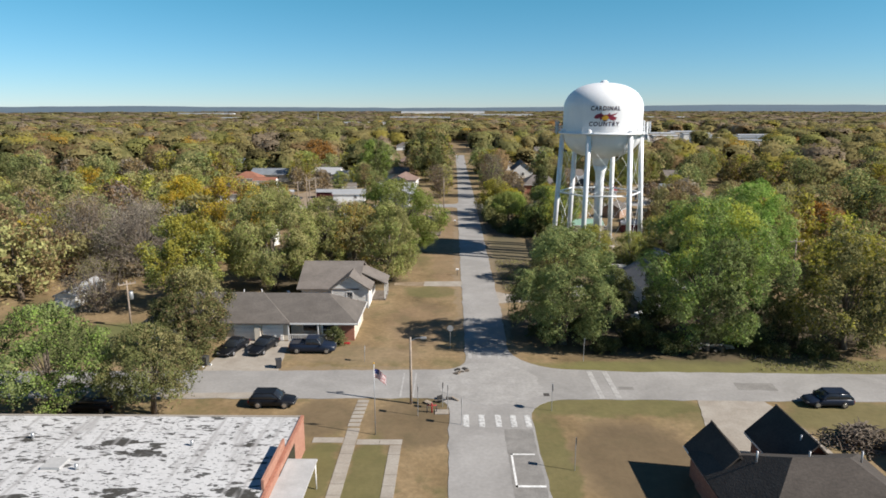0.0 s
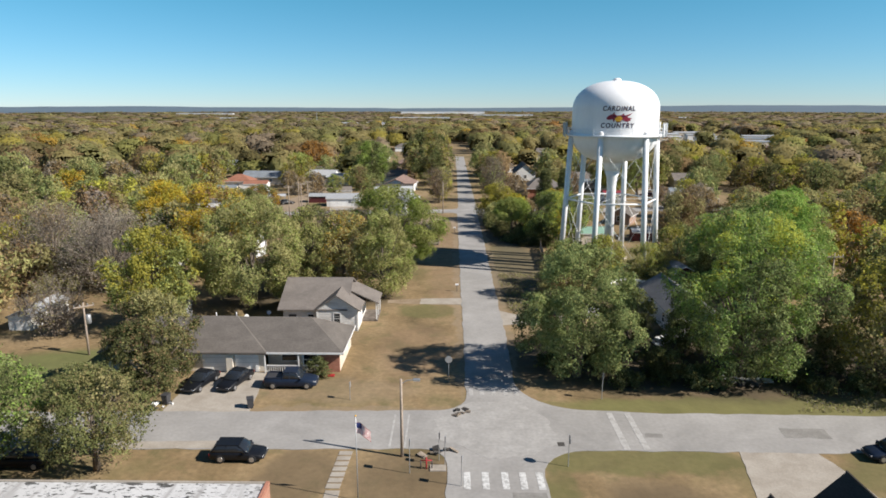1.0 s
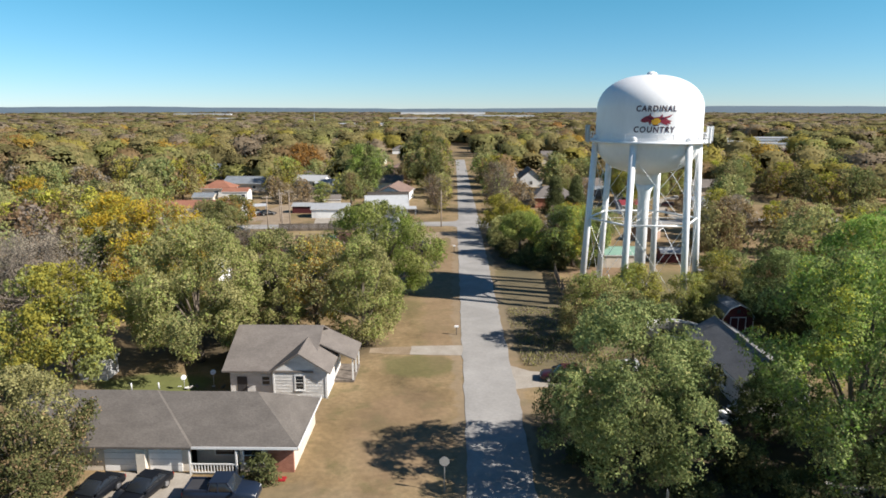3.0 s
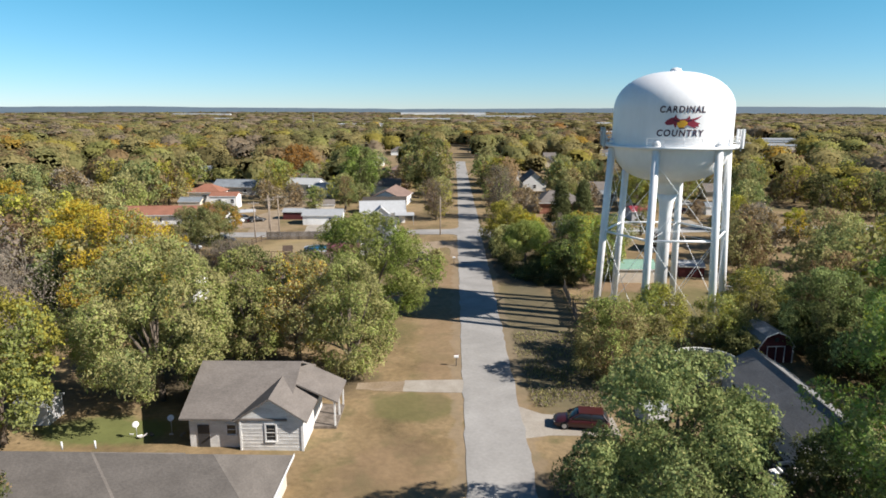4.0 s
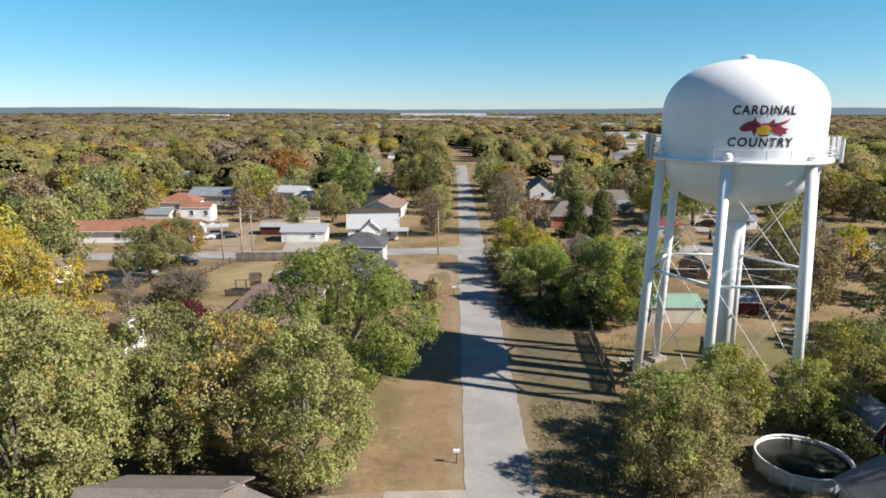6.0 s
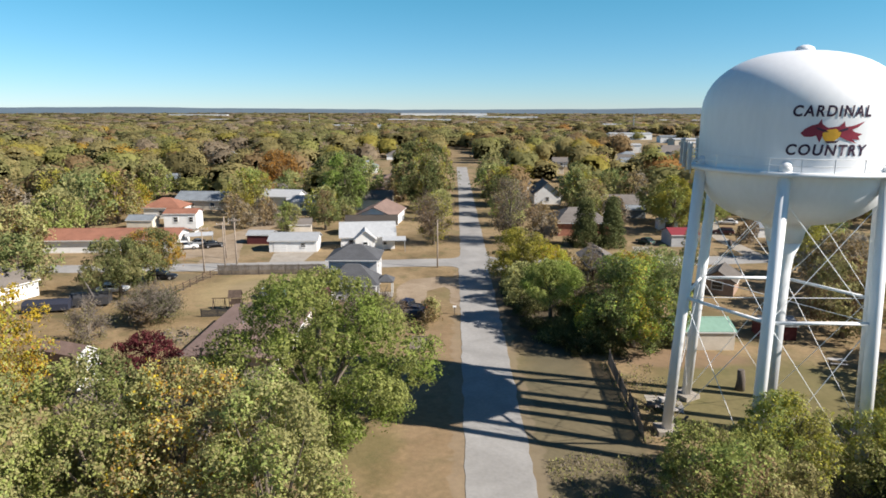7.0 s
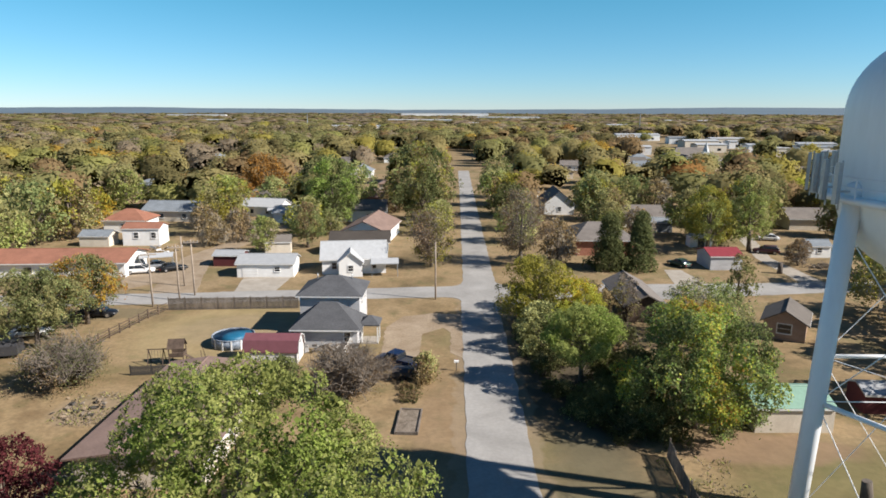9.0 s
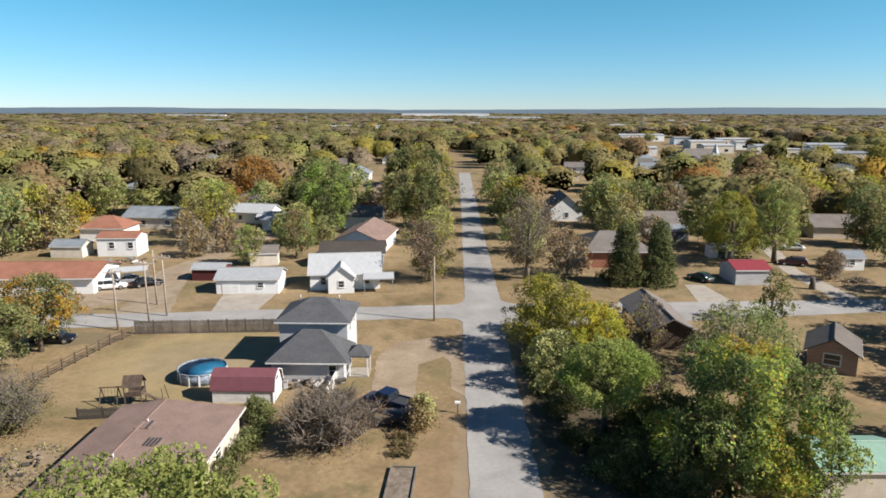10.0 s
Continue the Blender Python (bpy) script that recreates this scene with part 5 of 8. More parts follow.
house("blue-grey porch house in tree shade", -18.5, 222.0, 4, 11.0, 6.0, 2.7, 1.4, M_ROOF_BLUE, M_ROOF_DARK, "gable", 0.6, windows=(("f", 0, 0.9, 1.2, 1.1),))
house("brick house with a brown shingled roof", 30.0, 226.0, 0, 11.5, 13.0, 3.2, 2.4, M_BRICK, M_ROOF_BROWNGREY, "hip", 0.5, windows=(("f", 2, 0.9, 1.0, 1.2), ("l", 0, 0.9, 1.0, 1.2)), hip_in=4.0)
house("white shed with a red metal roof", 49.2, 211.2, 2, 5.8, 6.2, 2.5, 0.9, M_GREY_SIDING, M_ROOF_RED, "gable", 0.2, name="shed", category="shed")
house("blue shed beside a house", 49.0, 247.0, 0, 5.0, 4.0, 2.3, 0.8, M_ROOF_BLUE, M_ROOF_BLUE, "gable", 0.2, name="shed", category="shed")
house("white house behind conifers", 45.5, 256.0, 0, 12.0, 8.0, 2.8, 2.0, M_WHITE, M_ROOF_BROWNGREY, "gable", 0.4, windows=(("f", -2, 0.9, 1.0, 1.2), ("f", 2.5, 0.9, 1.0, 1.2)))
house("white house with steep grey gables", 29.0, 277.0, 90, 13.0, 8.0, 3.2, 3.2, M_WHITE, M_ROOF_BROWNGREY, "gable", 0.4, windows=(("l", 0, 1.0, 1.0, 1.2),))
house("house with a grey-green roof", 88.0, 253.0, -4, 14.0, 9.0, 2.8, 1.9, M_CREAM, M_ROOF_BROWNGREY, "gable", 0.4)
house("house with a long brown roof", 133.0, 336.0, 0, 20.0, 10.0, 2.9, 1.9, M_BRICK, M_ROOF_BROWNGREY, "hip", 0.4)
house("tan brick house with a grey roof and white window", 43.2, 174.0, 60, 6.2, 4.8, 2.4, 1.4, M_TAN_BRICK, M_ROOF_GREY, "gable", 0.4, windows=(("l", 0, 0.9, 1.6, 1.2), ("b", 0, 0.9, 1.2, 1.2)))
house("long outbuilding with a brown-grey roof", 26.4, 184.5, 90, 13.0, 5.4, 2.4, 1.4, M_DARK_WOOD, M_ROOF_BROWNGREY, "gable", 0.4, name="outbuilding", category="shed")
house("pale shed with a green metal roof", 30.8, 149.6, 1, 7.0, 5.2, 2.3, 0.9, M_CREAM, M_ROOF_GREEN, "gable", 0.15, name="shed", category="shed")
house("small dark red shed with a grey roof", 41.6, 152.5, -4, 4.2, 3.4, 1.9, 0.6, M_BARN_RED, M_ROOF_METAL, "gable", 0.15, name="shed", category="shed")
house("small white shed behind a lane", 71.6, 220.5, 0, 4.4, 3.4, 2.3, 0.9, M_WHITE, M_ROOF_BLUE, "gable", 0.2, windows=(("f", 0, 1.0, 0.9, 0.9),), name="shed", category="shed")
house("white house half hidden by trees", -68.0, 165.5, 70, 9.0, 6.0, 2.6, 1.6, M_WHITE, M_ROOF_BROWNGREY, "gable", 0.3, windows=(("b", 0, 1.0, 1.2, 0.9),))
house("long white shed with a grey metal roof", -56.2, 95.2, 90, 8.5, 3.0, 1.8, 0.6, M_OLD_WHITE, M_ROOF_METAL, "gable", 0.2, name="shed", category="shed", trim=False, windows=(("f", -3, 0.9, 0.8, 0.6),))
house("small low shed with a grey roof in rough grass", 19.2, 98.0, 20, 2.4, 2.0, 1.1, 0.3, M_GREY_SIDING, M_ROOF_METAL, "gable", 0.15, name="shed", category="shed")
house("small pale shed behind a duplex", -37.8, 96.6, 0, 3.0, 2.4, 2.0, 0.5, M_GREY_SIDING, M_ROOF_METAL, "gable", 0.15, name="shed", category="shed")
house("white house with a white metal roof behind trees", -50.5, 268.0, -12, 11.0, 7.0, 2.8, 1.6, M_WHITE, M_ROOF_WHITE, "gable", 0.4, windows=(("f", -2.5, 0.9, 1.0, 1.1), ("f", 2.0, 0.9, 1.0, 1.1)))
carport(-45.5, 262.0, 10, 5.4, 4.6, 2.4, M_ROOF_WHITE, "white metal carport between yard trees")
house("white bungalow behind a garage", -40.5, 258.5, 0, 9.5, 6.5, 2.6, 1.3, M_WHITE, M_ROOF_METAL, "gable", 0.4, windows=(("f", -2, 0.9, 1.0, 1.0), ("f", 2, 0.9, 1.0, 1.0)))
house("grey-roofed house behind a brown roof", -24.5, 262.0, 0, 14.0, 9.0, 3.0, 2.0, M_WHITE, M_ROOF_BROWNGREY, "gable", 0.5, windows=(("f", 3, 0.9, 1.0, 1.1),))
house("narrow two-storey wing with a small hip roof", -30.8, 269.0, 0, 3.6, 3.6, 5.6, 1.4, M_WHITE, M_ROOF_GREY, "hip", 0.3, windows=(("f", 0, 3.6, 0.8, 1.0),), name="house_wing")
house("small white open-fronted shed", 52.1, 229.5, 0, 4.6, 2.6, 2.1, 0.4, M_WHITE, M_ROOF_METAL, "gable", 0.15, doors=(("f", 0, 0, 1.4, 1.9, M_DARK_STEEL),), name="shed", category="shed")


def deck(x, y, w, d):
    ob = thing("wooden_deck", pose(x, y, 0), "weathered wooden deck with a railing beside a house", "deck")
    boxes("floor", M_WOOD, ob, (-w / 2, w / 2, -d / 2, d / 2, 0.7, 0.8))
    for px in (-w / 2, 0.0, w / 2):
        for py in (-d / 2, d / 2):
            boxes("post", M_WOOD, ob, (px - 0.06, px + 0.06, py - 0.06, py + 0.06, 0, 1.7))
    for py in (-d / 2, d / 2):
        boxes("handrail", M_WOOD, ob, (-w / 2, w / 2, py - 0.05, py + 0.05, 1.62, 1.7))
        boxes("handrail", M_WOOD, ob, (-w / 2, w / 2, py - 0.04, py + 0.04, 1.2, 1.26))


deck(21.8, 223.0, 4.4, 3.6)

# ---- vehicles ----
def vehicle(label, x, y, rot, paint, kind="suv", category="car", name=None):
    """A car facing +x: lofted body and glasshouse, wheels with rims, lights, bumpers."""
    L, W, H = {"suv": (4.9, 1.92, 1.6), "crossover": (4.45, 1.82, 1.5), "sedan": (4.75, 1.82, 1.45), "pickup": (5.4, 1.95, 1.8)}[kind]
    ob = thing(name or ("pickup_truck" if kind == "pickup" else "car"), pose(x, y, 0.035, 0, 0, rot), label, category)
    belt = 0.62 * H if kind != "sedan" else 0.64 * H
    hood = belt - (0.02 if kind == "pickup" else 0.06)
    lo = 0.28
    def loft(sections, smooth=True):
        bm = bmesh.new()
        rings = []
        for sx, half, z0, z1, inset in sections:
            c = 0.1
            rings.append([bm.verts.new((sx, s * yy, zz)) for s, yy, zz in ((-1, half * 0.92, z0), (-1, half, z0 + c), (-1, half * (1 - inset * 0.3), (z0 + z1) / 2 + 0.1), (-1, half * (1 - inset), z1 - 0.04), (-1, half * (1 - inset) - 0.09, z1), (1, half * (1 - inset) - 0.09, z1), (1, half * (1 - inset), z1 - 0.04), (1, half * (1 - inset * 0.3), (z0 + z1) / 2 + 0.1), (1, half, z0 + c), (1, half * 0.92, z0))])
        for a, b in zip(rings, rings[1:]):
            for i in range(10):
                bm.faces.new((a[i], a[(i + 1) % 10], b[(i + 1) % 10], b[i])).smooth = smooth
        bm.faces.new(rings[0])
        bm.faces.new(rings[-1][::-1])
        return bm
    h = W / 2
    f, r = L / 2, -L / 2
    tail = belt if kind != "sedan" else belt - 0.03
    body = part("body", loft([(r, h * 0.88, lo + 0.12, tail - 0.12, 0.05), (r + 0.18, h * 0.97, lo, tail, 0.05), (r + 1.0, h, lo, belt, 0.05), (0.1, h, lo, belt, 0.05), (f - 1.35, h, lo, hood, 0.06), (f - 0.35, h * 0.96, lo, hood - 0.14, 0.07), (f - 0.05, h * 0.84, lo + 0.06, hood - 0.28, 0.08), (f, h * 0.78, lo + 0.14, hood - 0.36, 0.08)]), paint, ob)
    if kind in ("suv", "crossover"):
        cab = [(r + 0.1, h * 0.9, belt - 0.05, belt + 0.1, 0.12), (r + 0.62, h * 0.93, belt - 0.05, H, 0.18), (0.1, h * 0.93, belt - 0.05, H, 0.18), (0.55, h * 0.93, belt - 0.05, H - 0.13, 0.17), (f - 1.2, h * 0.93, belt - 0.06, belt, 0.1)]
    elif kind == "sedan":
        cab = [(r + 0.55, h * 0.9, belt - 0.05, belt, 0.1), (r + 1.3, h * 0.93, belt - 0.05, H - 0.06, 0.18), (-0.35, h * 0.93, belt - 0.05, H, 0.18), (0.3, h * 0.93, belt - 0.05, H - 0.06, 0.17), (f - 1.35, h * 0.93, belt - 0.06, belt, 0.1)]
    else:
        cab = [(-0.75, h * 0.9, belt - 0.05, H - 0.12, 0.13), (-0.55, h * 0.93, belt - 0.05, H, 0.14), (0.55, h * 0.93, belt - 0.05, H, 0.14), (0.8, h * 0.93, belt - 0.05, H - 0.14, 0.14), (f - 1.45, h * 0.93, belt - 0.06, belt, 0.1)]
    glass = part("glasshouse", loft(cab), M_GLASS, ob)
    # roof skin and pillars over the glass
    a, b = cab[1], cab[2]
    bm = bmesh.new()
    half = a[1] * (1 - a[4]) + 0.012
    quad_box(bm, a[0] - 0.1, b[0] + 0.18, -half, half, H - 0.035, H + 0.022)
    part("roof", bm, paint, ob)
    for s in (-1, 1):
        for px0, px1 in ((cab[0][0] + 0.02, a[0]), ((a[0] + b[0]) / 2, (a[0] + b[0]) / 2), (cab[-1][0] - 0.1, b[0] + 0.12)):
            bm = bmesh.new()
            tube(bm, [(px0, s * (a[1] + 0.005), belt), (px1, s * (half - 0.01), H - 0.02)], 0.045, 6)
            part("pillar", bm, paint, ob)
    if kind == "pickup":
        boxes("load_bed", M_DARK_STEEL, ob, (r + 0.2, -0.85, -h * 0.8, h * 0.8, belt + 0.002, belt + 0.012))
        boxes("bed_side", paint, ob, (r + 0.12, -0.8, -h * 0.93, -h * 0.81, belt - 0.02, belt + 0.14))
        boxes("bed_side", paint, ob, (r + 0.12, -0.8, h * 0.81, h * 0.93, belt - 0.02, belt + 0.14))
        boxes("tailgate", paint, ob, (r + 0.1, r + 0.2, -h * 0.93, h * 0.93, belt - 0.05, belt + 0.14))
    R = 0.36 if kind != "sedan" else 0.33
    for wx in (r + 0.95, f - 0.92):
        for s in (-1, 1):
            bm = bmesh.new()
            tube(bm, [(wx, s * (h - 0.24), R), (wx, s * (h - 0.2), R), (wx, s * (h - 0.02), R), (wx, s * (h + 0.015), R)], [R * 0.9, R, R, R * 0.9], 24)
            wheel = part("wheel", bm, M_TYRE, ob)
            bm = bmesh.new()
            tube(bm, [(wx, s * (h - 0.0), R), (wx, s * (h + 0.028), R)], [R * 0.64, R * 0.58], 16)
            part("rim", bm, M_RIM, wheel)
    for s in (-1, 1):
        boxes("headlight", M_HEADLIGHT, ob, (f - 0.16, f - 0.02, s * h * 0.62 - 0.17, s * h * 0.62 + 0.17, hood - 0.42, hood - 0.3))
        boxes("tail_light", M_TAIL, ob, (r - 0.01, r + 0.12, s * h * 0.78 - 0.1, s * h * 0.78 + 0.1, tail - 0.4, tail - 0.14))
        boxes("mirror", paint, ob, (f - 1.55, f - 1.4, s * (h + 0.07) - 0.09, s * (h + 0.07) + 0.09, belt - 0.02, belt + 0.14))
    boxes("bumper", M_DARK_STEEL, ob, (f - 0.06, f + 0.03, -h * 0.74, h * 0.74, lo + 0.06, lo + 0.22))
    boxes("bumper", M_DARK_STEEL, ob, (r - 0.03, r + 0.05, -h * 0.84, h * 0.84, lo + 0.08, lo + 0.24))
    return ob


vehicle("black SUV parked on a grass verge", -17.5, 59.5, 0, M_CAR_BLACK, "crossover")
vehicle("dark navy SUV parked on the verge", 36.7, 60.2, 180, M_CAR_NAVY, "crossover")
vehicle("dark SUV half hidden by a tree", -34.8, 58.2, 180, M_CAR_BLACK, "suv")
vehicle("black sedan on a concrete driveway", -26.1, 73.9, 257, M_CAR_BLACK, "sedan")
vehicle("black sedan on a concrete driveway", -22.6, 74.3, 255, M_CAR_BLACK, "sedan")
vehicle("dark navy pickup parked on dry lawn", -16.6, 74.0, 0, M_CAR_NAVY, "pickup", "pickup truck")
vehicle("dusty dark red SUV half hidden under a tree", 12.2, 96.2, 172, M_CAR_RED, "suv")
vehicle("dark blue pickup on a gravel drive", -6.0, 161.4, 150, M_CAR_BLUE, "pickup", "pickup truck")
vehicle("dark green car on a pale drive", 41.8, 211.0, 118, M_CAR_GREEN, "sedan")
vehicle("red car parked beside houses", 63.0, 222.5, 160, M_CAR_RED, "suv")
vehicle("white pickup parked beside houses", 69.5, 236.0, 165, M_CAR_WHITE, "sedan")
vehicle("white van in a gravel yard", -54.5, 203.0, 20, M_CAR_WHITE, "suv", "van")
vehicle("silver car under a carport", -52.8, 206.6, 20, M_CAR_SILVER, "sedan")
vehicle("dark car in a gravel yard", -49.5, 205.0, 35, M_CAR_BLACK, "sedan")
vehicle("white car under yard trees", -53.0, 170.5, 20, M_CAR_WHITE, "sedan")

vehicle("dark SUV parked under a yard tree", -48.9, 178.6, 8, M_CAR_BLACK, "suv")


def trailer(x, y, rot, w, d, h, cover, label):
    """A two-wheeled trailer with a load under a taut cover, and its drawbar."""
    ob = thing("trailer", pose(x, y, 0, 0, 0, rot), label, "trailer")
    boxes("chassis", M_DARK_STEEL, ob, (-d / 2, d / 2, -w / 2, w / 2, 0.4, 0.52))
    bm = bmesh.new()
    prism(bm, [(-w / 2, 0.52), (w / 2, 0.52), (w / 2 - 0.04, h * 0.75), (w * 0.28, h), (-w * 0.28, h), (-w / 2 + 0.04, h * 0.75)], d, pose(-d / 2, 0, 0, 0, 0, -90))
    part("cover", bm, cover, ob)
    bm = bmesh.new()
    tube(bm, [(d / 2, -w * 0.35, 0.46), (d / 2 + 1.1, 0, 0.46)], 0.05, 6)
    tube(bm, [(d / 2, w * 0.35, 0.46), (d / 2 + 1.1, 0, 0.46)], 0.05, 6)
    part("drawbar", bm, M_DARK_STEEL, ob)
    for s in (-1, 1):
        bm = bmesh.new()
        tube(bm, [(0, s * (w / 2 + 0.02), 0.33), (0, s * (w / 2 + 0.22), 0.33)], 0.33, 18)
        part("wheel", bm, M_TYRE, ob)


trailer(-57.2, 160.4, 12, 2.2, 6.0, 1.7, M_TARP, "boat trailer under a dark blue cover")
trailer(-52.6, 163.4, 14, 2.2, 5.2, 2.0, M_DARK_STEEL, "dark covered trailer on dry grass")
trailer(-5.0, 158.4, 4, 1.7, 2.4, 1.25, M_DARK_STEEL, "small black utility trailer beside a pickup")

# ---- poles, signs, fences, pools, yard things ----
def utility_pole(x, y, h, label, arms=1, lamp=False, transformer=False, rot=0):
    ob = thing("utility_pole", pose(x, y, 0, 0, 0, rot), label, "utility pole")
    bm = bmesh.new()
    tube(bm, [(0, 0, -0.2), (0, 0, h * 0.5), (0, 0, h)], [0.14, 0.12, 0.09], 10)
    part("pole", bm, M_POLE, ob)
    for i in range(arms):
        arm = boxes("crossarm", M_POLE, ob, (-1.1, 1.1, -0.2, -0.1, h - 0.5 - i * 0.7, h - 0.36 - i * 0.7))
        for px in (-1.0, -0.4, 0.4, 1.0):
            bm = bmesh.new()
            tube(bm, [(px, -0.15, h - 0.36 - i * 0.7), (px, -0.15, h - 0.14 - i * 0.7)], [0.05, 0.035], 8)
            part("insulator", bm, M_STEEL, arm)
    if lamp:
        bm = bmesh.new()
        tube(bm, [(0, 0, h - 0.4), (0.5, 0, h - 0.1), (1.1, 0, h - 0.05)], 0.035, 6)
        arm = part("lamp_arm", bm, M_STEEL, ob)
        boxes("lamp_head", M_STEEL, arm, (1.0, 1.55, -0.13, 0.13, h - 0.14, h + 0.02))
    if transformer:
        bm = bmesh.new()
        tube(bm, [(0.38, 0, h - 2.6), (0.38, 0, h - 2.5), (0.38, 0, h - 1.6), (0.38, 0, h - 1.5)], [0.22, 0.3, 0.3, 0.2], 14)
        part("transformer", bm, M_STEEL, ob)
    return ob


utility_pole(-4.0, 60.0, 6.9, "wooden street pole with a lamp arm", 0, True)
utility_pole(-2.4, 188.2, 8.9, "tall bare wooden utility pole", 0)
utility_pole(-40.8, 186.6, 8.6, "wooden utility pole with a crossarm", 1, rot=20)
utility_pole(-43.4, 183.4, 8.2, "wooden utility pole with a crossarm", 1, rot=20)
utility_pole(-39.6, 189.4, 8.8, "wooden utility pole with a crossarm", 1, rot=10)
utility_pole(-43.4, 194.8, 8.2, "bare wooden utility pole", 0)
utility_pole(-42.6, 82.5, 6.4, "wooden pole with a grey transformer", 1, transformer=True, rot=40)
utility_pole(51.0, 96.0, 9.5, "wooden utility pole among trees", 1)


def sign_post(x, y, h, label, plate="octagon", rot=0, colour=None):
    ob = thing("road_sign", pose(x, y, 0, 0, 0, rot), label, "road sign")
    bm = bmesh.new()
    tube(bm, [(0, 0, -0.1), (0, 0, h)], 0.035, 6)
    post = part("post", bm, M_STEEL, ob)
    bm = bmesh.new()
    if plate == "octagon":
        prism(bm, [(0.4 * math.cos(radians(22.5 + 45 * k)), h - 0.38 + 0.4 * math.sin(radians(22.5 + 45 * k))) for k in range(8)], 0.02, pose(0, -0.06, 0))
    else:
        quad_box(bm, -0.22, 0.22, -0.06, -0.04, h - 0.55, h)
    part("plate", bm, colour or M_STEEL, ob)
    return ob


sign_post(-0.2, 75.2, 2.95, "grey back of an octagonal stop sign")
sign_post(15.1, 71.2, 2.8, "street sign on a thin steel post", "plate", 86)
sign_post(9.6, 58.6, 2.8, "octagonal sign on a thin steel post", "octagon", 90)
sign_post(9.9, 48.0, 2.9, "traffic sign on a thin steel post", "plate", 80, M_DARK_STEEL)
sign_post(-0.4, 58.6, 2.6, "traffic sign on a thin steel post", "plate", 90)
sign_post(-10.0, 70.8, 1.9, "short steel post on dry lawn", "plate", 86)
sign_post(-3.2, 57.4, 3.0, "thin steel sign post beside a pole", "plate", 90)


def mailbox(x, y, rot, label="white mailbox on a wooden post"):
    ob = thing("mailbox", pose(x, y, 0, 0, 0, rot), label, "mailbox")
    boxes("post", M_WOOD, ob, (-0.05, 0.05, -0.05, 0.05, 0, 1.0))
    bm = bmesh.new()
    prism(bm, [(-0.12, 1.0), (0.12, 1.0), (0.12, 1.15), (0.07, 1.24), (-0.07, 1.24), (-0.12, 1.15)], 0.52, pose(0, -0.26, 0))
    box = part("box", bm, M_WHITE, ob)
    boxes("flag", M_RED, box, (0.12, 0.14, -0.1, 0.02, 1.1, 1.3))


mailbox(0.9, 110.4, 90)
mailbox(0.7, 160.5, 90)


def flagpole(x, y, h):
    ob = thing("flagpole", pose(x, y, 0), "thin grey flagpole with a hanging striped flag", "flagpole")
    bm = bmesh.new()
    tube(bm, [(0, 0, -0.1), (0, 0, h)], [0.045, 0.025], 8)
    part("pole", bm, M_STEEL, ob)
    bm = bmesh.new()
    lathe(bm, [(0.02, h), (0.07, h + 0.05), (0.07, h + 0.11), (0.01, h + 0.16)], 10)
    part("finial", bm, M_EMBLEM_YELLOW, ob)
    def cloth(u, v):
        return (0.05 + u * 1.0, 0.1 * math.sin(u * 7 + v), h - 0.45 - v * 0.85 - u * u * 0.75)
    for i in range(13):
        bm = bmesh.new()
        rows = [[bm.verts.new((cloth(k / 8, (i + j) / 13)[0], cloth(k / 8, (i + j) / 13)[1], cloth(k / 8, (i + j) / 13)[2])) for k in range(9)] for j in (0, 1)]
        for k in range(8):
            bm.faces.new((rows[0][k], rows[0][k + 1], rows[1][k + 1], rows[1][k]))
        part("stripe", bm, M_RED if i % 2 == 0 else M_WHITE, ob)
    bm = bmesh.new()
    rows = [[bm.verts.new((cloth(k / 8, j / 13)[0], cloth(k / 8, j / 13)[1] - 0.015, cloth(k / 8, j / 13)[2])) for k in range(4)] for j in (0, 7)]
    for k in range(3):
        bm.faces.new((rows[0][k], rows[0][k + 1], rows[1][k + 1], rows[1][k]))
    part("canton", bm, M_FLAG_BLUE, ob)


flagpole(-6.8, 53.7, 6.7)


def fence(points, h, label, material=None, panel=2.4, lean=0.0, boards=True, seed=0):
    """Posts and board panels along a line."""
    rng = random.Random(seed)
    ob = thing("fence", Matrix(), label, "fence")
    mt = material or M_WOOD
    for (x0, y0), (x1, y1) in zip(points, points[1:]):
        d = math.hypot(x1 - x0, y1 - y0)
        n = max(1, round(d / panel))
        ang = math.degrees(math.atan2(y1 - y0, x1 - x0))
        for i in range(n):
            m = pose(x0 + (x1 - x0) * i / n, y0 + (y1 - y0) * i / n, 0, rng.uniform(-lean, lean), 0, ang)
            boxes("post", mt, ob, (-0.06, 0.06, -0.06, 0.06, -0.1, h + 0.08), m=m)
            bm = bmesh.new()
            w = d / n
            if boards:
                k = int(w / 0.16)
                for j in range(k):
                    quad_box(bm, 0.07 + j * (w - 0.1) / k, 0.05 + (j + 0.94) * (w - 0.1) / k, -0.085, -0.06, 0.05, h - rng.uniform(0, 0.07), m)
            for z in ((0.3, h - 0.3) if boards else (0.35, h * 0.62, h - 0.08)):
                quad_box(bm, 0.06, w - 0.06, -0.06, -0.02, z - 0.05, z + 0.05, m)
            tagged(part("panel", bm, mt, ob), kind="stuff")
    return ob


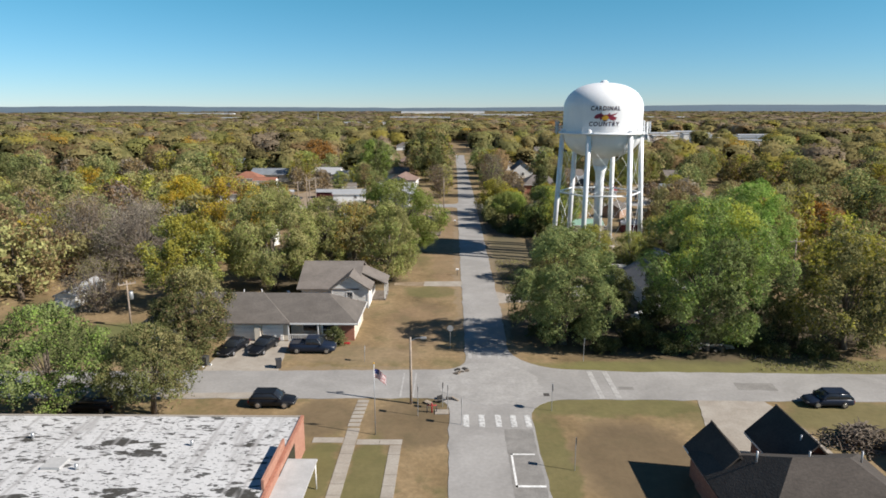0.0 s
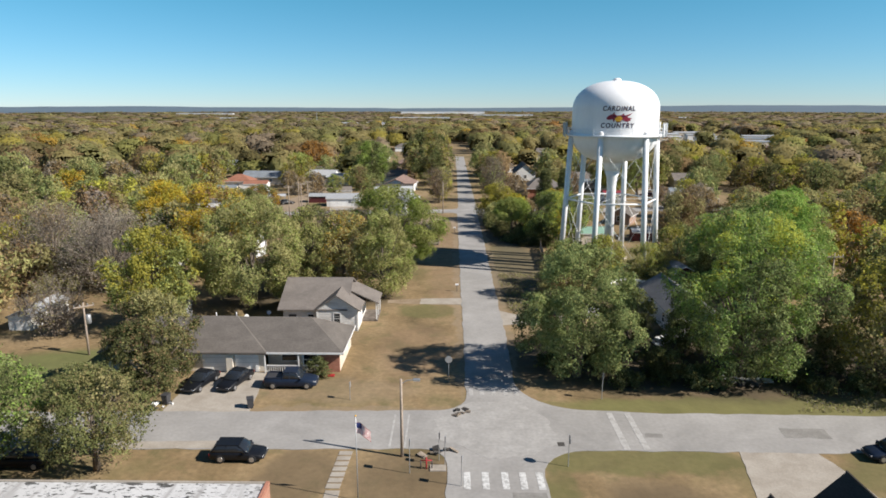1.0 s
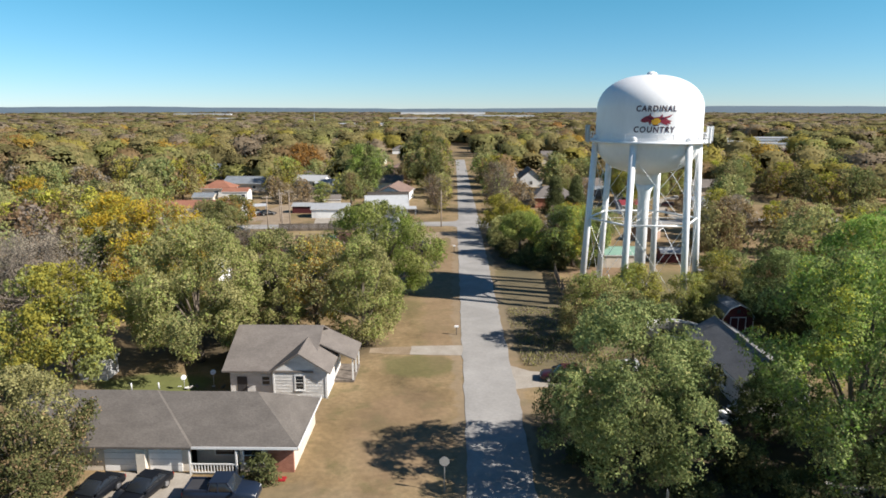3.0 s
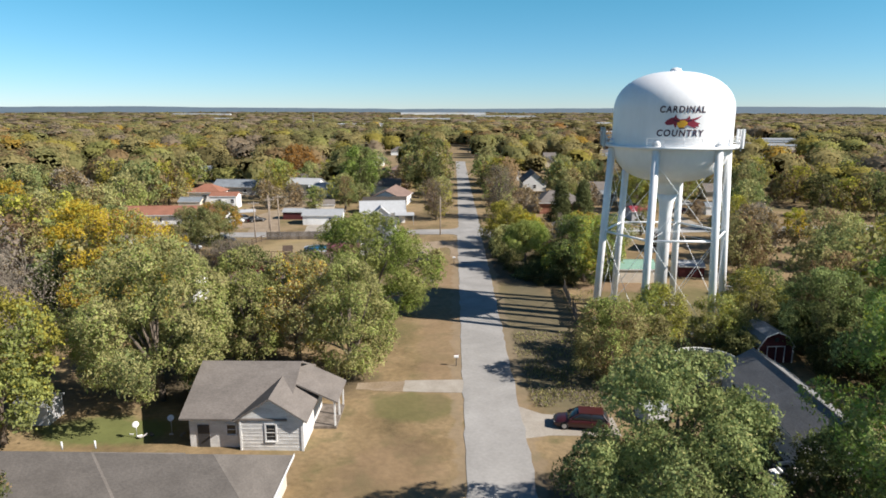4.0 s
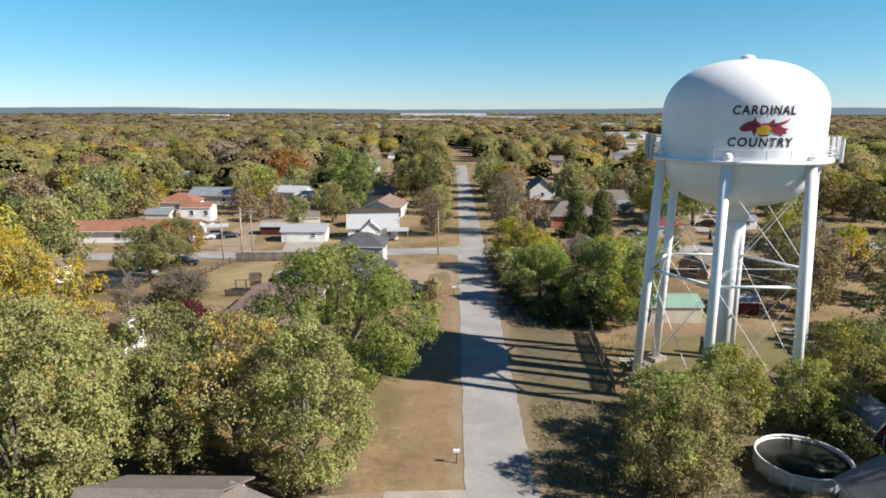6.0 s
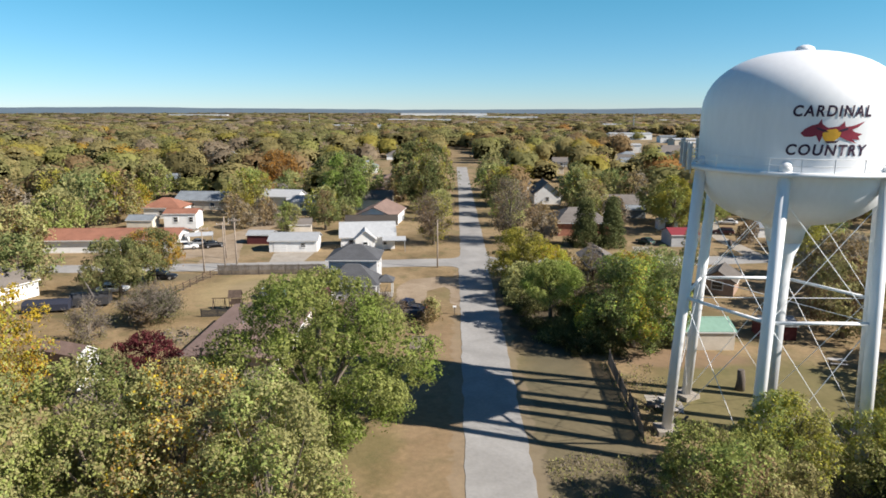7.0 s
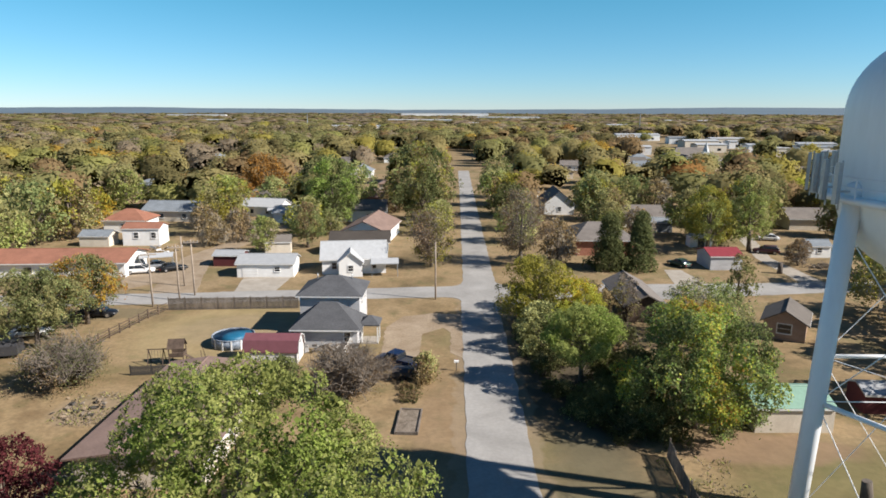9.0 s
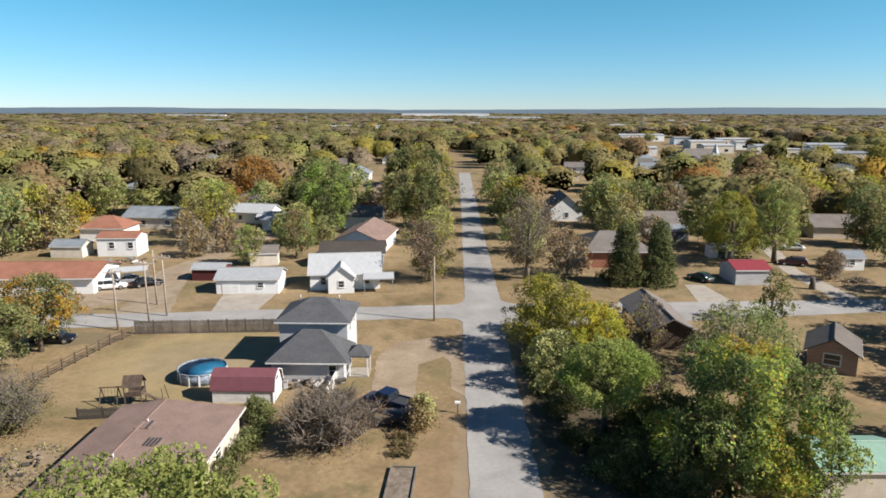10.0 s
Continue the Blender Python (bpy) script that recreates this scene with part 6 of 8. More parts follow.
fence([(-40.4, 181.9), (-22.0, 183.3)], 1.8, "weathered grey wooden privacy fence", seed=1)
fence([(-43.4, 166.0), (-41.6, 178.0), (-40.4, 181.6)], 1.25, "dark wooden post and rail yard fence", M_DARK_WOOD, panel=1.9, boards=False, seed=2)
fence([(18.2, 142.4), (17.8, 134), (17.2, 124.0)], 1.7, "leaning weathered wooden fence below the tower", lean=7, seed=3)
fence([(-34.5, 158.4), (-28.0, 159.4)], 1.1, "dark low wooden yard fence", M_MULCH, seed=4)
fence([(-31.2, 139.0), (-29.6, 154.5)], 0.9, "dark low wire and board fence beside a house", M_DARK_WOOD, seed=5)
fence([(-11.9, 168.6), (-12.1, 162.6)], 1.5, "white picket fence beside a house", M_OLD_WHITE, seed=7)
fence([(-56, 122), (-47, 128.5)], 1.8, "white board fence behind trees", M_WHITE, seed=9)


def round_pool(x, y, r, h, wall, water, label, full=1.0, posts=14):
    ob = thing("swimming_pool", pose(x, y, 0), label, "swimming pool")
    bm = bmesh.new()
    lathe(bm, [(r - 0.06, 0), (r, 0), (r, h), (r - 0.06, h), (r - 0.06, 0.05)], 48)
    part("wall", bm, wall, ob)
    bm = bmesh.new()
    pts = [(r * math.cos(2 * math.pi * k / 32), r * math.sin(2 * math.pi * k / 32), h) for k in range(33)]
    tube(bm, pts, 0.11 if full < 1 else 0.08, 6, False)
    part("rim", bm, M_TRIM if full < 1 else M_POOL_WALL, ob)
    bm = bmesh.new()
    lathe(bm, [(r - 0.07, h * full - 0.08), (0.3, h * full - 0.03)], 48)
    part("water" if full < 1 else "cover", bm, water, ob)
    for k in range(posts):
        a = 2 * math.pi * k / posts
        bm = bmesh.new()
        quad_box(bm, -0.04, 0.06, -0.09, 0.09, 0, h, pose(r * math.cos(a), r * math.sin(a), 0, 0, 0, math.degrees(a)))
        part("upright", bm, M_TRIM, ob)


round_pool(28.5, 109.7, 3.5, 1.3, M_OLD_WHITE, M_POOL_WATER, "above-ground pool with dark standing water", 0.86)
round_pool(-26.6, 168.4, 2.5, 1.2, M_POOL_WALL, M_POOL_COVER, "above-ground pool under a blue cover", 1.0)


def swing_set(x, y, rot):
    ob = thing("swing_set", pose(x, y, 0, 0, 0, rot) @ Matrix.Diagonal((0.8, 0.8, 0.8, 1)), "wooden swing set with a roofed playhouse", "swing set")
    for px in (-2.9, -0.9):
        for s in (-1, 1):
            bm = bmesh.new()
            tube(bm, [(px, s * 1.0, 0), (px, 0, 2.2)], 0.07, 6)
            part("leg", bm, M_DARK_WOOD, ob)
    bm = bmesh.new()
    tube(bm, [(-3.1, 0, 2.2), (0.2, 0, 2.2)], 0.08, 6)
    part("beam", bm, M_DARK_WOOD, ob)
    house_ob = boxes("platform", M_DARK_WOOD, ob, (0, 2.0, -0.9, 0.9, 1.2, 1.3))
    for px in (0.05, 1.95):
        for py in (-0.85, 0.85):
            boxes("post", M_DARK_WOOD, house_ob, (px - 0.06, px + 0.06, py - 0.06, py + 0.06, 0, 2.6))
    boxes("guard_board", M_DARK_WOOD, house_ob, (0, 2, -0.92, -0.86, 1.3, 1.8), (0, 2, 0.86, 0.92, 1.3, 1.8), (1.96, 2.02, -0.86, 0.86, 1.3, 1.8))
    r = part("roof", roof_mesh(2.0, 1.8, 2.6, 1.0, 0.15, "gable", 0.06), M_DARK_WOOD, house_ob)
    r.location = (1.0, 0, 0)
    for px in (-2.3, -1.5):
        bm = bmesh.new()
        tube(bm, [(px - 0.2, 0, 2.2), (px - 0.2, 0, 0.55)], 0.015, 4)
        tube(bm, [(px + 0.2, 0, 2.2), (px + 0.2, 0, 0.55)], 0.015, 4)
        quad_box(bm, px - 0.25, px + 0.25, -0.09, 0.09, 0.5, 0.55)
        part("swing", bm, M_DARK_STEEL, ob)
    bm = bmesh.new()
    prism(bm, [(2.0, 1.25), (2.0, 1.32), (3.6, 0.3), (4.1, 0.25), (4.1, 0.18), (3.6, 0.22)], 0.6, pose(0, -0.3, 0))
    part("slide", bm, M_DARK_WOOD, ob)
    for py in (-1.0, 1.0):
        bm = bmesh.new()
        tube(bm, [(4.6, py, 0), (4.3, py * 0.6, 2.0)], 0.05, 6)
        part("frame_leg", bm, M_DARK_WOOD, ob)


swing_set(-31.6, 161.9, 8)


def bin_cart(x, y, rot, mt, label):
    ob = thing("wheelie_bin", pose(x, y, 0, 0, 0, rot), label, "bin")
    bm = bmesh.new()
    lo = [bm.verts.new((a * 0.24, b * 0.28, 0.05)) for a, b in ((-1, -1), (1, -1), (1, 1), (-1, 1))]
    hi = [bm.verts.new((a * 0.32, b * 0.36, 1.0)) for a, b in ((-1, -1), (1, -1), (1, 1), (-1, 1))]
    for i in range(4):
        bm.faces.new((lo[i], lo[(i + 1) % 4], hi[(i + 1) % 4], hi[i]))
    bm.faces.new(lo[::-1])
    bm.faces.new(hi)
    part("body", bm, mt, ob)
    boxes("lid", mt, ob, (-0.34, 0.34, -0.4, 0.36, 1.0, 1.07))
    for s in (-1, 1):
        bm = bmesh.new()
        tube(bm, [(s * 0.26, 0.3, 0.12), (s * 0.32, 0.3, 0.12)], 0.12, 12)
        part("wheel", bm, M_TYRE, ob)


bin_cart(-19.4, 68.9, 20, M_DARK_STEEL, "dark wheeled bin beside the driveway")
bin_cart(-27.9, 69.6, -10, M_DARK_STEEL, "dark wheeled bin beside the driveway")


def heap(name, x, y, spread, n, seed, label, mats, size=0.45, high=0.6):
    """A heap of loose yard clutter: boards, boxes, pipes."""
    rng = random.Random(seed)
    ob = thing(name, pose(x, y, 0), label, "clutter heap")
    for i in range(n):
        bm = bmesh.new()
        a, b, c = rng.uniform(0.3, 1.6) * size, rng.uniform(0.2, 0.9) * size, rng.uniform(0.1, 0.7) * size
        m = pose(rng.gauss(0, spread[0]), rng.gauss(0, spread[1]), rng.uniform(0.02, high), rng.uniform(-20, 20), rng.uniform(-20, 20), rng.uniform(0, 180))
        quad_box(bm, -a, a, -b, b, -c * 0.2, c, m)
        part("piece", bm, mats[i % len(mats)], ob)
    return ob


heap("clutter_heap", 31.3, 75.4, (1.1, 0.5), 26, 4, "pale fallen branches and boards under a tree", [M_JUNK, M_STICK, M_MULCH], 0.34, 0.5)


def brush_pile(x, y, rx, ry, high, n, seed, label):
    """A tangle of cut branches."""
    rng = random.Random(seed)
    ob = thing("brush_pile", pose(x, y, 0), label, "brush pile")
    bm = bmesh.new()
    for _ in range(n):
        a = Vector((rng.gauss(0, rx * 0.45), rng.gauss(0, ry * 0.45), 0))
        a.z = 0.05 + high * rng.random() * max(0.1, 1 - (a.x / rx) ** 2 - (a.y / ry) ** 2)
        d = Vector((rng.gauss(0, 1), rng.gauss(0, 1), rng.gauss(0, 0.25))).normalized() * rng.uniform(0.4, 1.3)
        e = a + d
        e.z = max(0.05, e.z)
        tube(bm, [a, (a + e) / 2 + Vector((rng.gauss(0, 0.08), rng.gauss(0, 0.08), 0.08)), e], [0.06, 0.045, 0.02], 4, False)
    tagged(part("brushwood", bm, M_STICK, ob), kind="stuff")
    return ob


brush_pile(35.6, 52.6, 2.9, 2.2, 1.7, 520, 5, "tangled brown brush pile on grass")
brush_pile(67.5, 210.3, 2.2, 1.0, 0.9, 160, 6, "grey brush pile on a lawn")
heap("clutter_heap", -28.4, 68.6, (0.5, 0.4), 7, 15, "white bags beside a bin", [M_WHITE, M_MULCH], 0.3, 0.4)
heap("clutter_heap", 1.2, 68.3, (0.5, 0.5), 8, 16, "dark rubble at the street corner", [M_MULCH, M_STICK], 0.3, 0.15)
heap("clutter_heap", -0.9, 60.4, (0.6, 0.4), 7, 17, "dark rubble beside the kerb", [M_MULCH, M_STICK], 0.3, 0.15)
heap("clutter_heap", -34.2, 150.2, (1.6, 1.3), 34, 6, "low dark heap of yard rubble on bare earth", [M_MULCH, M_STICK, M_DIRT], 0.24, 0.25)
heap("clutter_heap", -25.8, 93.6, (1.3, 0.3), 7, 7, "pale buckets and boards behind a house", [M_JUNK, M_WHITE, M_WOOD], 0.22, 0.3)


def satellite_dish(x, y, h, rot):
    ob = thing("satellite_dish", pose(x, y, 0, 0, 0, rot), "white satellite dish on a thin post", "satellite dish")
    bm = bmesh.new()
    tube(bm, [(0, 0, -0.1), (0, 0, h)], 0.035, 8)
    part("post", bm, M_STEEL, ob)
    bm = bmesh.new()
    lathe(bm, [(0.02, 0.0), (0.15, 0.025), (0.28, 0.08), (0.28, 0.1), (0.15, 0.045), (0.02, 0.02)], 20)
    bowl = part("dish", bm, M_WHITE, ob)
    bowl.matrix_local = pose(0, -0.05, h + 0.1, 52, 0, 0)
    bm = bmesh.new()
    tube(bm, [(0, -0.3, h), (0, -0.55, h + 0.35)], 0.015, 5)
    part("arm", bm, M_STEEL, ob)


satellite_dish(-27.2, 93.3, 1.2, 10)
satellite_dish(-24.4, 94.0, 1.5, 20)
heap("clutter_heap", -15.6, 166.4, (1.6, 0.5), 16, 8, "stacked yard clutter beside a wall", [M_MULCH, M_JUNK, M_WOOD])
heap("clutter_heap", 27, 88, (2.2, 1.6), 24, 9, "pale clutter in deep shade beside a house", [M_JUNK, M_WHITE, M_MULCH])
heap("clutter_heap", 21.0, 130.5, (1.2, 1.0), 14, 10, "boards and rubble beside the leaning fence", [M_WOOD, M_JUNK])
heap("clutter_heap", 35.0, 121.0, (2.2, 1.4), 16, 12, "pale scrap beside a barn", [M_JUNK, M_STEEL, M_WHITE])
heap("clutter_heap", -61.5, 221.0, (2.2, 1.2), 14, 11, "scrap beside a shed", [M_STEEL, M_MULCH, M_WHITE])


def stump(x, y, h):
    ob = thing("tree_stump", pose(x, y, 0), "weathered grey standing tree stump", "tree stump")
    bm = bmesh.new()
    tube(bm, [(0, 0, -0.1), (0.05, 0, h * 0.5), (-0.05, 0.03, h)], [0.5, 0.42, 0.34], 12)
    part("wood", bm, M_WOOD, ob)


stump(30.2, 135.6, 2.2)
stump(57.8, 205.9, 2.0)


def bench(x, y, rot):
    ob = thing("picnic_bench", pose(x, y, 0, 0, 0, rot), "pale wooden picnic bench on grass", "bench")
    boxes("tabletop", M_JUNK, ob, (-0.9, 0.9, -0.38, 0.38, 0.7, 0.76))
    for s in (-1, 1):
        boxes("seat", M_JUNK, ob, (-0.9, 0.9, s * 0.7 - 0.14, s * 0.7 + 0.14, 0.42, 0.47))
        boxes("leg", M_WOOD, ob, (s * 0.65 - 0.05, s * 0.65 + 0.05, -0.7, 0.7, 0.3, 0.38), (s * 0.65 - 0.05, s * 0.65 + 0.05, -0.3, -0.2, 0, 0.7), (s * 0.65 - 0.05, s * 0.65 + 0.05, 0.2, 0.3, 0, 0.7))


bench(44.0, 142.5, -10)
# flat red slab added in place of the brick at the duplex wall's foot
fire = boxes("red_playmat", M_RED, None, (-13.3, -12.6, 76.4, 77.0, 0.01, 0.1))
tagged(fire, "small red slab standing in for brick at the wall", "toy")


def pipe_riser(x, y):
    """A small painted valve stand on a concrete pad at the street corner."""
    ob = thing("pipe_riser", pose(x, y, 0), "rusty red pipe stand on a small concrete pad", "pipe stand")
    boxes("pad", M_CONCRETE, ob, (0.3, 1.6, -0.4, 0.5, 0.0, 0.09))
    bm = bmesh.new()
    tube(bm, [(0, 0, -0.1), (0, 0, 1.0)], 0.06, 8)
    part("pipe", bm, M_RED, ob)
    bm = bmesh.new()
    tube(bm, [(-0.45, 0, 0.75), (0.45, 0, 0.75)], 0.05, 8)
    part("cross_pipe", bm, M_RED, ob)
    for px in (-0.45, 0.45):
        bm = bmesh.new()
        tube(bm, [(px, 0, 0.75), (px, 0, 0.0)], 0.045, 8)
        part("leg", bm, M_DARK_STEEL, ob)


pipe_riser(-1.9, 58.1)
sign_post(-0.9, 59.4, 2.5, "small dark sign on a thin steel post", "plate", 84, M_DARK_STEEL)
sign_post(0.9, 55.6, 2.6, "small sign on a bent steel post", "plate", 80)


def raised_bed(x, y, w, d):
    """A low planting bed edged with four weathered boards."""
    ob = thing("garden_bed", pose(x, y, 0, 0, 0, -2), "long garden bed edged with weathered boards", "garden bed")
    for sx in (-1, 1):
        boxes("board", M_WOOD, ob, (sx * w / 2 - 0.06, sx * w / 2 + 0.06, -d / 2, d / 2, 0, 0.3))
    for sy in (-1, 1):
        boxes("board", M_WOOD, ob, (-w / 2 + 0.061, w / 2 - 0.061, sy * (d / 2 - 0.06) - 0.06, sy * (d / 2 - 0.06) + 0.06, 0, 0.28))
    boxes("soil", M_STICK, ob, (-w / 2 + 0.062, w / 2 - 0.062, -d / 2 + 0.122, d / 2 - 0.122, 0, 0.15), label="dry brown garden soil")
    return ob


raised_bed(-3.7, 148.2, 2.0, 4.8)

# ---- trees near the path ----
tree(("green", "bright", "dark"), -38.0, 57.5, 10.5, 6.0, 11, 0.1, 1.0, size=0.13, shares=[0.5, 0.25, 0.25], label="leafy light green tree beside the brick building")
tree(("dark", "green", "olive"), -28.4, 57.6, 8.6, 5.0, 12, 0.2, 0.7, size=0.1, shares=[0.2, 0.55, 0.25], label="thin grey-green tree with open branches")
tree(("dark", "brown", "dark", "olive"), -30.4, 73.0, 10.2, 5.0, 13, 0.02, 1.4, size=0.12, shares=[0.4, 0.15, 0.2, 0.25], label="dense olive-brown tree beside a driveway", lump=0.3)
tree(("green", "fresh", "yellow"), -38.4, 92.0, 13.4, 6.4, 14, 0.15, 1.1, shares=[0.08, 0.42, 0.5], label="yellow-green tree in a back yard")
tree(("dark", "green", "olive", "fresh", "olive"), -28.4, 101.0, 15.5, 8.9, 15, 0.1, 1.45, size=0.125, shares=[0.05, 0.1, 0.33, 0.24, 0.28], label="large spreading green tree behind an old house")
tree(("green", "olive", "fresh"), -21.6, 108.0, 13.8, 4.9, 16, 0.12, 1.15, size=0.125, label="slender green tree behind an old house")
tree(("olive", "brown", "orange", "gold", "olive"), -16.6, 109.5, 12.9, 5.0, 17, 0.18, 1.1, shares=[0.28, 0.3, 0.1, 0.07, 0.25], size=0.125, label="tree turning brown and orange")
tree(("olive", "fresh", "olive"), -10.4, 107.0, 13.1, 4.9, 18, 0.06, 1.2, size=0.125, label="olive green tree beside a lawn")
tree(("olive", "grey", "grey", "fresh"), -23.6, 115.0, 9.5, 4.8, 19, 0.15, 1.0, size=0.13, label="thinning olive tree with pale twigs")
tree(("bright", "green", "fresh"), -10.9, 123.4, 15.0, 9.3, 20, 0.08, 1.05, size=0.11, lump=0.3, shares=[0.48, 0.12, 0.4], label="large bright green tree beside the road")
tree("red", -28.4, 129.6, 7.8, 3.5, 21, 0.12, 1.2, size=0.13, label="small dark red ornamental tree")
tree(("grey", "brown"), -21.0, 126.5, 7.6, 4.0, 22, 0.15, 0.35, bare=True, label="nearly bare grey-brown tree")
# dark first kind: shade of the lower crown put into the leaf colour
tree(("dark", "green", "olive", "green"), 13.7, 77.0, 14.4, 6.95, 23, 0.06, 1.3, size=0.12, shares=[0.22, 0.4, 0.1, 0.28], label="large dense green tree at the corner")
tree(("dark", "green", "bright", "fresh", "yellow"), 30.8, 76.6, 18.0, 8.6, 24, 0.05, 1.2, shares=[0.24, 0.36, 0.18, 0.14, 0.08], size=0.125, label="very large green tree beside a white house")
tree(("dark", "olive", "yellow"), 47.2, 75.6, 13.8, 8.2, 25, 0.08, 1.1, shares=[0.35, 0.45, 0.2], label="olive tree with yellowing leaves")
tree(("fresh", "bright"), 46.6, 101.0, 17.0, 7.0, 26, 0.12, 1.1, size=0.15, label="light green tree behind a house")
tree(("olive", "brown", "fresh"), 17.0, 106.5, 8.8, 4.6, 27, 0.08, 1.0, size=0.12, label="brownish olive shrubby tree")
tree(("olive", "yellow", "fresh"), 25.4, 117.2, 7.6, 4.2, 28, 0.08, 1.0, size=0.12, label="yellow-olive shrubby tree below the tower")
tree(("olive", "fresh"), 18.2, 114.5, 6.6, 3.4, 29, 0.08, 1.0, size=0.12, label="olive shrub below the tower")
tree(("yellow", "fresh", "olive"), 33.0, 117.0, 6.4, 3.6, 30, 0.08, 1.0, size=0.12, label="yellow-green shrub below the tower")
tree(("olive", "yellow", "green"), 39.5, 123.0, 8.5, 4.8, 31, 0.1, 1.0, size=0.13, label="olive tree behind a barn")
# dark-leaved shrubs added to deepen the shade round the barn
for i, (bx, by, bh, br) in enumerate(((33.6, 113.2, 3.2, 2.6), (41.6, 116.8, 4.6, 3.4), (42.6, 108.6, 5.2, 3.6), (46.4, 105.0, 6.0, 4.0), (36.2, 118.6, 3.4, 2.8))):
    tree(("dark", "olive"), bx, by, bh, br, 150 + i, 0.03, 1.3, size=0.13, shares=[0.85, 0.15], label="dark shrub added for shade round a barn", category="shrub", group="shrubs round the barn")
tree(("dark", "green"), 43.0, 113.0, 10.5, 5.5, 32, 0.1, 1.2, size=0.14, label="dark green tree behind a barn")
tree(("dark", "green", "bright", "yellow", "orange"), 22.4, 147.8, 11.2, 7.1, 33, 0.03, 1.5, size=0.13, shares=[0.3, 0.34, 0.16, 0.17, 0.03], label="dense round dark green tree with orange tips")
tree(("bright", "fresh"), 13.6, 156.4, 8.6, 4.3, 34, 0.4, 1.7, size=0.11, shares=[0.3, 0.7], label="bright green feathery bush beside the road")
tree(("olive", "yellow", "yellow"), 11.4, 175.5, 9.6, 5.4, 35, 0.08, 1.1, size=0.14, label="yellow-olive tree beside the road")
tree(("gold", "yellow"), 15.8, 171.5, 7.6, 3.4, 36, 0.12, 1.1, shares=[0.5, 0.5], size=0.13, label="small golden autumn tree by a road")
tree(("grey", "olive", "green"), 31.5, 171.0, 7.4, 6.4, 37, 0.1, 0.6, size=0.12, label="pale olive tree beside an outbuilding")
tree(("olive", "grey"), 23.5, 178.5, 6.6, 2.4, 38, 0.15, 0.7, label="thin pale tree beside an outbuilding")
# dark bushes added so the ground below the roadside trees reads as shade
tree(("dark", "dark"), 18.4, 153.4, 5.0, 3.8, 95, 0.03, 1.2, size=0.13, label="dark bush added for shade between roadside trees")
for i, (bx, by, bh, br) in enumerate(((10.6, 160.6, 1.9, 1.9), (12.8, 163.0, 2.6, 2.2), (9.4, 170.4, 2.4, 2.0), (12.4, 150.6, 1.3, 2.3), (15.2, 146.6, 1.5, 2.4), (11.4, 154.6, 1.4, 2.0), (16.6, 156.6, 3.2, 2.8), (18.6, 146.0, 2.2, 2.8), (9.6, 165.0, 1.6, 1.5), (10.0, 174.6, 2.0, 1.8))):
    tree(("dark", "olive"), bx, by, bh, br, 140 + i, 0.03, 1.2, size=0.12, shares=[0.8, 0.2], label="dark shrub added for shade along the road verge", category="shrub", group="verge shrubs")
tree(("dark",), 15.4, 150.0, 3.0, 3.8, 39, 0.03, 1.2, size=0.12, label="dark bush added for shade beside the road")
tree("dark", 28.2, 208.0, 10.2, 4.0, 40, 0.03, 1.4, conical=1.0, k=44, lump=0.5, name="conifer", label="dark green conifer beside a house", category="conifer")
tree("dark", 33.8, 208.4, 10.4, 3.9, 41, 0.03, 1.4, conical=1.0, k=44, lump=0.5, name="conifer", label="dark green conifer beside a house", category="conifer")
tree(("olive", "grey", "brown"), 12.6, 211.5, 13.6, 6.0, 42, 0.2, 5.0, size=0.14, bare=True, label="thinly leaved grey-brown street tree")
tree(("fresh", "yellow"), 51.3, 223.0, 13.4, 5.2, 43, 0.15, 1.0, label="light green tree beside houses")
tree(("fresh", "olive"), 60.5, 224.5, 15.5, 4.8, 44, 0.15, 1.0, label="light green tree beside houses")
tree("yellow", 103.0, 290.0, 8.0, 4.6, 45, 0.12, 1.0, label="bright yellow-green tree behind roofs", size=0.3)
tree(("dark", "green", "olive", "brown", "yellow"), -8.0, 256.0, 20.0, 9.8, 46, 0.1, 1.2, size=0.24, shares=[0.3, 0.3, 0.15, 0.15, 0.1], label="huge street tree turning brown on one side")
tree(("yellow", "olive", "grey", "brown"), -3.8, 209.5, 10.2, 5.2, 47, 0.15, 7.0, size=0.14, bare=True, label="pale bare street tree")
tree(("dark", "green", "bright"), -29.5, 250.0, 16.5, 7.4, 97, 0.12, 1.2, size=0.22, label="tall dark green tree behind a garage")
tree(("green", "dark"), -40.0, 300.0, 14.0, 9.0, 48, 0.1, 1.1, size=0.3, label="large dark green tree behind houses")
tree(("orange", "brown", "orange"), -62.0, 306.0, 13.5, 8.4, 49, 0.12, 1.1, size=0.3, label="bright orange autumn tree")
tree(("olive", "yellow"), -45.4, 290.0, 9.0, 5.8, 50, 0.12, 1.1, size=0.3, label="yellowing tree behind houses")
tree(("olive", "yellow", "fresh"), -56.6, 256.0, 11.8, 6.0, 51, 0.12, 1.1, size=0.25, label="yellow-olive tree beside a house")
tree(("green", "brown"), -30.0, 225.5, 9.4, 4.0, 52, 0.15, 0.9, label="small green-brown yard tree")
tree(("olive", "fresh"), -37.4, 220.5, 7.2, 3.2, 53, 0.1, 1.0, label="olive green bush in a yard", category="bush")
tree(("dark", "green", "olive", "orange", "gold"), -48.6, 175.5, 9.2, 5.4, 54, 0.3, 1.1, size=0.14, shares=[0.2, 0.22, 0.26, 0.17, 0.15], label="olive tree tipped with orange")
